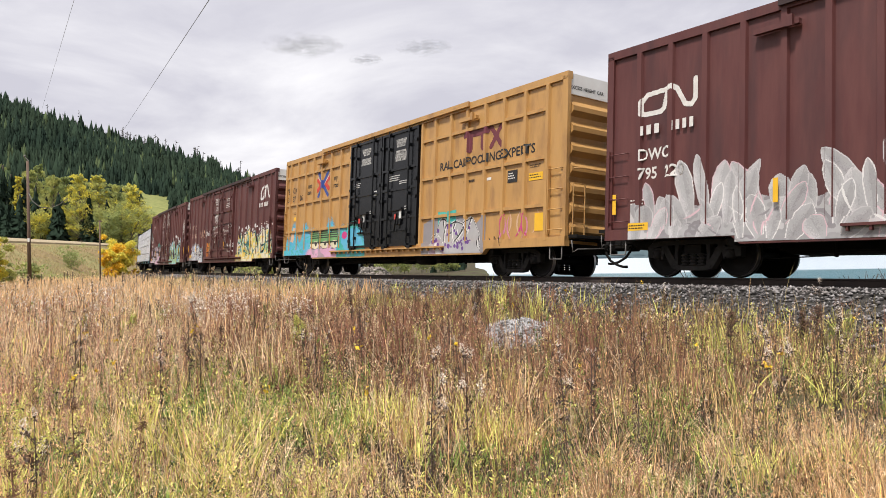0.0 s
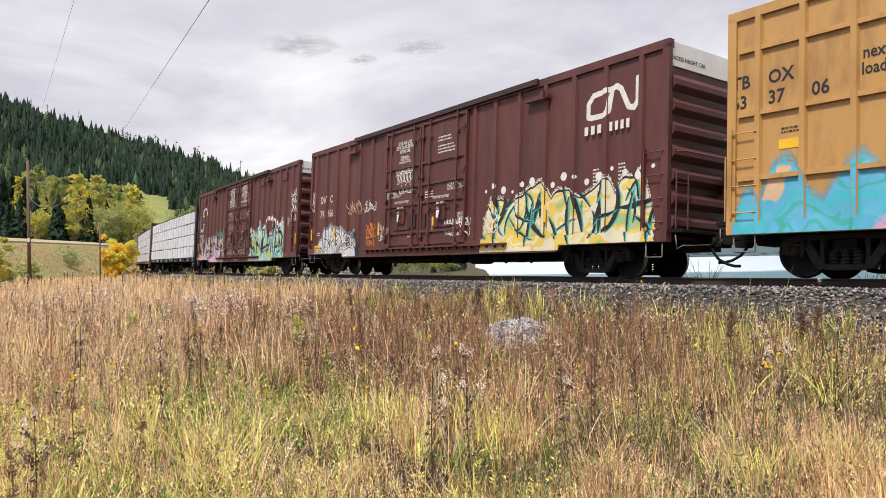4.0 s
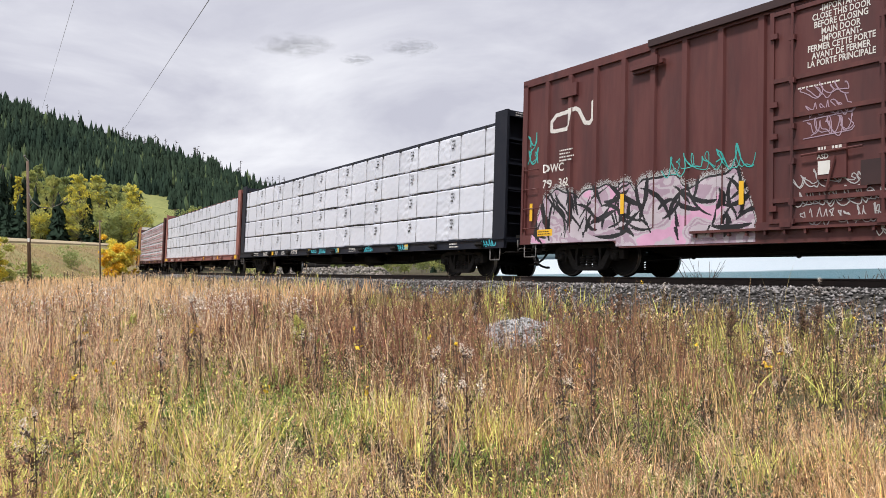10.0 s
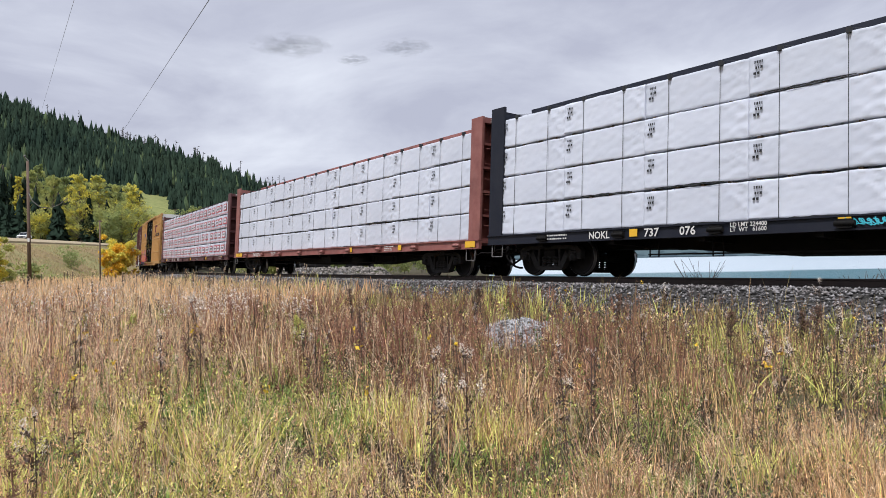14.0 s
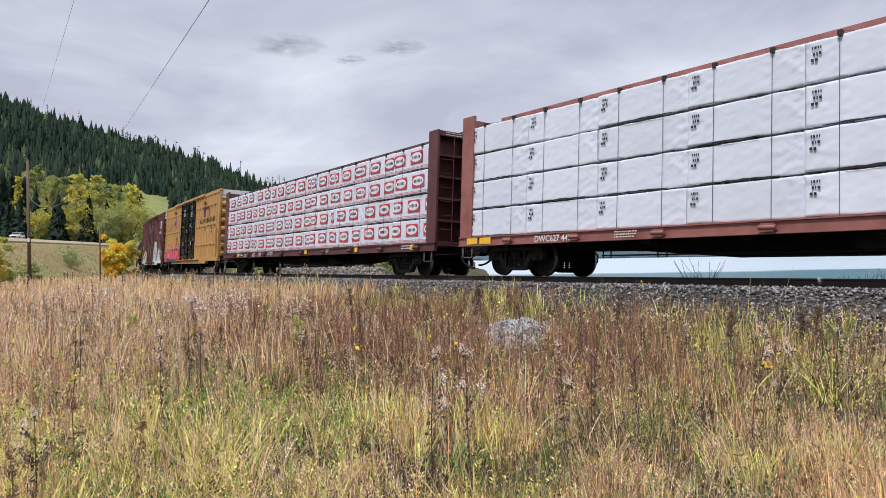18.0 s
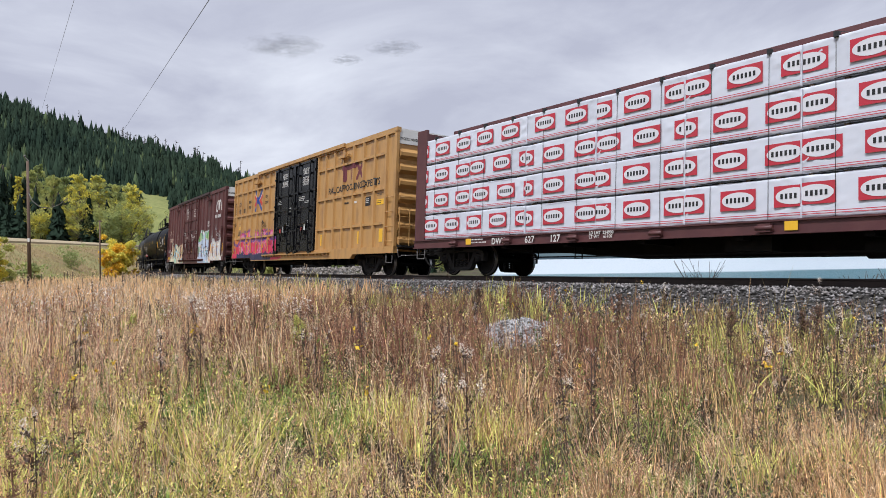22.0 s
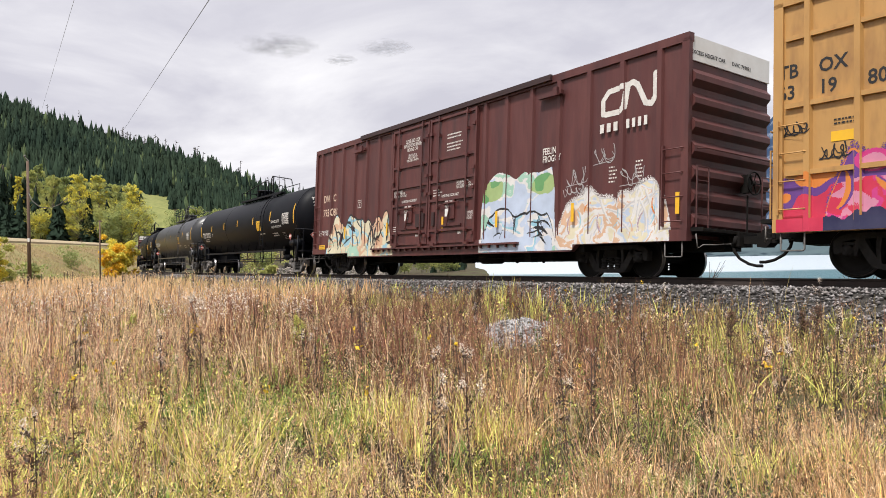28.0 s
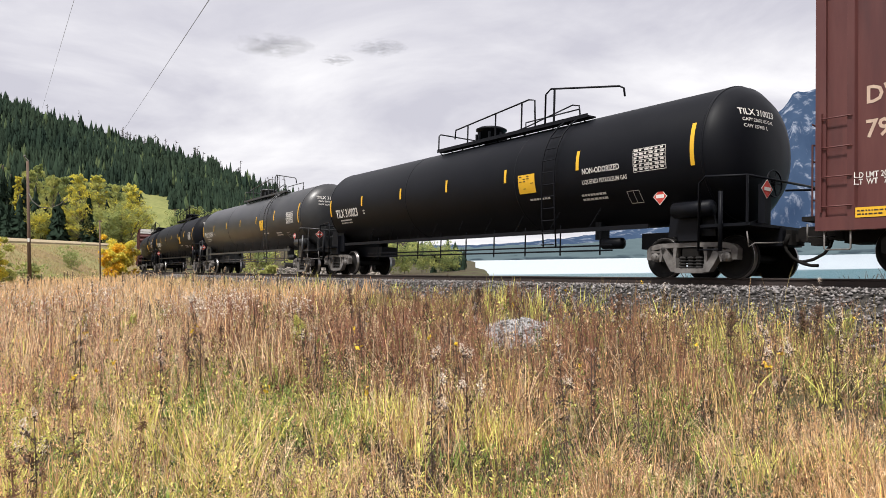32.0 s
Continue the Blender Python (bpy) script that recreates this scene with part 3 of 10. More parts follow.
def broad_tree(x, y, height, width, mats, label, seed, per=70, leaf=0.21, low=0.06, name="deciduous_tree"):
    """A tapered trunk with limbs and a loose crown of many leaves."""
    r = np.random.default_rng(seed)
    z = float(land_z(np.array([x]), np.array([y]))[0]) - 0.2
    tree = tagged(new(name), label, "tree" if height > 5 else "bush", "trees beyond the meadow" if height > 5 else "")
    tree.location = (x, y, z)
    bm = bmesh.new()
    top = height * 0.86
    bend = r.uniform(-0.05, 0.05, 2) * height
    trunk = [(bend[0] * (k / 5) ** 2, bend[1] * (k / 5) ** 2, top * k / 5) for k in range(6)]
    for k in range(5):
        rad = 0.022 * height * (1 - 0.16 * k)
        bar(bm, trunk[k], trunk[k + 1], max(0.03, rad * 0.8), 6)
    centres, radii = [], []
    limbs = int(14 + height * 2.6)
    for k in range(limbs):
        u = low + (1 - low) * (k + r.random()) / limbs
        a = k * 2.4 + r.uniform(-0.5, 0.5)
        taper = 1.12 * (1 - u) ** 0.7 + 0.06 if height > 12 else (math.sin(math.pi * min(1, 0.22 + 0.78 * (1 - u)) ** 0.8) if u > 0.35 else 0.75)
        l = width / 2 * max(0.18, taper) * r.uniform(0.55, 1.1)
        at = np.interp(min(u, 0.98) * height / top, np.linspace(0, 1, 6), np.arange(6))
        i = min(4, int(at))
        base = Vector(trunk[i]).lerp(Vector(trunk[i + 1]), at - i)
        tip = base + Vector((l * math.cos(a), l * math.sin(a), l * r.uniform(0.3, 1.1)))
        bar(bm, base, tip, 0.006 * height * (1.1 - u), 4)
        for q in (0.55, 1.0):
            p = base.lerp(tip, q)
            centres.append((p.x + r.normal() * 0.2, p.y + r.normal() * 0.2, p.z + r.normal() * 0.2))
            radii.append(width * (r.uniform(0.08, 0.17) * (0.45 + 0.75 * (1 - u)) if height > 12 else r.uniform(0.11, 0.20)))
    part("trunk", bm, BARK, tree)
    v, q = leaf_cloud(np.array(centres), np.array(radii), per, leaf, r)
    slots = np.repeat(r.choice(len(mats), len(centres), p=np.array([0.66, 0.34, 0.0][:len(mats)]) / sum([0.66, 0.34, 0.0][:len(mats)])), per)
    bulk("crown", v, quads=q, mats=mats, quad_slots=slots, kind="", parent=tree)
    return tree


def spruce_tree(x, y, height, label, mat=SPRUCE, spread=0.16):
    z = float(land_z(np.array([x]), np.array([y]))[0]) - 0.2
    tree = tagged(new("spruce_tree"), label, "tree", "trees beyond the meadow")
    tree.location = (x, y, z)
    bm = bmesh.new()
    bar(bm, (0, 0, 0), (0, 0, height * 0.95), 0.012 * height, 6)
    part("trunk", bm, BARK, tree)
    one = np.zeros(1)
    v, t = conifers(one, one, one, np.array([height]), tiers=22, sides=16, spread=spread * 1.2)
    bulk("crown", v, tris=t, mats=[mat], kind="", parent=tree)
    return tree


G, O, Yl, Am = LEAF["green"], LEAF["olive"], LEAF["yellow"], LEAF["amber"]
# bearing (tangent), depth, height, width, leaves
for k, (b, dep, h, w, mats, label) in enumerate([
        (-0.583, 236, 24, 10, [O, G], "green poplar turning yellow at the wood's edge"), (-0.549, 230, 25, 9, [O, G], "tall green poplar at the wood's edge"),
        (-0.508, 224, 24, 11, [Yl, O], "yellow autumn poplar in front of the wood"), (-0.482, 232, 25, 9, [O, Yl], "yellow-green poplar in front of the spruces"),
        (-0.528, 226, 13, 8, [O, Yl], "low yellow-green poplar by the road"), (-0.462, 234, 21, 11, [O, G], "green poplar at the foot of the hill"),
        (-0.438, 228, 21, 11, [Yl, O], "broad poplar with yellowing crown"), (-0.452, 222, 11, 9, [O, G], "low yellow-green poplar by the road"),
        (-0.421, 246, 11, 8, [O, G], "olive poplar below the clearing"), (-0.615, 244, 19, 8, [G, O], "green poplar beside the yellow tree"),
        (-0.47, 218, 9, 8, [G, O], "green alder beside the road"), (-0.565, 222, 10, 8, [O, Yl], "yellowing alder beside the road"),
        (-0.640, 240, 31, 12, [G, O], "tall green poplar at the field's edge"), (-0.345, 250, 17, 12, [G, O], "pale green willow behind the track"),
        (-0.318, 265, 16, 12, [G, O], "green willow behind the track"), (-0.372, 240, 12, 9, [G, G], "dark green alder behind the track"),
        (-0.28, 270, 15, 11, [G, O], "green willow at the hill's foot"), (-0.625, 250, 25, 9, [G, G], "dark green poplar behind the wood's edge"),
        (-0.575, 252, 26, 9, [G, O], "tall green poplar behind the wood's edge"), (-0.556, 250, 23, 9, [O, G], "yellow-green poplar behind the wood's edge"),
        (-0.532, 252, 25, 9, [G, G], "dark green poplar behind the wood's edge"), (-0.517, 246, 17, 9, [G, O], "green poplar at the wood's edge"),
        (-0.498, 254, 23, 9, [G, O], "tall green poplar behind the wood's edge"), (-0.475, 252, 22, 9, [G, G], "dark green poplar behind the wood's edge"),
        (-0.448, 254, 21, 10, [O, G], "yellow-green poplar behind the wood's edge"), (-0.595, 232, 12, 9, [G, O], "low green alder beside the road"),
        (-0.54, 230, 9, 8, [G, G], "dark green alder beside the road"), (-0.49, 226, 10, 8, [O, G], "yellow-green alder beside the road")]):
    broad_tree(b * dep, dep, h, w, mats, label, 100 + k)
broad_tree(-0.598 * 228, 228, 23, 4.2, [Yl, Yl], "slender bright yellow larch", 140, per=120, leaf=0.24)
for b, dep, h in ((-0.622, 226, 21), (-0.604, 225, 12), (-0.572, 224, 19), (-0.557, 228, 16), (-0.535, 222, 15), (-0.497, 224, 17), (-0.472, 228, 15), (-0.612, 219, 13), (-0.63, 222, 15), (-0.618, 228, 25), (-0.606, 232, 22), (-0.588, 230, 21), (-0.594, 220, 16), (-0.540, 219, 18), (-0.547, 221, 13), (-0.455, 225, 12), (-0.480, 238, 19)):
    spruce_tree(b * dep, dep, h, "dark green spruce at the wood's edge")
broad_tree(-0.2895 * 238, 238, 21, 10, [SNAG], "bare grey tree on the slope", 151, per=9, leaf=0.22)
# bushes on the meadow
broad_tree(-0.452 * 78, 78, 3.9, 3.5, [Yl, Am], "amber willow bush beside the track", 160, per=260, leaf=0.095, low=0.02, name="willow_bush")
broad_tree(-0.464 * 76, 76, 3.0, 2.6, [Am, Yl], "yellow willow bush on the meadow", 161, per=160, leaf=0.12, low=0.02, name="willow_bush")
broad_tree(-0.634 * 52, 52, 3.9, 2.2, [Yl, O], "yellow-green bush on the meadow", 162, per=160, leaf=0.10, low=0.02, name="willow_bush")
broad_tree(-0.612 * 54, 54, 1.6, 1.6, [O, G], "small green bush on the meadow", 163, per=40, leaf=0.10, low=0.02, name="willow_bush")
broad_tree(-0.522 * 120, 120, 2.6, 3.6, [G, G], "dark green shrub on the slope", 164, per=30, leaf=0.14, low=0.02, name="shrub")
broad_tree(-0.575 * 66, 66, 1.8, 2.2, [G, O], "small green shrub beside the pole", 165, per=30, leaf=0.12, low=0.02, name="shrub")
# trees on the gravel bar by the lake
for k, (b, dep, h, w) in enumerate(((-0.055, 205, 7, 8), (-0.03, 215, 8, 8), (-0.005, 225, 7, 8), (0.012, 236, 6, 7), (-0.08, 200, 8, 8), (-0.105, 210, 8, 9))):
    broad_tree(b * dep, dep, h, w, [G, O], "green willow on the lake shore", 170 + k, per=44, leaf=0.24, low=0.05)
# shrubs between the embankment and the shore
for k, (b, dep, h, w) in enumerate(((-0.147, 63, 1.2, 1.3), (-0.245, 62, 1.0, 1.4), (-0.112, 64, 1.3, 1.2), (-0.25, 90, 3.6, 5.0), (-0.20, 96, 4.6, 5.5), (-0.26, 104, 4.4, 5.5), (-0.12, 94, 4.2, 4.8), (-0.28, 112, 4.8, 6.0))):
    broad_tree(b * dep, dep, h, w, [(G, O, MEADOW)[k % 3], O], "low olive shrub beyond the embankment", 190 + k, per=34, leaf=0.16, low=0.02, name="shrub")
# leafless shrubs on the lake side of the embankment
for k, (b, dep, h) in enumerate(((0.36, 24, 1.5), (0.375, 25, 1.3), (0.60, 17.5, 1.1), (0.63, 18, 1.2), (0.585, 18.5, 1.0))):
    r = random.Random(k)
    x, y = b * dep, dep
    zz = float(land_z(np.array([x]), np.array([y]))[0])
    sh = tagged(new("bare_shrub"), "leafless grey shrub beside the track", "bush")
    sh.location = (x, y, zz - 0.05)
    bm = bmesh.new()
    for _ in range(16):
        a, l = r.uniform(0, 6.28), h * r.uniform(0.6, 1.1)
        p = Vector((0.05 * math.cos(a), 0.05 * math.sin(a), 0))
        q = p + Vector((0.3 * l * math.cos(a), 0.3 * l * math.sin(a), 0.6 * l))
        e = q + Vector((0.25 * l * math.cos(a + r.uniform(-1, 1)), 0.25 * l * math.sin(a), 0.4 * l))
        rod(bm, [p, q, e], 0.007, 4)
        for _ in range(3):
            s_ = p.lerp(q, r.uniform(0.4, 1.0))
            bar(bm, s_, s_ + Vector((r.uniform(-0.2, 0.2), r.uniform(-0.2, 0.2), r.uniform(0.1, 0.3))), 0.004, 3)
    part("twigs", bm, SNAG, sh)

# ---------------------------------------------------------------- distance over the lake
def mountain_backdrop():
    """Far slopes beyond the lake, and the dark shore at their foot, with blue haze painted into colour and glow."""
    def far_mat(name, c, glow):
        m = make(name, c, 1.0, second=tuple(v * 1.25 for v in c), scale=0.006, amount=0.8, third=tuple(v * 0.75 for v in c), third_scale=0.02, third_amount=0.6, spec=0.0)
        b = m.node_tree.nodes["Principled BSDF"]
        # bluish emission stands in for the haze of distance
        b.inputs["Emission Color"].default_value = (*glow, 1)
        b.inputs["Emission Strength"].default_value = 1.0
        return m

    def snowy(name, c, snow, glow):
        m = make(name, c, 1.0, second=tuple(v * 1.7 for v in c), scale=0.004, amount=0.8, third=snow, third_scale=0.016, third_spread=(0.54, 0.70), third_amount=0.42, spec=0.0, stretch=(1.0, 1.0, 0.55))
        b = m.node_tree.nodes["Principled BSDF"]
        # same painted haze: a blue glow under the snow streaks
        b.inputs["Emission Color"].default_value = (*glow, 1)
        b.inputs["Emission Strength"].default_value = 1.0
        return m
    near = far_mat("hazed_forest", (0.05, 0.07, 0.07), (0.055, 0.075, 0.095))
    far = snowy("hazed_mountain", (0.020, 0.030, 0.045), (0.55, 0.57, 0.62), (0.020, 0.038, 0.085))
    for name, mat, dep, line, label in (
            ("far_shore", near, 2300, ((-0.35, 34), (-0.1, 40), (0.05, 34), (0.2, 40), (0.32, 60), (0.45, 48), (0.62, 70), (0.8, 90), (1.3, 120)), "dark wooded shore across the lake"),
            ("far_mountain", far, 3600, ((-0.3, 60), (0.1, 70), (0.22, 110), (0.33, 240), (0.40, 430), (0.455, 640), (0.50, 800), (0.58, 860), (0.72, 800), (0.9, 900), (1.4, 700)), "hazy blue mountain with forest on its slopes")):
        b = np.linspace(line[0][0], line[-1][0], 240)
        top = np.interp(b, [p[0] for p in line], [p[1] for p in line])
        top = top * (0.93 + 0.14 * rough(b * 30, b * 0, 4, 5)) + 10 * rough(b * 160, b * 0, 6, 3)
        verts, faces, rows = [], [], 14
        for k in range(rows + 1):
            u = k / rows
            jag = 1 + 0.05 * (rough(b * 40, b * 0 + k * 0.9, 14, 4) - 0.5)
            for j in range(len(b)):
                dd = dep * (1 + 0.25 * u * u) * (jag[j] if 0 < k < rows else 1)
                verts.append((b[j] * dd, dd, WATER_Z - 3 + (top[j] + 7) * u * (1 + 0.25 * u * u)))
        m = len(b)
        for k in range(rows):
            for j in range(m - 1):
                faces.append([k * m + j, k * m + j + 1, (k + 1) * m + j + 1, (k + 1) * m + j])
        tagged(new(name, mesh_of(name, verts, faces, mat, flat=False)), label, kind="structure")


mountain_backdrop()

# ---------------------------------------------------------------- poles and wires
POLE = make("weathered_pole_wood", (0.10, 0.065, 0.045), 0.9, second=(0.17, 0.12, 0.09), scale=3, amount=0.7, stretch=(4, 4, 0.4), bump=0.5, bump_scale=20)
px, py = -0.581 * 65, 65.0
pz = float(land_z(np.array([px]), np.array([py]))[0])
pole = tagged(new("utility_pole"), "weathered wooden utility pole with a slack cable", "utility pole")
pole.location = (px, py, pz - 0.3)
bm = bmesh.new()
lathe(bm, [(0, 0.17), (10.53 - pz, 0.11)], "z", 12)
part("shaft", bm, POLE, pole, at=pose(0, 0, 0, 0, -0.6, 0))
bm = bmesh.new()
box(bm, -0.09, 0.09, -0.20, -0.165, 0, 0.34)
part("tag", bm, WHITE, pole, "white tag on the pole", at=pose(0.02, 0, 3.1 - pz))
bm = bmesh.new()
bar(bm, (-0.25, 0, 0.4), (0.1, 0, 0.0), 0.04, 6)
lathe(bm, [(0, 0.03), (0.05, 0.09), (0.2, 0.09), (0.25, 0.03)], "z", 10, at=(-0.28, 0, 0.35))
part("insulator", bm, SIDEFRAME, pole, at=pose(-0.1, 0, 10.5 - pz))
bm = bmesh.new()
rod(bm, [(0, -0.1, 7.3), (0.35, -0.1, 6.55), (1.0, -0.1, 6.0), (1.9, -0.1, 5.85), (2.8, -0.2, 6.15), (3.7, -0.3, 6.75)], 0.035, 5)
part("slack_cable", bm, SIDEFRAME, pole, "pale slack cable hanging from the pole", at=pose(0, 0, -pz + 0.3))
px, py = -0.482 * 56, 56.0
pz = float(land_z(np.array([px]), np.array([py]))[0])
post = tagged(new("marker_post"), "thin grey steel post standing in the weeds", "post")
post.location = (px, py, pz - 0.2)
bm = bmesh.new()
bar(bm, (0, 0, 0), (0, 0, 4.25 - pz), 0.055, 8)
box(bm, -0.10, 0.16, -0.05, 0.05, 4.2 - pz, 4.30 - pz)
part("shaft", bm, POLE, post)
WIRE = make("dull_wire", (0.10, 0.10, 0.11), 0.6, second=(0.16, 0.16, 0.17), scale=3, amount=0.5)


def wire(pa, ra, pb, rb, radius, label):
    """A high line between two sight points (bearing tangent, slope tangent, depth), carried on overhead."""
    a = Vector((pa[0] * ra, ra, 0.56 + pa[1] * ra))
    b = Vector((pb[0] * rb, rb, 0.56 + pb[1] * rb))
    a, b = a + (a - b) * 0.06, b + (b - a) * 0.06
    bm = bmesh.new()
    for k in range(12):
        bar(bm, a.lerp(b, k / 12), a.lerp(b, (k + 1) / 12), radius * (1 + 1.6 * k / 12), 5)
    ob = part("power_line", bm, WIRE)
    tagged(ob, label, "power line", "power lines overhead")


wire((-0.3245, 0.3726), 45, (-0.4444, 0.1945), 430, 0.022, "dark power line sagging towards the hill")
wire((-0.5152, 0.3758), 60, (-0.5612, 0.2244), 430, 0.016, "thin power line crossing the sky")

# ---------------------------------------------------------------- ballast
STONE = make("crushed_grey_stone", (0.25, 0.235, 0.23), 0.9, second=(0.10, 0.09, 0.088), scale=9, amount=0.8, island=0.8, third=(0.17, 0.135, 0.11), third_scale=0.5, third_amount=0.5, bump=0.3, bump_scale=60)
RUBBLE = make("broken_rock", (0.20, 0.175, 0.15), 0.9, second=(0.09, 0.078, 0.066), scale=2, amount=0.8, island=0.8, bump=0.3, bump_scale=20)
HEAPSTONE = make("pale_gravel", (0.40, 0.385, 0.38), 0.9, second=(0.22, 0.21, 0.20), scale=9, amount=0.7, island=0.6, bump=0.3, bump_scale=60)
TIE = make("creosoted_tie", (0.045, 0.035, 0.028), 0.9, second=(0.09, 0.075, 0.06), scale=6, amount=0.7, stretch=(6, 0.6, 6), bump=0.5, bump_scale=25)


def stones(name, x, y, z, size, label, mat=None):
    """Angular stones: squashed octahedra with random corners."""
    n = len(x)
    base = np.array([(1, 0, 0), (-1, 0, 0), (0, 1, 0), (0, -1, 0), (0, 0, 1), (0, 0, -1)], float)
    v = base[None] * rng.uniform(0.55, 1.25, (n, 6, 1)) + rng.uniform(-0.42, 0.42, (n, 6, 3))
    a = rng.uniform(0, 6.28, n)
    c, s = np.cos(a), np.sin(a)
    vx = v[:, :, 0] * c[:, None] - v[:, :, 1] * s[:, None]
    vy = v[:, :, 0] * s[:, None] + v[:, :, 1] * c[:, None]
    v = np.stack((vx, vy, v[:, :, 2] * 0.75), -1) * size[:, None, None] + np.stack((x, y, z), -1)[:, None, :]
    t = np.array([(0, 2, 4), (2, 1, 4), (1, 3, 4), (3, 0, 4), (2, 0, 5), (1, 2, 5), (3, 1, 5), (0, 3, 5)])
    T = (np.arange(n)[:, None, None] * 6 + t[None]).reshape(-1, 3)
    return bulk(name, v.reshape(-1, 3), tris=T, mats=[mat or STONE], label=label)


def rubble_bank():
    """Broken stone beyond the line with lengths of dark pipe lying on top."""
    r = np.random.default_rng(77)
    y = r.uniform(45, 67, 9000)
    x = r.uniform(-0.285, -0.06, 9000) * y
    keep = near_line(x, y)[0] < -5.5
    x, y = x[keep], y[keep]
    size = r.uniform(0.05, 0.13, len(x)) * np.where(r.random(len(x)) < 0.12, 1.8, 1)
    stones("rubble", x, y, land_z(x, y) + size * 0.25, size, "broken grey-brown rubble beyond the track", RUBBLE)
    for b0, b1 in ((-0.222, -0.157), (-0.143, -0.098)):
        x0, x1 = b0 * 66, b1 * 66
        pipe = tagged(new("culvert_pipe"), "dark corrugated culvert pipe lying on the rubble", "pipe", "pipes on the rubble")
        pipe.location = ((x0 + x1) / 2, 66, float(land_z(np.array([(x0 + x1) / 2]), np.array([66.0]))[0]) + 0.27)
        half = (x1 - x0) / 2
        n = int(half * 10)
        prof = [(-half + 2 * half * k / n, 0.32 + 0.012 * (k % 2)) for k in range(n + 1)]
        bm = bmesh.new()
        lathe(bm, prof, "x", 18)
        lathe(bm, [(u, q - 0.03) for u, q in reversed(prof)], "x", 18)
        part("barrel", bm, GRIME, pipe)
        for u in np.linspace(-half + 0.06, half - 0.06, 4 if half > 1.8 else 3):
            bm = bmesh.new()
            lathe(bm, [(u - 0.06, 0.325), (u - 0.05, 0.36), (u + 0.05, 0.36), (u + 0.06, 0.325)], "x", 18)
            part("collar", bm, CASTING, pipe)


rubble_bank()


def ballast():
    n = 58000
    s = 24 - 62 * rng.random(n) ** 1.35
    d = np.where(rng.random(n) < 0.82, rng.uniform(0.2, 3.5, n), rng.uniform(-2.3, 0.2, n))
    hd = HEAD0 + BEND * s + BEND2 * s * s
    x = np.interp(s, _S, _X) + d * np.sin(hd)
    y = np.interp(s, _S, _Y) - d * np.cos(hd)
    z = land_z(x, y) + rng.uniform(-0.005, 0.05, n)
    z = np.where(np.abs(np.abs(d) - 0.755) < 0.16, z - 0.05, z)
    stones("ballast", x, y, z, rng.uniform(0.020, 0.050, n), "crushed grey ballast along the track")
    x, y = rng.normal(1.40, 0.40, 5200), rng.normal(14.3, 0.85, 5200)
    z = land_z(x, y) + (0.05 + 0.30 * rough(x / 0.35, y / 0.35, 66, 2)) * np.exp(-(((x - 1.40) / 0.62) ** 2 + ((y - 14.4) / 1.1) ** 2)) + rng.uniform(-0.02, 0.02, 5200)
    stones("gravel_heap", x, y, z, rng.uniform(0.014, 0.040, 5200), "small heap of pale grey gravel in the weeds", HEAPSTONE)

    n = 6000
    s = rng.uniform(-125, -6, n)
    d = -2.6 - 8.0 * rng.random(n) ** 1.4
    hd = HEAD0 + BEND * s + BEND2 * s * s
    x, y = np.interp(s, _S, _X) + d * np.sin(hd), np.interp(s, _S, _Y) - d * np.cos(hd)
    stones("rubble", x, y, land_z(x, y) + 0.02, rng.uniform(0.05, 0.17, n), "broken rock along the far side of the embankment")


ballast()
bm = bmesh.new()
box(bm, -0.11, 0.11, -1.30, 1.30, -0.36, -0.178)
tie0 = part("tie", bm, TIE, track, at=rail_pose(-60))
for k in range(1, 150):
    share("tie", tie0, track, rail_pose(-60 + k * 0.55))
# ---------------------------------------------------------------- lettering and painted tags
WHITE_INK = make("white_lettering", (0.72, 0.70, 0.66), 0.6, second=(0.52, 0.48, 0.45), scale=9.0, amount=0.6)
PEACH_INK = make("faded_lettering", (0.62, 0.47, 0.36), 0.6, second=(0.45, 0.32, 0.25), scale=9.0, amount=0.6)
MAROON_INK = make("maroon_lettering", (0.16, 0.032, 0.045), 0.6, second=(0.11, 0.03, 0.04), scale=9.0, amount=0.5)
BLUE_INK = make("blue_lettering", (0.03, 0.065, 0.27), 0.55, second=(0.05, 0.09, 0.3), scale=9.0, amount=0.5)
RED_INK = make("red_lettering", (0.55, 0.045, 0.03), 0.55, second=(0.45, 0.06, 0.04), scale=9.0, amount=0.5)
_GLYPHS = {}


def lettering(name, text, x, z, size, mat, parent, y=-1.48, squeeze=1.0, label="", m=None, align="LEFT"):
    """Flat lettering on the side that faces -y (or placed by the pose m)."""
    key = (text, size, align)
    if key not in _GLYPHS:
        cu = bpy.data.curves.new("lettering", "FONT")
        cu.body, cu.size, cu.resolution_u, cu.align_x, cu.space_line, cu.offset = text, size, 2, align, 0.85, 0.020 * size
        ob = bpy.data.objects.new("lettering", cu)
        scene.collection.objects.link(ob)
        me = bpy.data.meshes.new_from_object(ob)
        bpy.data.objects.remove(ob)
        me.materials.clear()
        me.materials.append(mat)
        _GLYPHS[key] = (me, mat)
    me, was = _GLYPHS[key]
    if was is not mat:
        me = me.copy()
        me.materials.clear()
        me.materials.append(mat)
    ob = new(name, me)
    ob.parent = parent
    ob.matrix_basis = (m if m is not None else pose(x, y, z, 90)) @ Matrix.Diagonal((squeeze, 1, 1, 1))
    if label:
        tagged(ob, label)
    return ob


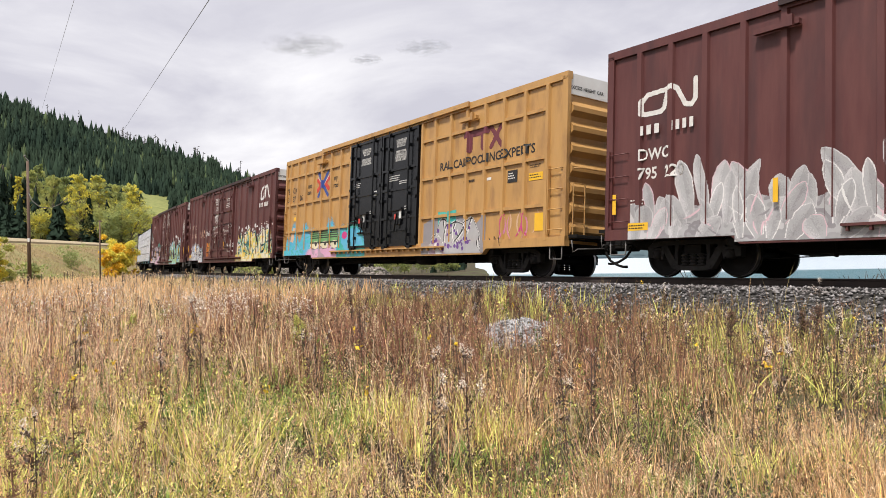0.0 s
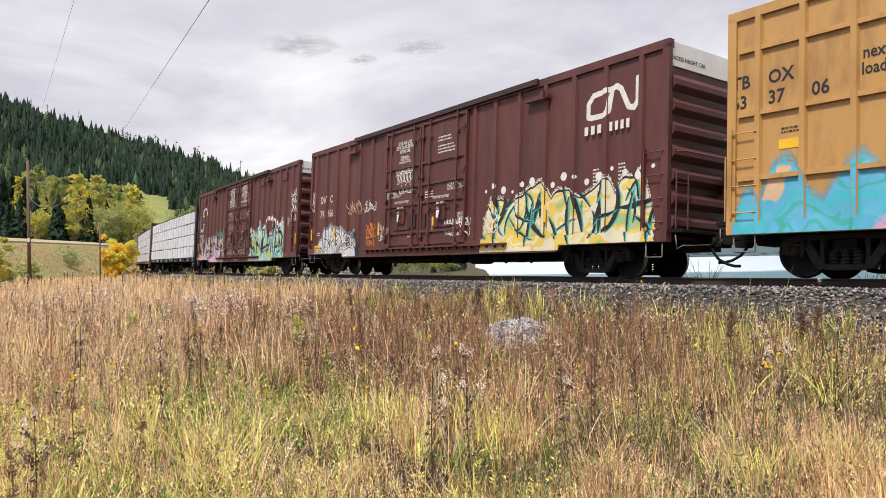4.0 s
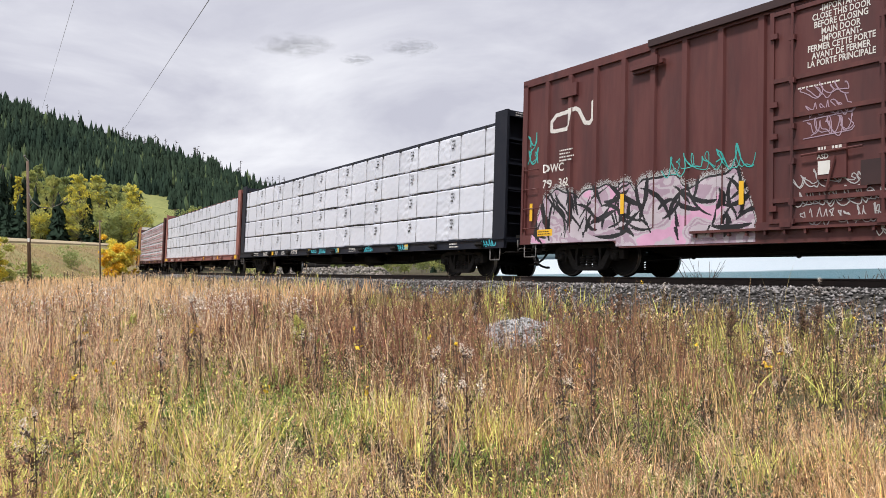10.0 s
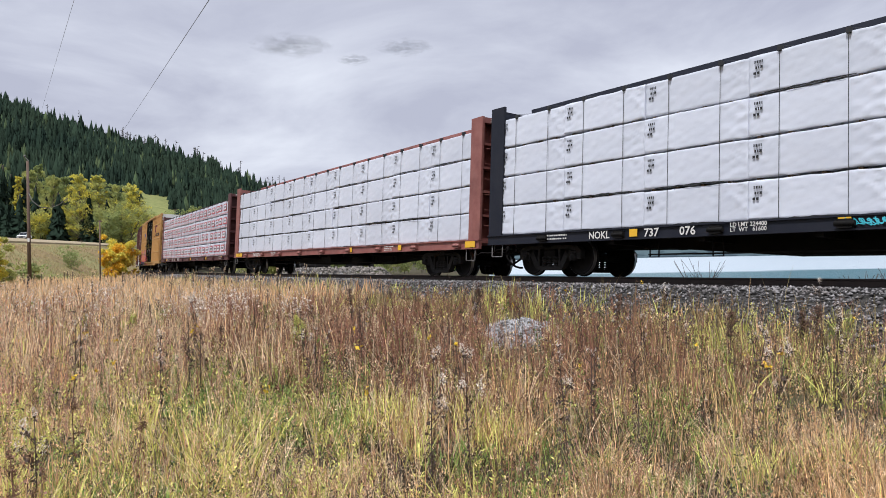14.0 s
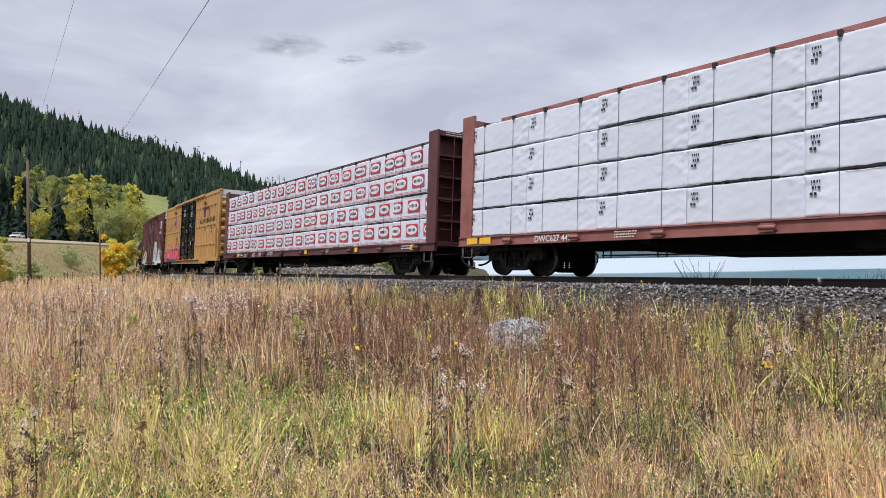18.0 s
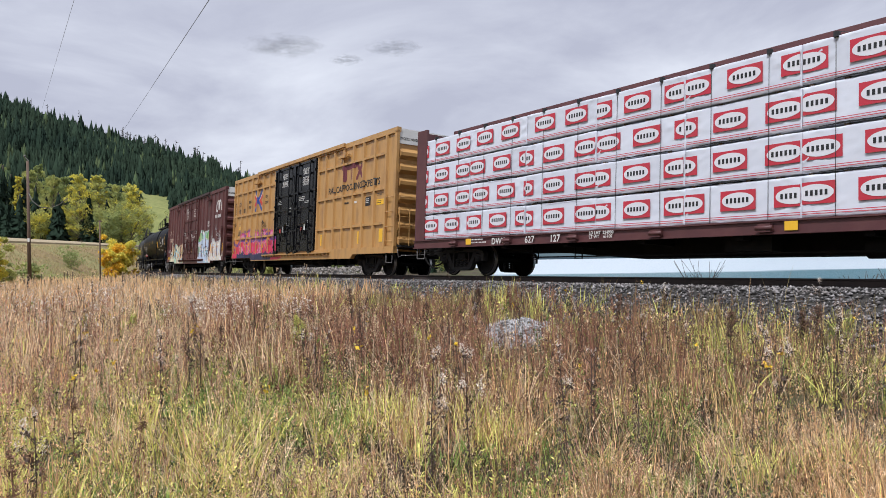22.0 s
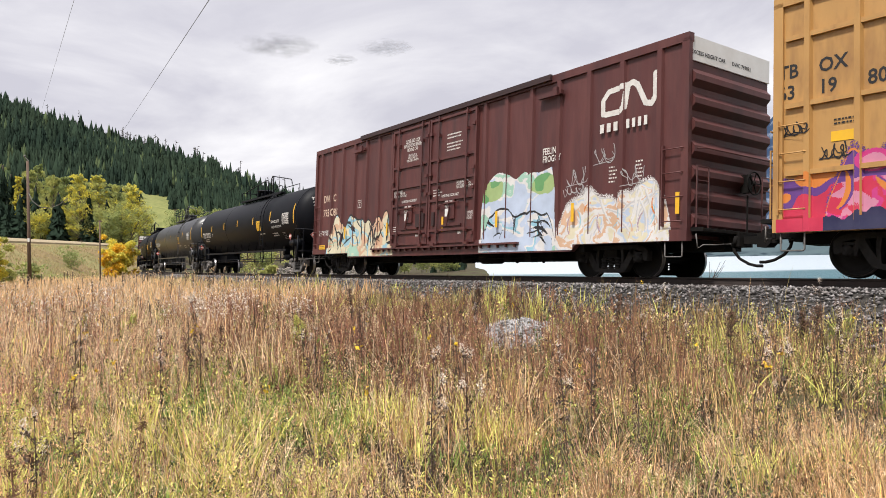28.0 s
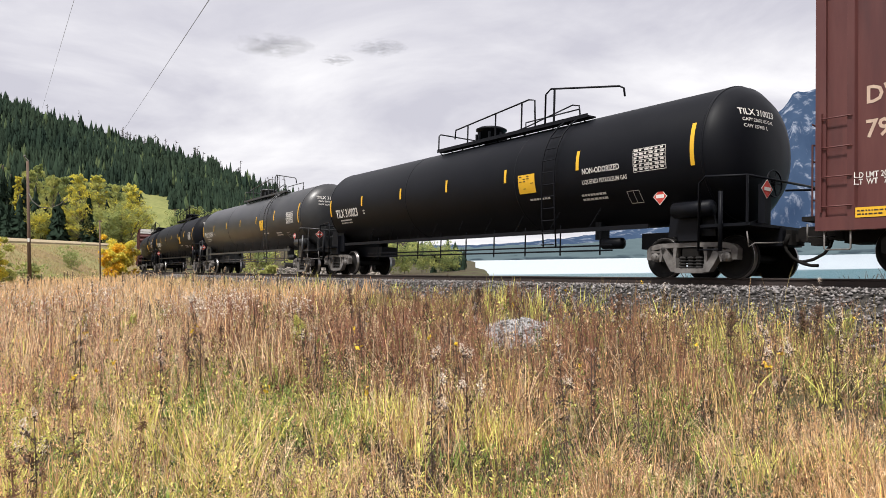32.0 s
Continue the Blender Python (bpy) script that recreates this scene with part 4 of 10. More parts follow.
def bars(bm, x, z, rows, width, height, y=-1.48, seed=0, mat=0):
    """Rows of small broken bars in place of writing too small to read."""
    rnd = random.Random(seed)
    for k in range(rows):
        u, end = x, x + width * rnd.uniform(0.7, 1.0)
        while u < end - 0.02:
            w = min(rnd.uniform(0.02, 0.07), end - u)
            zz = z - k * height * 1.7
            v = [bm.verts.new(p) for p in ((u, y, zz), (u + w, y, zz), (u + w, y, zz + height * 0.72), (u, y, zz + height * 0.72))]
            bm.faces.new(v).material_index = mat
            u += w + 0.018


def print_block(parent, spots, mat, y=-1.48, seed=0, name="small_print"):
    bm = bmesh.new()
    for i, (x, z, rows, w, h) in enumerate(spots):
        bars(bm, x, z, rows, w, h, y, seed + i)
    return tagged(part(name, bm, mat, parent), kind="stuff")


class Spray:
    """Spray paint on a car's side, held on a fine lattice and laid over the posts."""

    def __init__(self, x0, x1, z0, z1, cell=0.015):
        self.x0, self.z0, self.c = x0, z0, cell
        self.n, self.m = int((x1 - x0) / cell), int((z1 - z0) / cell)
        self.g = np.zeros((self.n, self.m), int)
        self.tags = []
        self.X, self.Z = np.meshgrid(x0 + (np.arange(self.n) + 0.5) * cell, z0 + (np.arange(self.m) + 0.5) * cell, indexing="ij")

    def disc(self, x, z, r, col, flat=1.0):
        self.g[((self.X - x) ** 2 + ((self.Z - z) / flat) ** 2) < r * r] = col

    def stroke(self, pts, r, col):
        for (ax, az), (bx, bz) in zip(pts, pts[1:]):
            dx, dz = bx - ax, bz - az
            q = dx * dx + dz * dz + 1e-9
            t = np.clip(((self.X - ax) * dx + (self.Z - az) * dz) / q, 0, 1)
            self.g[(self.X - ax - t * dx) ** 2 + (self.Z - az - t * dz) ** 2 < r * r] = col

    def cloud(self, x0, x1, top, bottom, col, seed, ragged=0.35, freq=1.3):
        """A band of paint with a ragged upper edge."""
        edge = top + ragged * (rough(self.X * freq, self.X * 0 + seed, seed, 4) - 0.5) * 2
        self.g[(self.X > x0) & (self.X < x1) & (self.Z < edge) & (self.Z > bottom)] = col

    def patches(self, cols, seed, freq=1.2):
        """Breaks the paint laid so far into blotches of several colours."""
        v = rough(self.X * freq, self.Z * freq * 1.2, seed, 3)
        k = np.clip(((v - 0.3) / 0.4 * len(cols)).astype(int), 0, len(cols) - 1)
        on = self.g > 0
        self.g[on] = np.asarray(cols)[k][on]

    def mottle(self, col, others, seed, freq=1.6, cut=(0.42, 0.56)):
        """Breaks one colour into shades."""
        v = rough(self.X * freq, self.Z * freq, seed, 3)
        on = self.g == col
        self.g[on & (v > cut[1])] = others[0]
        self.g[on & (v < cut[0])] = others[-1]

    def slash(self, x, z, angle, length, bend, width, col):
        """A curved stroke that swells in the middle and ends in a point."""
        n = max(8, int(length / 0.03))
        for k in range(n + 1):
            u = k / n
            a = angle + bend * (u - 0.5)
            x, z = x + math.cos(a) * length / n, z + math.sin(a) * length / n
            r = width * math.sin(math.pi * min(1, u * 0.9 + 0.1)) ** 0.8
            i0, i1 = max(0, int((x - r - self.x0) / self.c)), int((x + r - self.x0) / self.c) + 1
            k0, k1 = max(0, int((z - r - self.z0) / self.c)), int((z + r - self.z0) / self.c) + 1
            win = (slice(i0, max(i0, i1)), slice(k0, max(k0, k1)))
            self.g[win][(self.X[win] - x) ** 2 + (self.Z[win] - z) ** 2 < r * r] = col

    def mural(self, x0, x1, top, bottom, cols, line, halo, seed, freq=1.1, ragged=0.28, strokes=26, bold=0.07, rim=0.045, glow=0.16, round_=0.35, glint=0):
        """A sprayed field of soft colour clouds with a ragged outlined crest, curved dark slashes and a dusty halo; it spells nothing."""
        r = np.random.default_rng(seed)
        u = np.clip((self.X - x0) / (x1 - x0), 0, 1)
        dome = np.minimum(1, np.minimum(u, 1 - u) * (x1 - x0) / round_) ** 0.5
        crest = bottom + (top - bottom) * dome + ragged * dome * (2 * np.abs(rough(self.X * 1.3, self.X * 0 + seed, seed, 2) - 0.5) * 2 - 0.5 + 0.3 * np.sin(self.X * 5.1 + seed))
        mist = r.random(self.g.shape)
        inx = (self.X > x0) & (self.X < x1) & (self.Z > bottom)
        over = (self.Z - crest) / glow
        dust = inx & (over > 0) & (over < 1.6) & (mist > over * 0.75 + 0.25 * rough(self.X * 4, self.Z * 4, seed + 3, 2))
        if halo:
            self.g[dust] = halo
        inside = inx & (self.Z < crest)
        w1, w2 = rough(self.X * 2.2, self.Z * 2.2, seed + 5, 2) - 0.5, rough(self.X * 2.2, self.Z * 2.2, seed + 6, 2) - 0.5
        v = rough(self.X * freq + w1 * 0.8, self.Z * freq * 1.4 + w2 * 0.8, seed + 7, 3) + r.normal(size=self.g.shape) * 0.004
        k = np.clip(((v - 0.28) / 0.44 * len(cols)).astype(int), 0, len(cols) - 1)
        self.g[inside] = np.asarray(cols)[k][inside]
        keep = self.g.copy()
        for _ in range(strokes):
            x = r.uniform(x0 + 0.1, x1 - 0.1)
            z = bottom + (top - bottom) * r.uniform(0.05, 0.8)
            a, length, bend = r.choice((1.2, 1.7, 2.0, 0.5, 2.6)) + r.normal() * 0.25, r.uniform(0.35, 0.95) * (top - bottom), r.uniform(-1.8, 1.8)
            wide = bold * r.uniform(0.35, 1.1)
            if glint:
                self.slash(x + 0.03, z, a, length, bend, wide + 0.018, glint)
            self.slash(x, z, a, length, bend, wide, line)
        self.g[inside & (self.Z > crest - rim * (0.6 + rough(self.X * 3, self.X * 0, seed + 9, 2)))] = line
        self.g[~inside & ~dust] = keep[~inside & ~dust]

    def scrawl(self, x0, x1, z0, z1, n, col, seed, r=0.022):
        """A quick thin tag: rows of one running looped line, like a signature nobody can read."""
        rnd = random.Random(seed)
        rows = max(1, min(4, int((z1 - z0) / 0.36 + 0.5)))
        h = (z1 - z0) / rows
        for k in range(rows):
            for again in range(2):
                u = x0 + rnd.uniform(0, 0.15) * (x1 - x0)
                end = x1 - rnd.uniform(0, 0.2) * (x1 - x0)
                mid, pts, ph = z0 + (rows - 0.5 - k) * h + rnd.uniform(-0.05, 0.05) * h, [], rnd.uniform(0, 6)
                tall, loop, lean = rnd.uniform(0.3, 0.5), rnd.uniform(0.12, 0.3), rnd.uniform(0.0, 0.35)
                step = h * rnd.uniform(0.035, 0.055)
                while u < end:
                    if rnd.random() < 0.10:
                        tall, loop = rnd.uniform(0.15, 0.55), rnd.uniform(0.05, 0.4)
                    dz = tall * h * math.sin(ph) + 0.06 * h * math.sin(ph * 2.3 + k)
                    pts.append((u + loop * h * math.cos(ph * 1.0 + 0.8) + lean * dz, mid + dz))
                    ph += 0.42
                    u += step
                self.tags.append((pts, max(0.008, r * (0.42 if again == 0 else 0.3)), col))
            if rnd.random() < 0.5:
                self.tags.append(([(x0, mid - 0.5 * h), (end, mid - 0.38 * h), (end + 0.05, mid - 0.2 * h)], max(0.008, r * 0.35), col))

    def lay_tags(self, parent, mats, depth):
        """The thin tags as ribbons on the side."""
        verts, faces, slots = [], [], []
        for n, (pts, r, col) in enumerate(self.tags):
            lift = 0.0085 + 0.00005 * (n % 30)
            for (ax, az), (bx, bz) in zip(pts, pts[1:]):
                l = math.hypot(bx - ax, bz - az)
                if l < 1e-4:
                    continue
                ex, ez = (bx - ax) / l * r * 0.5, (bz - az) / l * r * 0.5
                nx, nz = -(bz - az) / l * r, (bx - ax) / l * r
                k = len(verts)
                for x, z in ((ax - ex + nx, az - ez + nz), (ax - ex - nx, az - ez - nz), (bx + ex - nx, bz + ez - nz), (bx + ex + nx, bz + ez + nz)):
                    verts.append((x, -(max(depth(x), depth(x - 0.02), depth(x + 0.02)) + lift), z))
                lift += 0.00002
                faces.append([k, k + 1, k + 2, k + 3])
                slots.append(col - 1)
        if faces:
            ob = new("spray_tag", mesh_of("spray_tag", verts, faces, mats, slots))
            ob.parent = parent
            tagged(ob, "thin hand-drawn spray tags", kind="stuff")

    def lay(self, name, parent, mats, depth, label, sill=False):
        """The paint as one mesh; depth(x) is how far the side stands out at x."""
        self.lay_tags(parent, mats, depth)
        c, verts, faces, slots = self.c, [], [], []
        ys = [-(depth(self.x0 + i * c) + 0.006) for i in range(self.n + 1)]
        low = int(round((1.03 - self.z0) / c)) if sill else 0
        if sill:
            self.g[(self.Z < 0.79) & (np.abs(self.X) > 6.12)] = 0
            self.g[self.Z < 0.66] = 0
        for i in range(self.n):
            col = self.g[i]
            cut = np.flatnonzero(np.diff(np.concatenate(([-1], col, [-1]))))
            if 0 < low < self.m:
                cut = np.union1d(cut, [low])
            for a, b in zip(cut, cut[1:]):
                k = col[a]
                if k < 1:
                    continue
                x, z, zz, v = self.x0 + i * c, self.z0 + a * c, self.z0 + b * c, len(verts)
                y0, y1 = (min(ys[i], -BOX_W - 0.077), min(ys[i + 1], -BOX_W - 0.077)) if a < low else (ys[i], ys[i + 1])
                verts += [(x, y0, z), (x + c, y1, z), (x + c, y1, zz), (x, y0, zz)]
                faces.append([v, v + 1, v + 2, v + 3])
                slots.append(k - 1)
        ob = new(name, mesh_of(name, verts, faces, mats, slots))
        ob.parent = parent
        return tagged(ob, label, kind="stuff") if name == "painted_mark" else tagged(ob, label)


def paint(name, c, r=0.5):
    return make("spray_" + name, c, r, second=tuple(v * 0.72 for v in c), scale=3.0, amount=0.45, third=tuple(min(0.9, v * 1.15 + 0.04) for v in c), third_scale=1.1, third_amount=0.5)


SPRAY = {n: paint(n, c) for n, c in dict(black=(0.012, 0.012, 0.014), white=(0.72, 0.70, 0.68), silver=(0.42, 0.41, 0.41), pink=(0.62, 0.24, 0.36), lilac=(0.40, 0.29, 0.36), teal=(0.05, 0.40, 0.36), green=(0.14, 0.34, 0.13), lime=(0.36, 0.48, 0.20),
                                         blue=(0.08, 0.30, 0.55), cyan=(0.06, 0.46, 0.55), orange=(0.68, 0.22, 0.04), yellow=(0.72, 0.52, 0.10), red=(0.58, 0.03, 0.08), purple=(0.13, 0.045, 0.24), navy=(0.02, 0.02, 0.07), peach=(0.66, 0.43, 0.28), magenta=(0.58, 0.04, 0.22), grey=(0.27, 0.25, 0.26), ice=(0.50, 0.58, 0.72), mist=(0.52, 0.46, 0.50), mint=(0.36, 0.58, 0.46), sage=(0.30, 0.42, 0.20), sky=(0.30, 0.55, 0.66), cream=(0.70, 0.64, 0.46), azure=(0.10, 0.42, 0.62), rose=(0.66, 0.36, 0.52), ash=(0.34, 0.33, 0.33), pearl=(0.54, 0.52, 0.52), blush=(0.66, 0.46, 0.50)).items()}
_ORDER = list(SPRAY)
SPRAYS = list(SPRAY.values())


def C(n):
    return _ORDER.index(n) + 1


# ---------------------------------------------------------------- running gear, built once
def gear_meshes():
    out = {}
    bm = bmesh.new()     # wheelset: axle along y and two flanged wheels
    lathe(bm, [(-0.98, 0.07), (-0.80, 0.085), (0.80, 0.085), (0.98, 0.07)], "y", 12)
    for s in (1, -1):
        prof = [(0.80, 0.10), (0.81, 0.17), (0.765, 0.22), (0.755, 0.36), (0.80, 0.385), (0.812, 0.395), (0.812, 0.447), (0.80, 0.457), (0.715, 0.459), (0.70, 0.485), (0.675, 0.485), (0.67, 0.40), (0.71, 0.36), (0.72, 0.22), (0.69, 0.17), (0.69, 0.10)]
        ring = len(bm.faces)
        lathe(bm, [(s * l, r) for l, r in prof], "y", 36)
        bm.faces.ensure_lookup_table()
        for f in bm.faces[ring:]:
            c = f.calc_center_median()
            if abs(math.hypot(c.x, c.z) - 0.457) < 0.012 and abs(abs(c.y) - 0.757) < 0.05:
                f.material_index = 1
    out["wheelset"] = part("wheelset", bm, [WHEEL, TREAD])
    bm = bmesh.new()     # cast side frame: a truss with bowed members, bearing caps and a sprung window
    def member(pts, wide, y0=-0.075, y1=0.075):
        up = [(x - 0.0, z + w / 2) for (x, z), w in zip(pts, wide)]
        dn = [(x + 0.0, z - w / 2) for (x, z), w in zip(pts, wide)]
        extrude_outline(bm, up + dn[::-1], y0, y1)
    member([(-1.04, 0.655), (-0.82, 0.70), (-0.5, 0.715), (0.0, 0.72), (0.5, 0.715), (0.82, 0.70), (1.04, 0.655)], [0.11, 0.12, 0.10, 0.09, 0.10, 0.12, 0.11], -0.085)
    member([(-0.46, 0.20), (-0.3, 0.165), (0.3, 0.165), (0.46, 0.20)], [0.10, 0.10, 0.10, 0.10], -0.095)
    for s in (1, -1):
        extrude_outline(bm, [(s * x, z) for x, z in ((1.13, 0.40), (1.14, 0.62), (1.05, 0.70), (0.98, 0.60), (0.80, 0.60), (0.70, 0.68), (0.60, 0.62), (0.70, 0.52), (0.745, 0.36), (0.79, 0.36), (0.80, 0.55), (0.98, 0.56), (1.01, 0.40))], -0.085, 0.085)
        extrude_outline(bm, [(s * x, z) for x, z in ((0.76, 0.66), (0.63, 0.68), (0.50, 0.45), (0.36, 0.25), (0.36, 0.125), (0.48, 0.15), (0.57, 0.27), (0.68, 0.45))], -0.085, 0.085)
        extrude_outline(bm, [(s * x, z) for x, z in ((0.33, 0.68), (0.42, 0.68), (0.43, 0.45), (0.40, 0.20), (0.34, 0.20), (0.36, 0.45))], -0.08, 0.08)
        lathe(bm, [(-0.15, 0.02), (-0.145, 0.06), (-0.135, 0.065), (-0.13, 0.095), (-0.06, 0.10), (0.05, 0.10)], "y", 16, at=(s * 0.889, 0, 0.457))
        for k in range(3):
            ang = k * 2.09 + 0.5
            lathe(bm, [(-0.16, 0.014), (-0.14, 0.014)], "y", 6, at=(s * 0.889 + 0.07 * math.cos(ang), 0, 0.457 + 0.07 * math.sin(ang)))
        box(bm, s * 0.889 - 0.12, s * 0.889 + 0.12, -0.10, 0.07, 0.555, 0.60)
    bmesh.ops.recalc_face_normals(bm, faces=bm.faces[:])
    out["sideframe"] = part("sideframe", bm, CASTING)
    bm = bmesh.new()     # spring nest
    for k in range(3):
        x = -0.20 + 0.20 * k
        prof = []
        for j in range(17):
            prof.append((0.215 + j * 0.0165, 0.092 if j % 4 in (1, 2) else 0.062))
        lathe(bm, prof, "z", 12, at=(x, -0.02, 0), soft=False)
    out["spring"] = part("spring_nest", bm, CASTING)
    bm = bmesh.new()     # bolster across the truck
    box(bm, -0.20, 0.20, -1.06, 1.06, 0.47, 0.66)
    box(bm, -0.36, 0.36, -0.45, 0.45, 0.50, 0.78)
    for s in (1, -1):
        box(bm, s * 0.42 - 0.04, s * 0.42 + 0.04, -0.72, 0.72, 0.40, 0.50)
        box(bm, s * 0.36 - 0.05, s * 0.36 + 0.05, -0.80, -0.70, 0.35, 0.62)
    out["bolster"] = part("truck", bm, GRIME)
    bm = bmesh.new()     # coupler: shank and knuckle, pointing to +x
    box(bm, -0.55, 0.02, -0.08, 0.08, 0.78, 0.94)
    extrude_outline(bm, [(0.0, 0.70), (0.22, 0.70), (0.30, 0.78), (0.30, 0.96), (0.22, 1.00), (0.0, 1.00)], -0.16, 0.12)
    box(bm, -0.62, -0.35, -0.24, 0.24, 0.72, 1.02)
    bmesh.ops.recalc_face_normals(bm, faces=bm.faces[:])
    out["coupler"] = part("coupler", bm, GRIME)
    bm = bmesh.new()     # air hose that droops from the car's end
    rod(bm, [(-0.45, -0.42, 0.78), (-0.40, -0.42, 0.60), (-0.30, -0.38, 0.45), (-0.12, -0.33, 0.34), (0.04, -0.30, 0.30), (0.17, -0.30, 0.30)], 0.032, 8)
    bar(bm, (-0.42, -0.42, 0.70), (-0.36, -0.42, 0.92), 0.045, 8)
    out["hose"] = part("air_hose", bm, GRIME)
    bm = bmesh.new()     # uncoupling lever
    rod(bm, [(-0.05, -1.45, 0.92), (-0.03, -1.42, 0.62), (0.02, -1.30, 0.70), (0.03, -0.9, 0.72), (0.05, -0.2, 0.78)], 0.014, 6)
    out["lever"] = part("uncoupling_lever", bm, SIDEFRAME)
    bm = bmesh.new()     # stirrup step under a corner
    rod(bm, [(-0.22, 0, 0.0), (-0.22, 0, -0.33), (-0.20, 0, -0.35), (0.20, 0, -0.35), (0.22, 0, -0.33), (0.22, 0, 0.0)], 0.016, 6)
    out["stirrup"] = part("stirrup_step", bm, SIDEFRAME)
    bm = bmesh.new()     # cast reflector strip
    box(bm, -0.05, 0.05, -0.004, 0.004, -0.23, 0.23)
    out["reflector"] = part("reflector", bm, YELLOW)
    return out


GEAR = gear_meshes()
WHEELS = []     # wheelsets that roll


def running_gear(car, half, ends, dusty=False, off=-0.24):
    """Two four-wheel trucks at +-half, couplers and hoses at +-ends."""
    for sx in (1, -1):
        tr = share("truck", GEAR["bolster"], car, pose(sx * half + off, 0, 0))
        tagged(tr, "grimy cast-steel four-wheel truck")
        for sy in (1, -1):
            f = share("sideframe", GEAR["sideframe"], tr, pose(0, sy * 1.0, 0, 0, 0, 0 if sy < 0 else 180))
            if dusty:
                f.data = DUSTY.data
            share("spring_nest", GEAR["spring"], tr, pose(0, sy * 1.0, 0.0))
        for k in (1, -1):
            WHEELS.append((share("wheelset", GEAR["wheelset"], tr, pose(k * 0.889, 0, 0.457)), k * 0.889, car, sx * half + off))
        share("coupler", GEAR["coupler"], car, pose(sx * ends, 0, 0, 0, 0, 0 if sx > 0 else 180))
        h = share("air_hose", GEAR["hose"], car, pose(sx * ends, 0, 0, 0, 0, 0 if sx > 0 else 180))
        h.matrix_basis = pose(sx * (ends + 0.05), 0 if sx > 0 else -0.6, 0, 0, 0, 0 if sx > 0 else 180)
        share("uncoupling_lever", GEAR["lever"], car, pose(sx * (ends - 0.5), 0, 0) if sx > 0 else pose(sx * (ends - 0.5), 0, 0, 0, 0, 0) @ Matrix.Diagonal((-1, 1, 1, 1)))


_d = GEAR["sideframe"].data.copy()
_d.materials.clear()
_d.materials.append(SIDEFRAME)
DUSTY = new("sideframe", _d)


def ladder(car, x0, x1, y, z0, z1, rungs, mat, out=0.07, name="ladder", stiles=True):
    bm = bmesh.new()
    for k in range(rungs):
        z = z0 + (z1 - z0) * k / (rungs - 1)
        rod(bm, [(x0, y, z), (x0, y - out, z), (x1, y - out, z), (x1, y, z)], 0.013, 5)
    if stiles:
        box(bm, x0 - 0.025, x0 + 0.005, y - out - 0.015, y - 0.001, z0 - 0.1, z1 + 0.1)
    return part(name, bm, mat, car)


def brake_wheel(bm, x, y, z, r=0.25):
    """An upright wheel with a round rim and spokes, facing +x."""
    ring = [(x, y + r * math.cos(k * math.pi / 10), z + r * math.sin(k * math.pi / 10)) for k in range(21)]
    rod(bm, ring, 0.018, 6)
    for k in range(5):
        bar(bm, (x - 0.02, y, z), (x, y + r * math.cos(k * 1.2566), z + r * math.sin(k * 1.2566)), 0.012, 5)
    lathe(bm, [(-0.05, 0.05), (0.02, 0.05), (0.03, 0.03)], "x", 10, at=(x, y, z))


DARKRAIL = make("dark_brown_paint", (0.030, 0.014, 0.014), 0.6, second=(0.05, 0.02, 0.02), scale=2.0, amount=0.6)


# ---------------------------------------------------------------- boxcars
BOX_L, BOX_T, BOX_W = 9.43, 5.18, 1.46
GOLD_POSTS = [-8.80, -7.94, -7.05, -6.22, -5.36, -4.43, -3.53, -2.68, 2.60, 3.38, 4.26, 5.12, 6.02, 6.88, 7.80, 8.68]


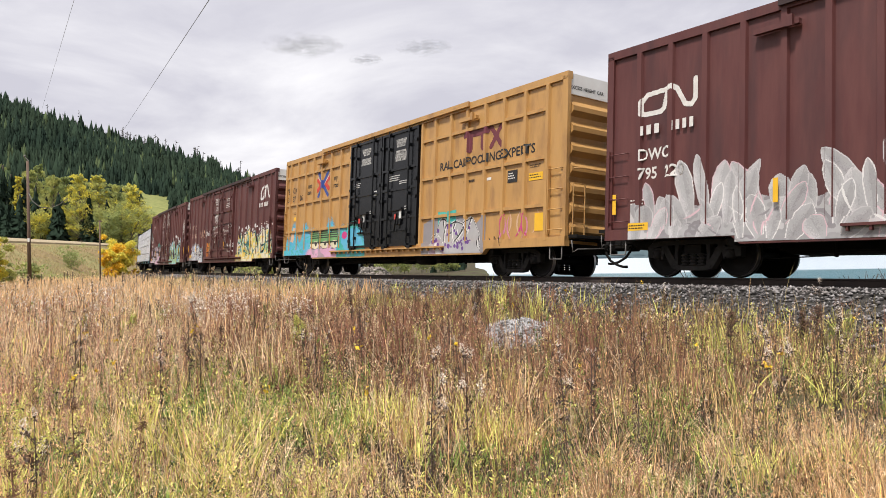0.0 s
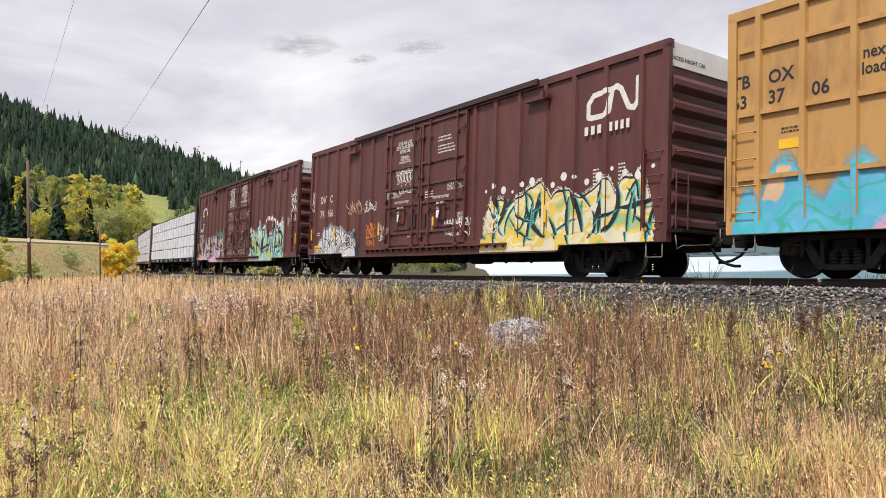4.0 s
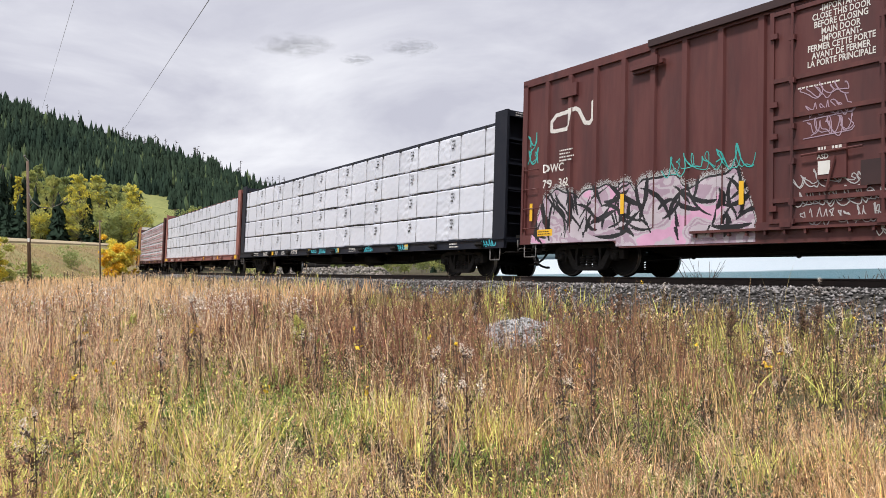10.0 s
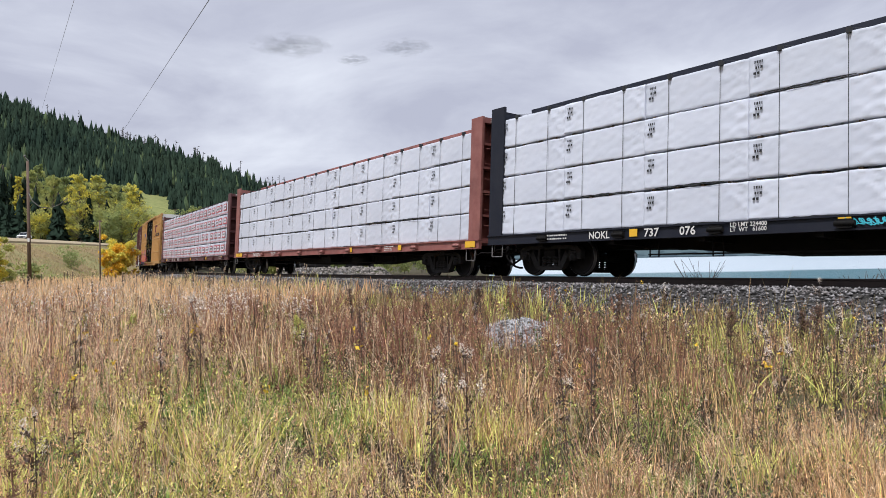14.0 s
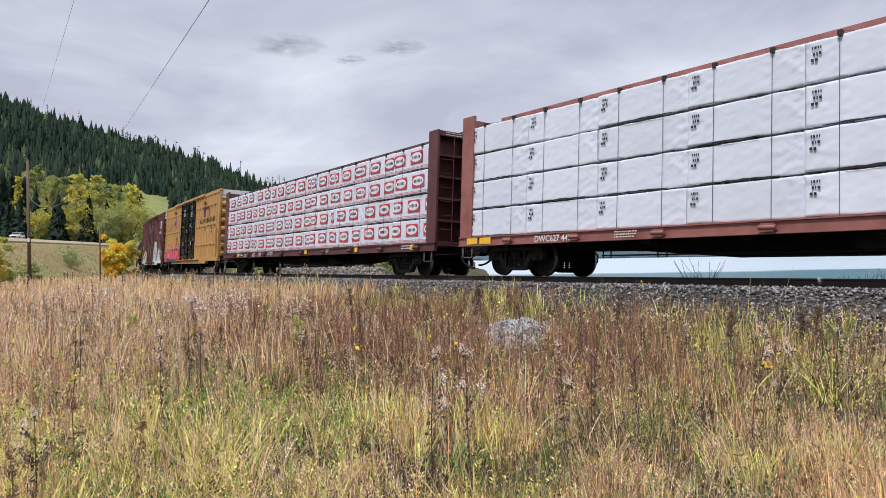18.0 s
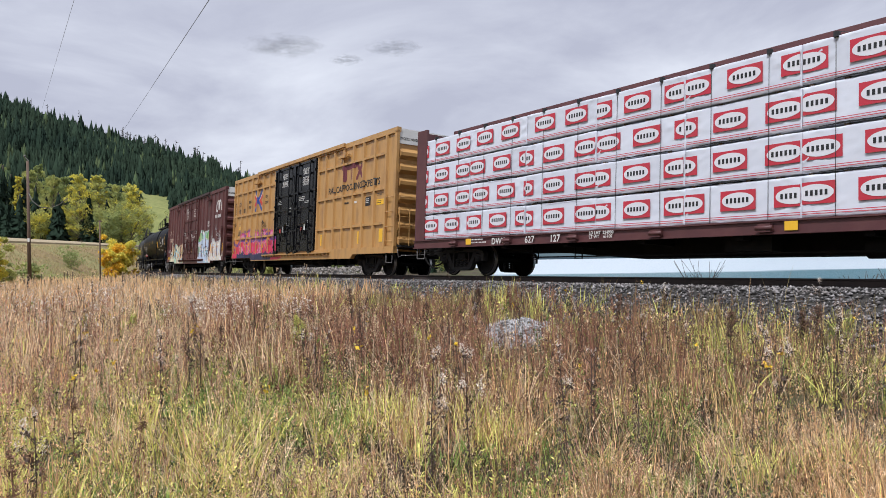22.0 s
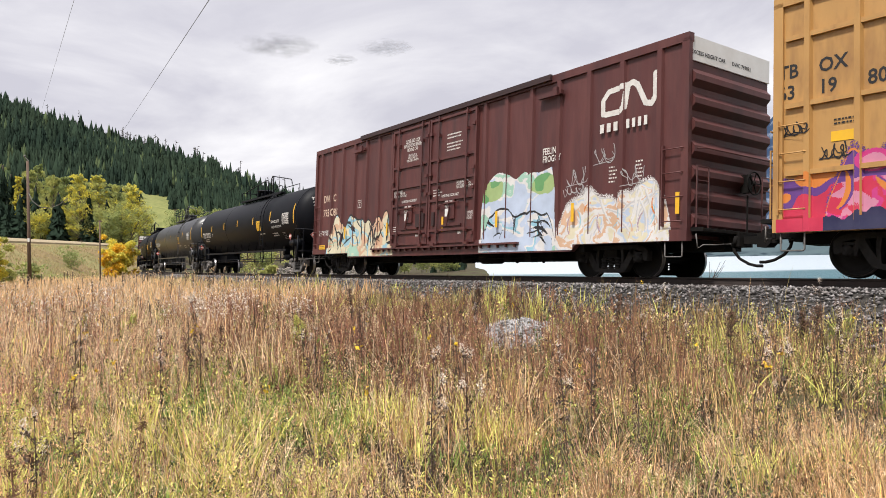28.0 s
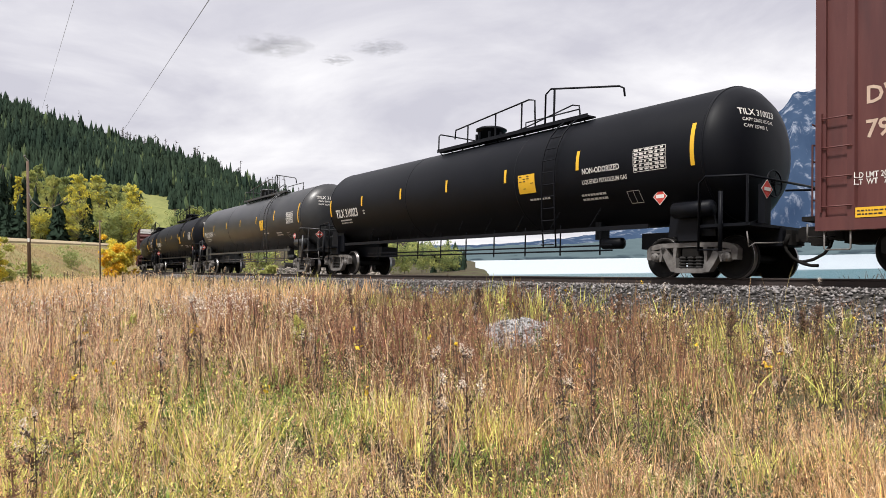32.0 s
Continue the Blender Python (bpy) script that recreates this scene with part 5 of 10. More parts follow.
def boxcar(kind, label, header_text):
    """A sixty-foot plug-door boxcar: kind 'red' (posts a metre apart), 'ribbed' (closer posts) or 'gold' (panelled side, black doors)."""
    red = kind != "gold"
    mat = BROWN if red else GOLD
    doormat = BROWN if red else BLACK
    car = tagged(new("boxcar"), label, "freight car", "cars of the passing train")
    posts = {"red": [-8.83, -7.84, -6.86, -5.84, -4.87, -3.90, -2.93, 2.43, 3.40, 4.45, 5.50, 6.55, 7.60, 8.66],
             "ribbed": [-8.52, -7.69, -6.85, -6.00, -5.17, -4.35, -3.50, -2.63, 2.65, 3.54, 4.39, 5.20, 6.07, 6.90, 7.74, 8.62],
             "gold": GOLD_POSTS}[kind]
    pw, pd = (0.06, 0.066) if red else (0.05, 0.08)
    d0, d1, d2 = {"red": (-2.75, -0.42, 2.10), "ribbed": (-2.42, -0.03, 2.40), "gold": (-2.54, -0.03, 2.44)}[kind]

    def depth(x):
        for p in posts:
            if abs(x - p) < pw + 0.03:
                return BOX_W + pd * min(1.0, (pw + 0.03 - abs(x - p)) / 0.035)
        return BOX_W + (0.07 if d0 < x < d2 else 0.0)
    # shell
    bm = bmesh.new()
    sec = [(-BOX_W, 0.95), (-BOX_W, 5.02), (-0.75, 5.13), (0, 5.17), (0.75, 5.13), (BOX_W, 5.02), (BOX_W, 0.95)]
    rows = [[bm.verts.new((x, y, z)) for y, z in sec] for x in (-BOX_L + 0.12, BOX_L - 0.12)]
    for k in range(len(sec)):
        bm.faces.new((rows[0][k], rows[1][k], rows[1][(k + 1) % 7], rows[0][(k + 1) % 7]))
    bm.faces.new(rows[0])
    bm.faces.new(rows[1][::-1])
    bmesh.ops.recalc_face_normals(bm, faces=bm.faces[:])
    part("body_shell", bm, mat, car)
    # roof seams
    bm = bmesh.new()
    for k in range(14):
        x = -8.7 + k * 1.34
        box(bm, x - 0.03, x + 0.03, -1.40, 1.40, 5.05, 5.15)
    part("roof_seams", bm, SIDEFRAME if red else GOLD, car)
    # posts
    bm = bmesh.new()
    v = [(-pw - 0.03, 0), (-pw, -pd), (pw, -pd), (pw + 0.03, 0)]
    lo = [bm.verts.new((x, y, 0.95)) for x, y in v]
    hi = [bm.verts.new((x, y, 5.00)) for x, y in v]
    for a, b in ((0, 1), (1, 2), (2, 3)):
        bm.faces.new((lo[a], lo[b], hi[b], hi[a]))
    bm.faces.new(lo[::-1])
    bm.faces.new(hi)
    first = part("side_post", bm, mat, car, at=pose(posts[0], -BOX_W, 0))
    for p in posts[1:]:
        share("side_post", first, car, pose(p, -BOX_W, 0))
    for s in (1, -1):
        bm = bmesh.new()
        box(bm, s * (BOX_L - 0.09) - 0.09, s * (BOX_L - 0.09) + 0.09, -BOX_W - 0.06, -BOX_W + 0.05, 0.90, 5.08)
        part("corner_post", bm, mat, car)
    # side sills: deeper between the trucks
    bm = bmesh.new()
    extrude_outline(bm, [(-BOX_L, 1.02), (-BOX_L, 0.78), (-6.22, 0.78), (-6.02, 0.62), (6.02, 0.62), (6.22, 0.78), (BOX_L, 0.78), (BOX_L, 1.02)], -BOX_W - 0.07, -BOX_W + 0.1)
    bmesh.ops.recalc_face_normals(bm, faces=bm.faces[:])
    part("side_sill", bm, mat, car)
    bm = bmesh.new()
    box(bm, -4.1, 4.1, -BOX_W - 0.17, -BOX_W - 0.07, 0.86, 0.91)
    for k in range(22):
        x = -4.0 + k * 0.38
        box(bm, x - 0.02, x + 0.02, -BOX_W - 0.15, -BOX_W - 0.07, 0.78, 0.86)
    part("door_track", bm, mat, car)
    bm = bmesh.new()
    box(bm, -BOX_L, BOX_L, -BOX_W - 0.06, -BOX_W + 0.1, 5.00, 5.19)
    part("top_rail", bm, mat, car)
    bm = bmesh.new()
    box(bm, -5.25, 5.25, -BOX_W - 0.14, -BOX_W - 0.06, 5.06, 5.21)
    part("door_rail", bm, DARKRAIL if red else GOLD, car, "rail over the plug doors")
    # door stop brackets near the top
    for x in (-5.28, 5.25):
        bm = bmesh.new()
        box(bm, x - 0.44, x + 0.44, -BOX_W - 0.16, -BOX_W - 0.05, 4.62, 4.72)
        box(bm, x + 0.24, x + 0.36, -BOX_W - 0.24, -BOX_W - 0.158, 4.58, 4.80)
        part("door_stop", bm, mat, car)
    if not red:
        for a, b in ((-9.2, -2.70), (2.62, 8.7)):
            bm = bmesh.new()
            box(bm, a, b, -BOX_W - 0.06, -BOX_W, -0.045, 0.045)
            rail = part("side_rail", bm, mat, car, at=pose(0, 0, 4.37))
            for z in (3.11, 1.86):
                share("side_rail", rail, car, pose(0, 0, z))
    # doors
    for i, (a, b) in enumerate(((d0, d1 - 0.03), (d1 + 0.03, d2))):
        bm = bmesh.new()
        box(bm, a, b, -BOX_W - 0.07, -BOX_W, 0.98, 4.98)
        door = part("plug_door", bm, doormat, car, "black plug door" if not red else "")
        bm = bmesh.new()
        box(bm, a + 0.03, b - 0.03, -BOX_W - 0.115, -BOX_W - 0.07, -0.04, 0.04)
        rib = part("door_rib", bm, doormat, door, at=pose(0, 0, 1.02))
        for z in (1.40, 2.35, 2.95, 3.65, 4.93) if red else (1.95, 2.95, 3.65, 4.93):
            share("door_rib", rib, door, pose(0, 0, z))
        for x in (a + 0.04, b - 0.04):
            bm = bmesh.new()
            box(bm, x - 0.04, x + 0.04, -BOX_W - 0.118, -BOX_W - 0.07, 0.98, 4.98)
            part("door_stile", bm, doormat, door)
        for x in ((a + 0.45 + 0.10 * i, b - 0.37 - 0.07 * i) if red else (a + 0.55, b - 0.55)):
            bm = bmesh.new()
            bar(bm, (x, -BOX_W - 0.15, 0.92), (x, -BOX_W - 0.15, 5.02), 0.026, 6)
            for z in (1.0, 1.35, 2.1, 2.75, 3.6, 4.4, 4.9):
                box(bm, x - 0.05, x + 0.05, -BOX_W - 0.17, -BOX_W - 0.07, z - 0.05, z + 0.05)
            part("locking_bar", bm, doormat, door)
        bm = bmesh.new()
        mid = (a + b) / 2
        box(bm, mid - 0.28, mid + 0.22, -BOX_W - 0.13, -BOX_W - 0.07, 1.72, 2.30)
        bar(bm, (mid - 0.55, -BOX_W - 0.16, 2.18), (mid + 0.5, -BOX_W - 0.16, 2.22), 0.02)
        bar(bm, (mid - 0.1, -BOX_W - 0.18, 1.5), (mid + 0.05, -BOX_W - 0.18, 2.1), 0.025)
        part("door_lock", bm, doormat, door)
        bm = bmesh.new()
        box(bm, mid - 0.5, mid + 0.55, -BOX_W - 0.122, -BOX_W - 0.07, 1.50, 1.56)
        part("lock_bracket", bm, doormat, door)
        bm = bmesh.new()
        box(bm, -0.07, 0.07, -BOX_W - 0.16, -BOX_W - 0.11, -0.05, 0.05)
        hinge = part("door_keeper", bm, doormat, door, at=pose(a + 0.1, 0, 1.25))
        for x in (a + 0.1, b - 0.1):
            for z in (1.25, 2.6, 3.2, 4.5):
                if (x, z) != (a + 0.1, 1.25):
                    share("door_keeper", hinge, door, pose(x, 0, z))
        for x in (a + 0.35, b - 0.35):
            bm = bmesh.new()
            box(bm, x - 0.10, x + 0.10, -BOX_W - 0.19, -BOX_W - 0.10, 0.90, 0.99)
            part("door_roller", bm, doormat, door)
        if red:
            bm = bmesh.new()
            box(bm, mid + (0.45 if i == 0 else -1.05), mid + (0.95 if i == 0 else -0.9), -BOX_W - 0.125, -BOX_W - 0.07, 1.55, 1.98)
            part("seal_board", bm, DARKRAIL, door)
    # ends
    for s in (1, -1):
        bm = bmesh.new()
        x = s * (BOX_L - 0.10)
        box(bm, x - 0.04, x + 0.04, -1.44, 1.44, 0.85, 5.04)
        end = part("end_wall", bm, mat, car)
        bm = bmesh.new()
        prof = [(0, -0.19), (0.12, -0.06), (0.12, 0.06), (0, 0.19)]
        q = [[bm.verts.new((x + s * (0.04 + u), y, w)) for u, w in prof] for y in (-1.38, 1.38)]
        for j in range(3):
            bm.faces.new((q[0][j], q[0][j + 1], q[1][j + 1], q[1][j]))
        bm.faces.new(q[0])
        bm.faces.new(q[1])
        bmesh.ops.recalc_face_normals(bm, faces=bm.faces[:])
        rib = part("end_rib", bm, mat, end, at=pose(0, 0, 1.2))
        for k in range(1, 7):
            share("end_rib", rib, end, pose(0, 0, 1.2 + k * 0.51))
        bm = bmesh.new()
        xx = s * (BOX_L - 0.045)
        box(bm, xx - 0.02, xx + 0.02, -1.46, 1.46, 4.62, 5.15)
        part("end_header", bm, WHITE, end, "white header board of the car's end")
        bm = bmesh.new()
        box(bm, s * (BOX_L - 0.05), s * (BOX_L + 0.30), -1.40, 1.40, 0.98, 1.03)
        for k in range(12):
            box(bm, s * (BOX_L + 0.0), s * (BOX_L + 0.30), -1.40 + k * 0.25, -1.36 + k * 0.25, 1.03, 1.06)
        part("crossover_platform", bm, GRIME, end)
        bm = bmesh.new()
        xo = s * (BOX_L + 0.12)
        for y in (-1.38, -0.98, 0.98, 1.38):
            bar(bm, (xo, y, 1.05), (xo, y, 2.35), 0.018, 5)
        for z in (1.35, 1.7, 2.05, 2.35):
            bar(bm, (xo, -1.38, z), (xo, -0.98, z), 0.014, 5)
            bar(bm, (xo, 0.98, z), (xo, 1.38, z), 0.014, 5)
        rod(bm, [(xo, -1.38, 2.72), (xo + s * 0.06, -1.2, 2.74), (xo + s * 0.06, 1.2, 2.74), (xo, 1.38, 2.72)], 0.016, 5)
        part("end_ladder", bm, mat, end)
        if s > 0:
            bm = bmesh.new()
            brake_wheel(bm, BOX_L + 0.26, 0.45, 2.15)
            box(bm, BOX_L - 0.02, BOX_L + 0.16, 0.36, 0.54, 1.95, 2.35)
            bar(bm, (BOX_L + 0.1, 0.45, 1.0), (BOX_L + 0.1, 0.45, 1.9), 0.02)
            part("hand_brake", bm, GRIME, end)
            lettering("lettering", header_text, 0, 0, 0.125, INK, end, m=Matrix.Translation((BOX_L - 0.02, -1.42, 4.76)) @ Euler((radians(90), 0, radians(90))).to_matrix().to_4x4())
    for s in (1, -1):
        x0, x1 = (BOX_L - 0.62, BOX_L - 0.12) if s > 0 else (-BOX_L + 0.12, -BOX_L + 0.62)
        ladder(car, x0, x1, -BOX_W - 0.02, 1.2, 2.75, 4, mat)
        share("stirrup_step", GEAR["stirrup"], car, pose(s * (BOX_L - 0.36), -BOX_W - 0.02, 0.80))
    # underframe: centre sill, crossbearers, floor
    bm = bmesh.new()
    extrude_outline(bm, [(-BOX_L - 0.05, 0.95), (-BOX_L - 0.05, 0.64), (-6.0, 0.62), (-5.6, 0.46), (5.2, 0.46), (5.6, 0.62), (BOX_L + 0.05, 0.64), (BOX_L + 0.05, 0.95)], -0.32, 0.32)
    bmesh.ops.recalc_face_normals(bm, faces=bm.faces[:])
    box(bm, -BOX_L, BOX_L, -1.40, 1.40, 0.92, 0.96)
    for x in (-6.3, -3.4, -1.2, 1.2, 3.4, 6.3):
        box(bm, x - 0.08, x + 0.08, -1.38, 1.38, 0.60, 0.92)
    part("underframe", bm, GRIME, car)
    bm = bmesh.new()
    bar(bm, (-5.0, -0.9, 0.44), (-0.6, -0.9, 0.50), 0.020, 6)
    bar(bm, (-4.4, -0.95, 0.50), (5.0, -0.95, 0.52), 0.014, 6)
    bar(bm, (-5.9, -0.7, 0.36), (-4.5, -0.9, 0.40), 0.012, 6)
    for x in (-4.5, -2.2, 0.2, 3.3, 4.4):
        bar(bm, (x, -0.9, 0.40), (x, -0.9, 0.95), 0.02, 5)
        lathe(bm, [(-0.03, 0.02), (-0.02, 0.045), (0.02, 0.045), (0.03, 0.02)], "y", 8, at=(x, -0.9, 0.41))
    part("brake_rigging", bm, GRIME, car)
    bm = bmesh.new()
    lathe(bm, [(-0.48, 0.05), (-0.42, 0.20), (0.42, 0.20), (0.48, 0.05)], "x", 16, at=(1.95, -0.75, 0.56))
    part("air_reservoir", bm, GRIME, car)
    bm = bmesh.new()
    lathe(bm, [(-0.30, 0.06), (-0.26, 0.17), (0.20, 0.17), (0.28, 0.07), (0.55, 0.035)], "x", 14, at=(0.75, -0.7, 0.55))
    part("brake_cylinder", bm, GRIME, car)
    bm = bmesh.new()
    box(bm, 2.75, 3.05, -0.95, -0.65, 0.42, 0.80)
    box(bm, 3.72, 4.0, -1.0, -0.75, 0.40, 0.85)
    box(bm, 4.55, 4.75, -0.9, -0.7, 0.44, 0.8)
    rod(bm, [(3.05, -0.8, 0.46), (3.3, -0.85, 0.40), (3.6, -0.9, 0.48), (3.75, -0.9, 0.5)], 0.014, 5)
    part("brake_valve", bm, GRIME, car)
    running_gear(car, 7.16, BOX_L + 0.72)
    SIDE["depth"], SIDE["door"] = depth, (d0, d1, d2)
    return car, depth


SIDE = {}


def flush(ob, depth):
    """Lays flat lettering on the panels and posts of the side."""
    ob.data = ob.data.copy()
    bm = bmesh.new()
    bm.from_mesh(ob.data)
    bm.transform(ob.matrix_basis)
    xs = [v.co.x for v in bm.verts]
    x = min(xs)
    while x < max(xs):
        if abs(depth(x + 0.012) - depth(x)) > 1e-4:
            bmesh.ops.bisect_plane(bm, geom=bm.verts[:] + bm.edges[:] + bm.faces[:], plane_co=(x, 0, 0), plane_no=(1, 0, 0))
        x += 0.012
    for v in bm.verts:
        v.co.y = -(max(depth(v.co.x), depth(v.co.x - 0.014), depth(v.co.x + 0.014)) + 0.006)
    bm.to_mesh(ob.data)
    bm.free()
    ob.matrix_basis = Matrix.Identity(4)


def reflectors(car, xs, z=1.55, y=-1.475):
    for x in xs:
        share("reflector", GEAR["reflector"], car, pose(x, y, z))


def wing_logo(car, x, z, w, h, y, mat, label):
    """The railway's looping mark: a bent ribbon, drawn as plain strokes."""
    t = h * 0.085
    bm = bmesh.new()
    sp = Spray(x - 0.1, x + w + 0.1, z - 0.1, z + h + 0.1, 0.012)
    a = [(x + t + 0.45 * w, z + h * 0.86), (x + 0.14 * w, z + h * 0.80), (x + t, z + h * 0.55), (x + t, z + h * 0.12), (x + 0.10 * w, z + t), (x + 0.38 * w, z + t), (x + 0.44 * w, z + h * 0.2), (x + 0.50 * w, z + h * 0.86), (x + 0.58 * w, z + h * 0.92), (x + 0.66 * w, z + h * 0.80), (x + 0.80 * w, z + h * 0.18), (x + 0.90 * w, z + h * 0.12), (x + w - t, z + h * 0.3), (x + w - t, z + h)]
    sp.stroke(a, t * 1.05, 1)
    bm.free()
    return sp.lay("painted_mark", car, [mat], SIDE["depth"], label)


def plate(car, x, z, w, h, mat, y=-1.468, name="stencil_plate", label=""):
    bm = bmesh.new()
    box(bm, x, x + w, y - 0.004, y, z, z + h)
    return part(name, bm, mat, car, label)


def red_details(car, seed, marks, numbers, logo, logo_right, door_text=True, at=(-8.45, 2.90, 2.32), size=0.42, weights=False):
    yb = -BOX_W - 0.005
    yd = -BOX_W - 0.076
    a, b, _ = SIDE["door"]
    yl = -BOX_W - 0.134
    if door_text:
        lettering("lettering", "CLOSE AND LOCK\nBOTH DOORS BEFORE\nMOVING CAR", a + 1.24, 4.44, 0.170, WHITE_INK, car, -BOX_W - 0.085, 0.64, align="CENTER")
        lettering("lettering", "VERROUILLER LA\nPORTE AVANT DE\nDEPLACER LE WAGON", a + 1.24, 3.98, 0.105, WHITE_INK, car, yd, 0.68, align="CENTER")
        for x, text in ((a + 0.62, "CLOSE THIS DOOR FIRST"), (b + 0.72, "OPEN THIS DOOR FIRST")):
            lettering("lettering", text, x, 2.425, 0.115, WHITE_INK, car, yd, 0.74)
        for x in (a + 0.10, b + 1.52):
            lettering("lettering", "NO LUBE REQUIRED\nDOORS EQUIPPED WITH\nSELF LUBRICATING FITTINGS", x, 2.80, 0.095, WHITE_INK, car, yd, 0.68)
        for x in (a + 1.55, b + 1.62):
            lettering("lettering", "SEAL", x, 1.25, 0.105, WHITE_INK, car, yd, 0.85)
        lettering("lettering", "UNLATCH\nTO CLOSE\nDOOR", b + 2.10, 1.84, 0.10, WHITE_INK, car, yd, 0.8)
        print_block(car, [(b + 0.95, 4.34, 2, 0.95, 0.06), (b + 0.95, 4.06, 3, 0.95, 0.06), (b + 0.25, 2.66, 3, 0.5, 0.05), (a + 0.08, 1.6, 3, 0.3, 0.04)], WHITE_INK, yd, seed)
    for x in (a + 0.92, b + 1.02):
        plate(car, x, 1.80, 0.21, 0.24, WHITE, yl, "route_card", "small white card on the door lock")
        lettering("lettering", "ASD", x - 0.02, 2.08, 0.12, WHITE_INK, car, yl, 0.9)
        print_block(car, [(x, 2.24, 1, 0.16, 0.07), (x + 0.24, 2.24, 1, 0.2, 0.07)], WHITE_INK, yl, seed + 20)
    print_block(car, [(7.2, 2.55, 5, 0.25, 0.05), (8.0, 2.6, 5, 0.25, 0.05)], WHITE_INK, yb, seed + 40)
    plate(car, -8.75, 0.98, 0.55, 0.17, YELLOW, -BOX_W - 0.075, "warning_plate", "yellow warning stencil")
    print_block(car, [(-8.72, 1.08, 2, 0.5, 0.035)], INK, -BOX_W - 0.082, seed + 60)
    yf = -BOX_W - 0.062
    flush(lettering("lettering", marks, at[0], at[1], size, PEACH_INK if not logo_right else WHITE_INK, car, yf, 0.92), SIDE["depth"])
    flush(lettering("lettering", numbers, at[0], at[2], size, PEACH_INK if not logo_right else WHITE_INK, car, yf, 0.92), SIDE["depth"])
    if weights:
        flush(lettering("lettering", "LD LMT 207700\nLT  WT   78300", -8.78, 1.66, 0.135, WHITE_INK, car, yf, 0.8), SIDE["depth"])
    else:
        print_block(car, [(-8.75, 1.65, 2, 0.45, 0.05)], WHITE_INK, yb, seed + 50)
    if logo:
        x, z, w, h = logo
        wing_logo(car, x, z, w, h, BOX_W + 0.058, WHITE_INK, "white looping ribbon mark")


def address_bars(car, x, z, h=0.21):
    """The railway's address line, as bars of its size."""
    bm = bmesh.new()
    for k in range(3):
        box(bm, x + k * 0.21, x + k * 0.21 + 0.12, -BOX_W - 0.064, -BOX_W - 0.06, z, z + h)
    for k in range(4):
        box(bm, x + 0.80 + k * 0.17, x + 0.80 + k * 0.17 + 0.09, -BOX_W - 0.064, -BOX_W - 0.06, z, z + h)
    tagged(part("address_line", bm, WHITE_INK, car), kind="stuff")


CARS = []


def place_car(car, a, half):
    CARS.append((car, a, half))


# car with silver crystal lettering
car, dep = boxcar("ribbed", "dark brown boxcar with silver spray-painted shapes along its side", "EXCESS HEIGHT CAR")
red_details(car, 1, "DWC", "795  220", (-8.52, 3.52, 1.48, 0.60), True, at=(-8.52, 2.54, 2.12), size=0.36)
address_bars(car, -8.5, 3.10)
sp = Spray(-9.2, 9.2, 0.66, 3.0, 0.0125)
rn = random.Random(4)
TONES = [C("grey"), C("ash"), C("silver"), C("pearl")]
sp.cloud(-8.75, 8.9, 1.5, 0.66, C("ash"), 3, 0.2, 1.0)
sp.patches([C("ash"), C("grey"), C("silver"), C("ash"), C("pearl")], 8, 1.7)
dust = np.random.default_rng(3)


def crystal(x, z, length, width, angle, tone, rim):
    """A pointed feather shape, paler to its edge, with a thin bright rim."""
    c, s_ = math.cos(angle), math.sin(angle)
    a, b = (sp.X - x) * c + (sp.Z - z) * s_, -(sp.X - x) * s_ + (sp.Z - z) * c
    u = a / length
    half = width / 2 * np.interp(u, [0, 0.3, 0.62, 0.85, 0.97, 1.0], [0.45, 0.85, 1.0, 0.72, 0.25, 0.0], left=-1, right=-1)
    edge = half - np.abs(b)
    inside = edge > 0
    v = tone + 2.0 * (0.35 - edge / width) + 1.1 * (rough(sp.X * 2.6, sp.Z * 2.6, int(x * 7) % 50, 3) - 0.5) + 0.7 * np.sign(b) * 0.5 + dust.normal(size=sp.g.shape) * 0.22
    k = np.clip(np.round(v), 0, 3).astype(int)
    sp.g[inside] = np.asarray(TONES)[k][inside]
    sp.g[inside & (edge < 0.020)] = rim


for row, count in ((1.25, 44), (0.95, 46), (0.70, 40)):
    for k in range(count):
        x = -8.6 + 17.3 * ((k * 0.618 + row) % 1.0)
        size = (0.75 + 0.5 * rn.random() + 0.28 * math.sin(x * 1.9 + 1.0)) * (1.0 if row > 1 else 0.85)
        crystal(x, row + 0.12 * rn.random() - 0.05, size, 0.26 + 0.20 * rn.random(), math.pi / 2 + rn.uniform(-0.75, 0.75), 1.0 + 1.2 * rn.random(), C(rn.choice(("white", "pearl", "pearl", "blush"))))
for k in range(46):
    x = -8.6 + 17.4 * rn.random()
    sp.slash(x, 0.75 + 0.5 * rn.random(), rn.choice((0.5, 1.2, 1.9, 2.6)), 0.25 + 0.4 * rn.random(), rn.uniform(-1.4, 1.4), 0.014 + 0.012 * rn.random(), C(rn.choice(("white", "blush", "grey", "blush"))))
sp.lay("graffiti", car, SPRAYS, dep, "silver and pink spray-painted crystal shapes", True)
reflectors(car, (-9.15, -5.3, 5.3), 1.6, -BOX_W - 0.085)
place_car(car, 109.48, 6.9)


def dep_gold(x):
    """How far the panelled side stands out."""
    for p in GOLD_POSTS:
        if abs(x - p) < 0.09:
            return BOX_W + 0.08 * min(1.0, (0.09 - abs(x - p)) / 0.035)
    return BOX_W


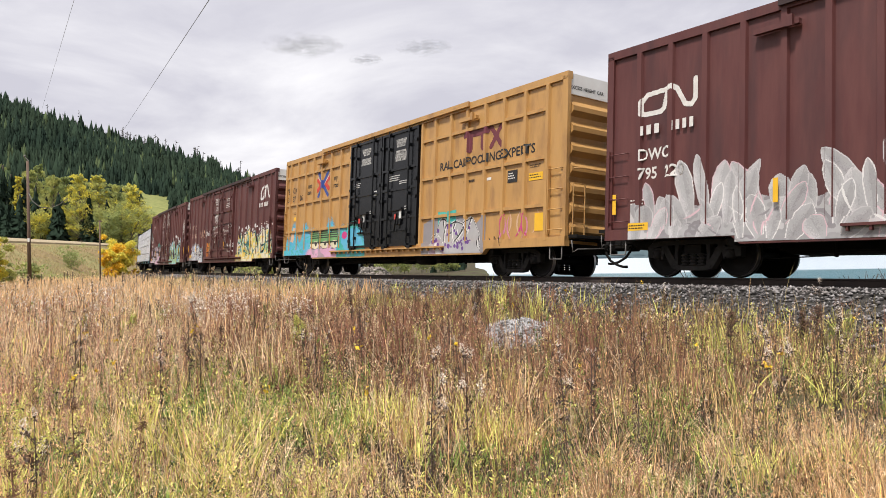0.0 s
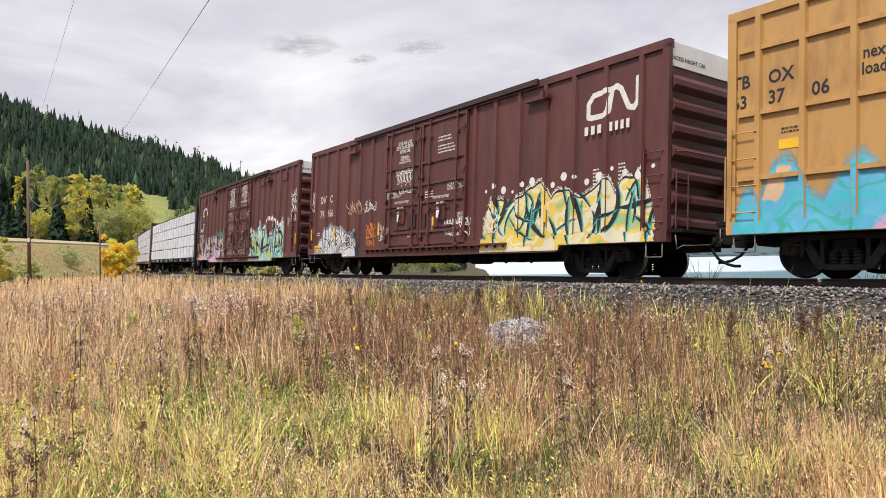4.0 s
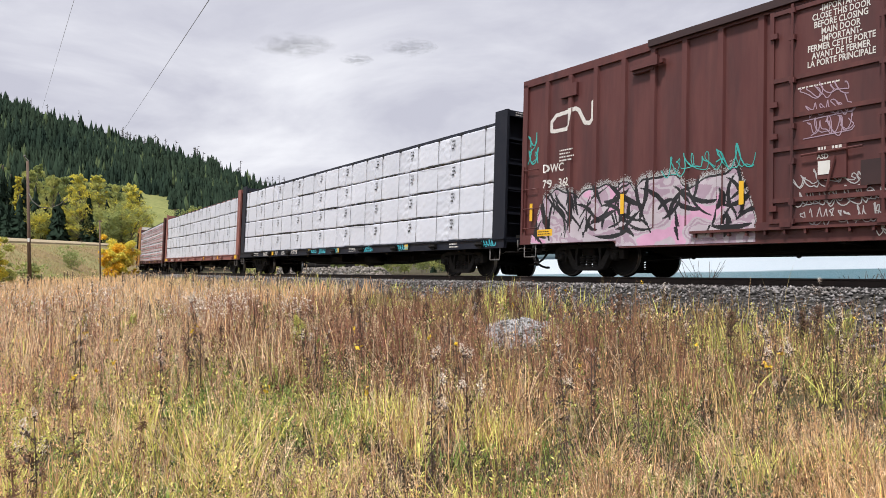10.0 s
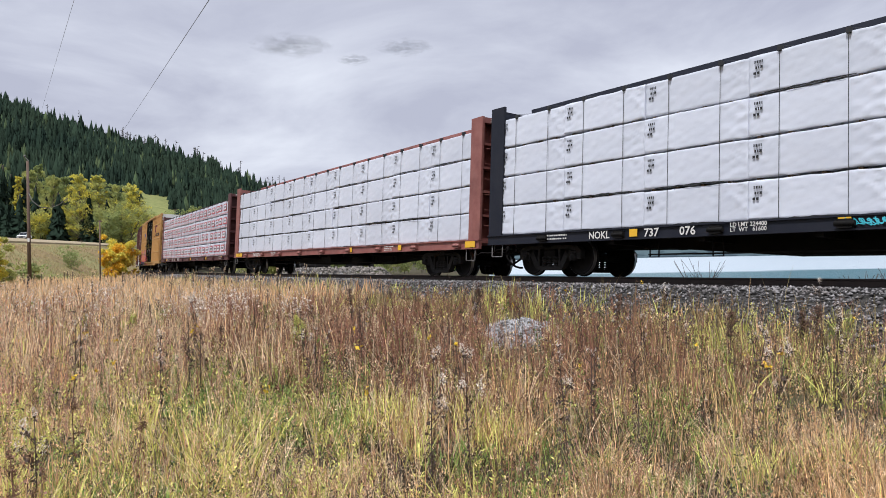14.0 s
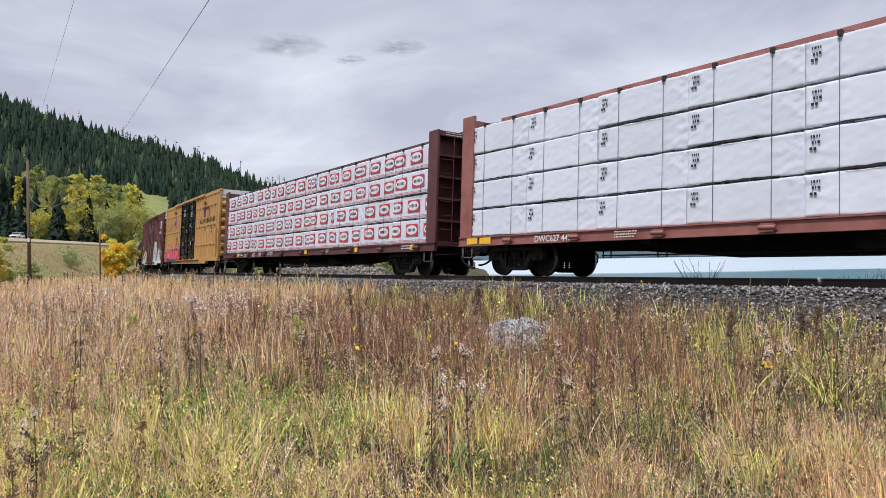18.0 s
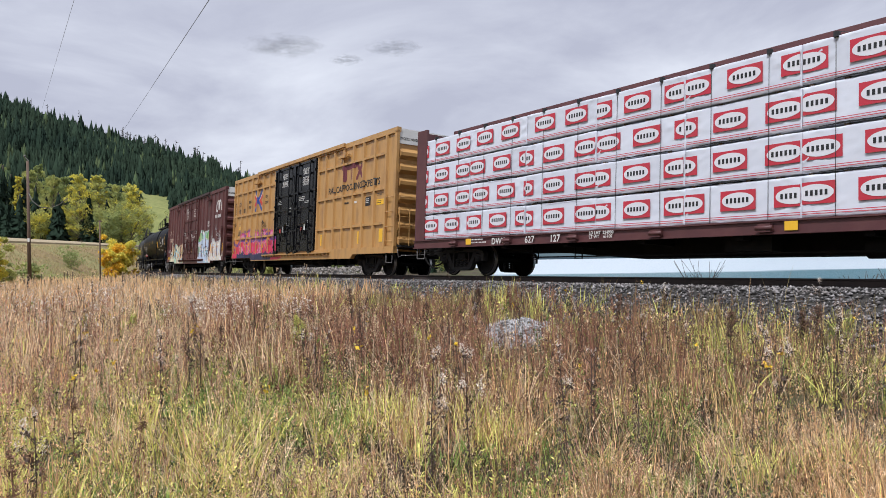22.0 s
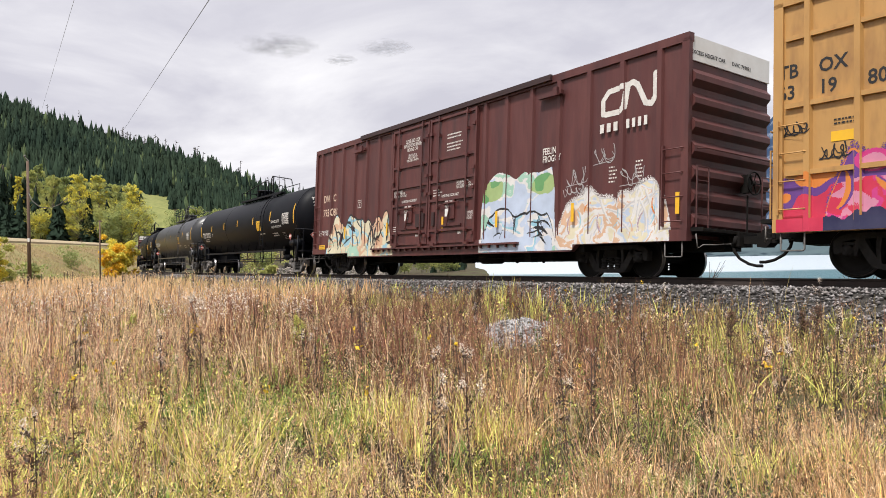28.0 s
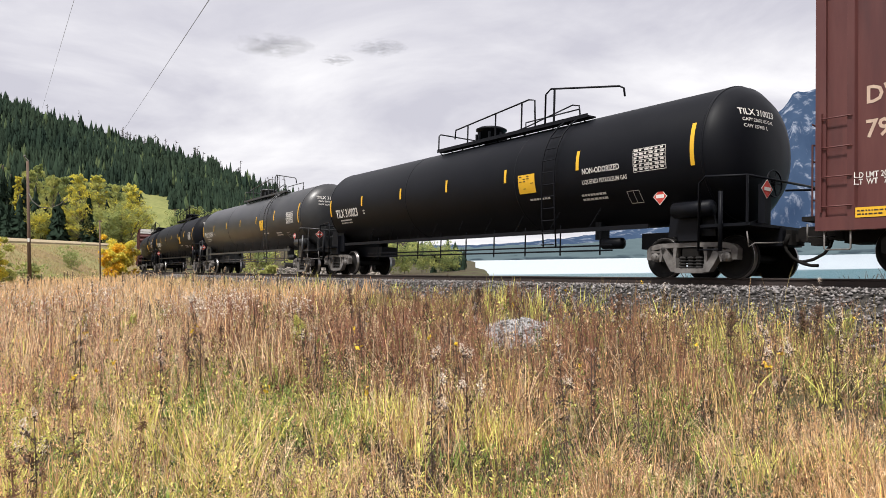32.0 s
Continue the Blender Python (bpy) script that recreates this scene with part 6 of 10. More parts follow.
def gold_details(car, seed, numbers):
    yb, yd = -BOX_W - 0.005, -BOX_W - 0.076
    yr = -BOX_W - 0.078
    flush(lettering("lettering", "RAILCARPOOLINGEXPERTS", 3.62, 3.30, 0.36, INK, car, yr, 1.03), dep_gold)
    sp = Spray(4.7, 7.1, 3.5, 4.6, 0.025)
    sp.stroke([(4.98, 4.22), (6.1, 4.22)], 0.10, 1)
    sp.stroke([(5.24, 4.2), (5.24, 3.76)], 0.10, 1)
    sp.stroke([(5.86, 4.2), (5.86, 3.76)], 0.10, 1)
    sp.stroke([(6.25, 4.28), (6.72, 3.72)], 0.075, 1)
    sp.stroke([(6.72, 4.28), (6.25, 3.72)], 0.075, 1)
    sp.lay("painted_mark", car, [MAROON_INK], dep_gold, "maroon angular company mark")
    sp = Spray(-6.4, -4.2, 3.0, 4.6, 0.025)
    for s_, base in ((1, -5.86), (-1, -4.74)):
        sp.stroke([(base, 3.98), (base + s_ * 0.34, 3.76), (base, 3.54)], 0.09, 2)
        sp.stroke([(base + s_ * 0.08, 4.26), (base + s_ * 0.56, 3.80), (base + s_ * 0.56, 3.72), (base + s_ * 0.08, 3.28)], 0.085, 1)
        sp.stroke([(base, 4.10), (base + s_ * 0.42, 3.78)], 0.018, 3)
    sp.lay("painted_mark", car, [BLUE_INK, RED_INK, WHITE_INK], dep_gold, "blue and red crossed arrows mark")
    for text, x, z in (("next", -6.93, 3.72), ("load", -6.95, 3.44), ("any", -4.26, 3.82), ("road", -4.28, 3.52)):
        lettering("lettering", text, x, z, 0.30, INK, car, yb, 0.8)
    for text, x in (("TB", -9.36), ("OX", -8.62)):
        lettering("lettering", text, x, 3.64, 0.36, INK, car, yb, 0.9)
    for text, x in zip(numbers, (-9.36, -8.62, -7.80)):
        lettering("lettering", text, x, 3.25, 0.36, INK, car, yb, 0.9)
    lettering("lettering", "CLOSE AND LOCK\nDOORS BEFORE\nMOVING CAR\n \nCIERRE Y PONGA\nEL SEGURO EN LAS\nPUERTAS ANTES DE\nMOVER EL CARRO", 1.25, 4.62, 0.115, WHITE_INK, car, yd, 0.75, align="CENTER")
    lettering("lettering", "CLOSE THIS DOOR\nBEFORE CLOSING\nMAIN DOOR\n \nCIERRE ESTA PUERTA\nANTES DE CERRAR\nLA PUERTA PRINCIPAL", -1.3, 4.62, 0.105, WHITE_INK, car, yd, 0.75, align="CENTER")
    print_block(car, [(0.5, 3.42, 3, 0.8, 0.045), (1.2, 3.2, 2, 0.7, 0.04), (-2.2, 3.42, 3, 0.5, 0.04), (1.6, 2.3, 2, 0.2, 0.05), (-0.9, 2.3, 2, 0.2, 0.05)], WHITE_INK, yd, seed)
    plate(car, -0.62, 2.86, 0.22, 0.18, WHITE, yd, "route_card")
    for x in (-1.35, 1.35):
        plate(car, x, 1.92, 0.16, 0.26, WHITE, yd - 0.062, "route_card", "small white card on the door lock")
        plate(car, x - 0.32, 1.90, 0.14, 0.18, RED_INK, yd - 0.062, "route_card", "small red card on the door")
    plate(car, 7.05, 2.58, 0.42, 0.34, INK, yb, "data_plate", "black data stencil")
    print_block(car, [(7.08, 2.82, 3, 0.3, 0.04)], WHITE_INK, yb - 0.006, seed + 9)
    plate(car, 7.95, 2.55, 0.55, 0.20, YELLOW, yb, "warning_plate", "yellow warning stencil")
    print_block(car, [(7.98, 2.68, 2, 0.5, 0.04), (8.0, 2.95, 2, 0.5, 0.03), (4.95, 2.78, 1, 0.7, 0.10), (-8.35, 2.72, 2, 0.5, 0.04)], INK, yb - 0.006, seed + 19)
    plate(car, -8.4, 2.35, 0.45, 0.18, YELLOW, yb, "warning_plate", "yellow warning stencil")
    plate(car, 6.1, 2.75, 0.2, 0.08, WHITE, yb, "data_plate")


# yellow car with the painted eyes
car, dep = boxcar("gold", "yellow boxcar with black plug doors and bright graffiti", "EXCESS HEIGHT CAR")
gold_details(car, 300, ("63", "37", "06"))
sp = Spray(-9.35, 9.0, 0.62, 2.7)
sp.mural(-9.3, -1.2, 1.62, 0.62, [C("peach"), C("azure"), C("azure"), C("cyan"), C("azure"), C("teal"), C("azure")], C("azure"), C("azure"), 31, 0.75, 0.42, 0, 0, 0.0, 0.22, 0.3)
sp.mural(-3.6, -1.2, 1.95, 0.62, [C("azure"), C("teal"), C("cyan"), C("teal")], C("teal"), C("teal"), 6, 1.1, 0.4, 0, 0, 0.0, 0.22, 0.9)
sp.mural(-6.75, -3.65, 1.12, 0.62, [C("rose"), C("rose"), C("lilac"), C("rose")], C("rose"), C("rose"), 8, 0.9, 0.25, 0, 0, 0.0, 0.2, 0.5)
for k in range(3):
    x = -5.88 + k * 0.95
    sp.disc(x, 1.42, 0.51, C("black"), 0.82)
    sp.disc(x, 1.45, 0.45, C("green"), 0.8)
    for j in range(4):
        sp.stroke([(x - 0.4, 1.5 + j * 0.09), (x + 0.4, 1.5 + j * 0.09)], 0.018, C("black"))
    sp.disc(x, 1.20, 0.38, C("cream"), 0.42)
    sp.disc(x + 0.04, 1.24, 0.10, C("black"), 0.9)
    sp.stroke([(x - 0.42, 1.3), (x + 0.42, 1.3)], 0.03, C("black"))
sp.disc(-3.10, 1.52, 0.24, C("magenta"), 0.6)
sp.cloud(2.75, 6.1, 1.75, 0.66, C("grey"), 9, 0.35, 1.1)
sp.cloud(3.6, 4.6, 1.95, 1.5, C("teal"), 21, 0.12, 1.1)
sp.mural(3.2, 5.95, 1.62, 0.66, [C("silver"), C("silver"), C("lilac"), C("white"), C("silver")], C("black"), C("white"), 12, 0.9, 0.16, 13, 0.03, 0.03, 0.05, 0.5, C("white"))
rn = random.Random(6)
for k in range(26):
    sp.disc(3.4 + 2.4 * rn.random(), 0.8 + 0.75 * rn.random(), 0.03 + 0.045 * rn.random(), C("purple"))
for k in range(9):
    sp.slash(6.75 + 0.17 * k, 1.0 + 0.07 * (k % 3), 1.3 + 0.12 * (k % 4), 0.75, (-1) ** k * 1.5, 0.03, C(("pink", "magenta", "peach")[k % 3]))
sp.scrawl(6.2, 6.9, 0.8, 1.1, 4, C("black"), 5, 0.025)
sp.lay("graffiti", car, SPRAYS, dep, "turquoise, pink and lilac spray-painted shapes with three sleepy eyes", True)
plate(car, 8.22, 1.20, 0.34, 0.47, YELLOW, -BOX_W - 0.005, "reflector", "yellow reflective square")
place_car(car, 89.35, 6.9)

# red car with yellow and black lettering
car, dep = boxcar("red", "brown boxcar with scrawled tags and yellow graffiti", "EXCESS HEIGHT CAR")
red_details(car, 700, "DW  C", "793 166", (6.95, 3.78, 1.65, 0.75), False)
address_bars(car, 6.95, 3.42)
sp = Spray(-9.35, 9.3, 0.66, 4.3)
sp.mural(-5.9, -4.7, 1.9, 0.68, [C("black"), C("grey")], C("black"), 0, 44, 1.0, 0.2, 0, 0.02, 0.02, 0.1, 0.8)
sp.mural(-8.8, -5.0, 1.78, 0.66, [C("ice"), C("silver"), C("white"), C("silver"), C("ice"), C("grey")], C("black"), C("silver"), 41, 1.5, 0.26, 46, 0.035, 0.03, 0.10, 0.9, C("white"))
sp.mural(2.85, 9.1, 2.2, 0.66, [C("lime"), C("yellow"), C("cream"), C("yellow"), C("cream")], C("black"), C("white"), 52, 1.2, 0.3, 40, 0.07, 0.05, 0.10, 0.4, C("teal"))
for k in range(16):
    sp.disc(3.0 + k * 0.4, 2.42 + 0.12 * math.sin(k * 1.7), 0.05 + 0.03 * (k % 3), C("white"))
for x0, x1, z0, z1, n, c, q in ((-9.3, -8.9, 2.6, 3.5, 5, "white", 3), (-5.9, -4.6, 2.3, 2.8, 7, "peach", 7), (-4.3, -3.5, 1.0, 1.9, 6, "orange", 8), (-4.5, -3.5, 2.3, 2.75, 6, "white", 9), (-2.1, -0.8, 3.1, 3.7, 6, "white", 11), (-2.0, -0.7, 2.7, 3.05, 7, "white", 12), (0.9, 2.4, 1.2, 1.75, 8, "white", 13), (-3.3, -2.7, 1.2, 1.8, 4, "white", 14), (-6.0, -5.3, 1.0, 1.7, 4, "black", 15), (2.9, 3.6, 1.2, 1.8, 5, "white", 16)):
    sp.scrawl(x0, x1, z0, z1, n, C(c), q, 0.026)
sp.lay("graffiti", car, SPRAYS, dep, "silver and yellow spray-painted letter shapes with white tags", True)
reflectors(car, (-9.1, -6.9, -3.2, 0.35, 5.6), 1.62, -BOX_W - 0.085)
place_car(car, 69.13, 6.9)

# red car with the green mural
car, dep = boxcar("ribbed", "brown boxcar with a green and blue graffiti mural", "EXCESS HEIGHT CAR")
yb, yd = -BOX_W - 0.005, -BOX_W - 0.076
red_details(car, 900, "DWC", "79   362", (-8.42, 3.62, 1.5, 0.56), True, door_text=False, at=(-8.6, 2.62, 2.22), size=0.30)
lettering("lettering", "-IMPORTANT-\nCLOSE THIS DOOR\nBEFORE CLOSING\nMAIN DOOR\n-IMPORTANT-\nFERMER CETTE PORTE\nAVANT DE FERMER\nLA PORTE PRINCIPALE", -1.15, 4.76, 0.165, WHITE_INK, car, yd, 0.70, align="CENTER")
lettering("lettering", "CLOSE AND LOCK\nBOTH DOORS BEFORE\nMOVING CAR\nFERMER ET VERROUILLER\nLES DEUX PORTES\nAVANT\nDE DEPLACER LE WAGON", 1.2, 4.72, 0.165, WHITE_INK, car, yd, 0.70, align="CENTER")
print_block(car, [(-1.9, 3.42, 1, 1.0, 0.04), (0.7, 3.72, 1, 1.0, 0.04), (0.35, 3.2, 3, 0.25, 0.07), (1.6, 3.3, 3, 0.7, 0.05), (-1.3, 2.2, 5, 0.3, 0.06), (1.15, 2.2, 5, 0.3, 0.06), (-8.0, 3.1, 4, 0.5, 0.05)], WHITE_INK, yd, 950)
for x, z in ((-8.0, 4.45), (-5.7, 4.55), (3.95, 4.5), (7.3, 4.45)):
    bm = bmesh.new()
    box(bm, x, x + 0.55, -BOX_W - 0.09, -BOX_W, z, z + 0.32)
    part("route_board", bm, BROWN, car)
sp = Spray(-9.35, 9.4, 0.64, 4.2)
sp.mural(-9.0, -2.7, 2.0, 0.66, [C("mist"), C("lilac"), C("mist"), C("lilac"), C("mist"), C("rose")], C("black"), C("silver"), 63, 1.6, 0.22, 80, 0.065, 0.04, 0.14, 0.5)
sp.scrawl(-5.0, -2.6, 2.1, 2.6, 7, C("teal"), 3, 0.028)
sp.scrawl(-9.3, -8.8, 2.9, 3.7, 5, C("teal"), 5, 0.04)
sp.scrawl(-1.8, -0.9, 2.5, 3.5, 9, C("lilac"), 6, 0.02)
sp.scrawl(-2.2, 2.0, 0.9, 1.9, 14, C("silver"), 16, 0.022)
sp.mural(2.2, 7.75, 2.15, 0.64, [C("blue"), C("sky"), C("mint"), C("sage"), C("mint"), C("sky"), C("sage"), C("lime")], C("black"), C("white"), 77, 1.35, 0.42, 30, 0.085, 0.06, 0.2, 0.4, C("sky"))
rn = random.Random(8)
for k in range(20):
    x = 2.4 + 5.2 * ((k * 0.618) % 1)
    z = 2.3 + 0.4 * math.sin(x * 1.4) + 0.25 * rn.random()
    sp.disc(x, z, 0.045 + 0.05 * rn.random(), C("white"), 1.3)
    sp.disc(x + 0.12, z - 0.1, 0.03, C("white"))
sp.scrawl(8.55, 9.3, 2.45, 3.95, 14, C("white"), 21, 0.03)
sp.scrawl(-0.6, 0.4, 0.70, 0.88, 5, C("white"), 23, 0.025)
sp.lay("graffiti", car, SPRAYS, dep, "green, blue and lilac spray-painted letter shapes outlined in black", True)
reflectors(car, (-9.0, -5.95, -3.0, 0.35, 3.0, 7.0, 9.3), 1.62, -BOX_W - 0.085)
place_car(car, 48.92, 6.9)
# ---------------------------------------------------------------- centrebeam flatcars and their lumber
WRAP = make("white_lumber_wrap", (0.66, 0.675, 0.735), 0.38, second=(0.58, 0.60, 0.67), scale=1.3, amount=0.5, third=(0.50, 0.515, 0.56), third_scale=3.5, third_spread=(0.58, 0.8), third_amount=0.35, bump=0.10, bump_scale=5.0, stretch=(0.8, 1, 1.3), random_=0.05)
STRAP = make("black_strap", (0.012, 0.012, 0.013), 0.6, second=(0.03, 0.03, 0.03), scale=8, amount=0.5)
LOGO_RED = make("printed_red", (0.50, 0.028, 0.050), 0.45, second=(0.42, 0.05, 0.06), scale=4, amount=0.5)
PRINTWHITE = make("white_print", (0.70, 0.685, 0.71), 0.4, second=(0.70, 0.68, 0.71), scale=2, amount=0.5)
# dunnage wood, with the shade of the gaps darkened into its colour
DUNNAGE = make("dunnage_wood_painted_shade", (0.16, 0.11, 0.07), 0.9, second=(0.09, 0.06, 0.04), scale=6, amount=0.7)
FLAT_L = 11.63


def bundle_mesh(seed, length=2.502, high=0.770, deep=1.20):
    """A wrapped parcel of boards with slack, folded film."""
    rnd = random.Random(seed)
    bm = bmesh.new()
    US = [0, 0.006] + [j / 40 for j in range(1, 40)] + [0.994, 1.0]
    WS = [0, 0.02] + [j / 14 for j in range(1, 14)] + [0.98, 1.0]
    nx, nz = len(US) - 1, len(WS) - 1
    seam = 0.28 + 0.04 * rnd.random()
    front = []
    for i in range(nx + 1):
        row = []
        for k in range(nz + 1):
            u, w = US[i], WS[k]
            # creases run slantwise from the corners and fade over the flat middle
            c = noise.noise(Vector((u * 13 + w * 5 + seed * 9.1, w * 3.5 - u * 4, seed)))
            f = noise.noise(Vector((u * 34 - w * 8, w * 9 + seed, 3.3)))
            pull = 0.45 + 1.2 * max(0.0, 1 - min(u, 1 - u) / 0.33) * (0.5 + 0.7 * w)
            out = pull * (0.020 * max(0.0, 0.13 - abs(c)) / 0.13 + 0.0012 * f) + 0.006 * noise.noise(Vector((u * 3, w * 1.5, seed * 2.3)))
            out += 0.012 if u < seam else 0.0
            if k in (0, nz):
                out = min(out, 0.0) - 0.006
            elif u in (0.0, 1.0):
                out = -0.002
            sag = 0.012 * noise.noise(Vector((u * 7, seed * 3.7, w))) if k in (0, nz) else 0
            row.append(bm.verts.new((u * length - length / 2, -1.42 - out, w * high + sag)))
        front.append(row)
    for i in range(nx):
        for k in range(nz):
            bm.faces.new((front[i][k], front[i + 1][k], front[i + 1][k + 1], front[i][k + 1])).smooth = True
    rim = [front[i][0] for i in range(nx + 1)] + [front[nx][k] for k in range(1, nz + 1)] + [front[i][nz] for i in range(nx - 1, -1, -1)] + [front[0][k] for k in range(nz - 1, 0, -1)]
    back = [bm.verts.new((v.co.x, -1.42 + deep, v.co.z)) for v in rim]
    rim = [bm.verts.new(v.co) for v in rim]
    for j in range(len(rim)):
        bm.faces.new((rim[j], back[j], back[(j + 1) % len(rim)], rim[(j + 1) % len(rim)]))
    bm.faces.new(back)
    bmesh.ops.recalc_face_normals(bm, faces=bm.faces[:])
    return part("lumber_pack", bm, WRAP)


BUNDLES = [bundle_mesh(k + 1) for k in range(5)]


def stamp_mesh():
    bm = bmesh.new()
    bars(bm, 0.12, 0.60, 1, 0.22, 0.075, -1.462, 4)
    bars(bm, 0.14, 0.49, 1, 0.18, 0.075, -1.462, 9)
    bars(bm, 0.10, 0.38, 1, 0.22, 0.075, -1.462, 14)
    return tagged(part("stamp", bm, INK), kind="stuff")


STAMP = stamp_mesh()


def torn_mesh(seed):
    """The black underside of the wrap, folded up along the lower edge."""
    rnd = random.Random(seed)
    bm = bmesh.new()
    a, b = rnd.uniform(-1.1, -0.4), rnd.uniform(0.3, 1.15)
    top = [(a + (b - a) * k / 14, -1.448, 0.003 + (0.005 + 0.022 * rnd.random()) * math.sin(math.pi * k / 14) ** 0.6) for k in range(15)]
    lo = [bm.verts.new((x, -1.446, -0.012)) for x, y, z in top]
    hi = [bm.verts.new(p) for p in top]
    for k in range(14):
        bm.faces.new((lo[k], lo[k + 1], hi[k + 1], hi[k]))
    return part("torn_wrap", bm, STRAP, None, "black fold of torn wrap")


TORN = [torn_mesh(k + 3) for k in range(3)]


def print_mesh(phase, lift):
    """Red printed oblongs with a white oval and a row of dark marks, cut off at the parcel's ends, over a double red hem."""
    bm = bmesh.new()
    lim = 1.235

    def flat(pts, y, m):
        pts = [(min(lim, max(-lim, x)), z) for x, z in pts]
        if max(p[0] for p in pts) - min(p[0] for p in pts) < 0.015:
            return
        out = [p for i, p in enumerate(pts) if p != pts[i - 1]]
        if len(out) > 2:
            bm.faces.new([bm.verts.new((x, y, z)) for x, z in out]).material_index = m
    for k in range(-2, 4):
        cx, z = phase + k * 1.13, 0.43 + lift
        if abs(cx) > lim + 0.38:
            continue
        flat([(cx - 0.38, z - 0.20), (cx + 0.38, z - 0.20), (cx + 0.38, z + 0.20), (cx - 0.38, z + 0.20)], -1.450, 0)
        flat([(cx + 0.345 * math.cos(q), z + 0.155 * math.sin(q)) for q in np.linspace(0, 2 * math.pi, 28, endpoint=False)], -1.455, 1)
        for j in range(6):
            x0 = cx - 0.25 + j * 0.087
            if x0 > -lim and x0 + 0.05 < lim:
                flat([(x0, z - 0.05), (x0 + 0.050, z - 0.05), (x0 + 0.050, z + 0.05), (x0, z + 0.05)], -1.459, 2)
    for z in (0.055, 0.095):
        flat([(-1.24, z), (1.24, z), (1.24, z + 0.014), (-1.24, z + 0.014)], -1.452, 0)
    return tagged(part("printed_panel", bm, [LOGO_RED, PRINTWHITE, INK]), kind="stuff")


PRINTS = [print_mesh(p, q) for p, q in ((-0.9, 0.0), (-0.55, 0.02), (-0.2, -0.015), (0.12, 0.01), (-1.15, -0.01), (0.4, 0.0))]


def strap_mesh():
    bm = bmesh.new()
    rod(bm, [(0, -0.26, 4.62), (0, -1.445, 4.37), (0, -1.462, 4.33), (0, -1.462, 1.12), (0, -1.44, 0.95)], 0.0055, 5)
    box(bm, -0.04, 0.04, -1.475, -1.38, 4.27, 4.37)
    return part("strap", bm, STRAP)


STRAP_OB = strap_mesh()


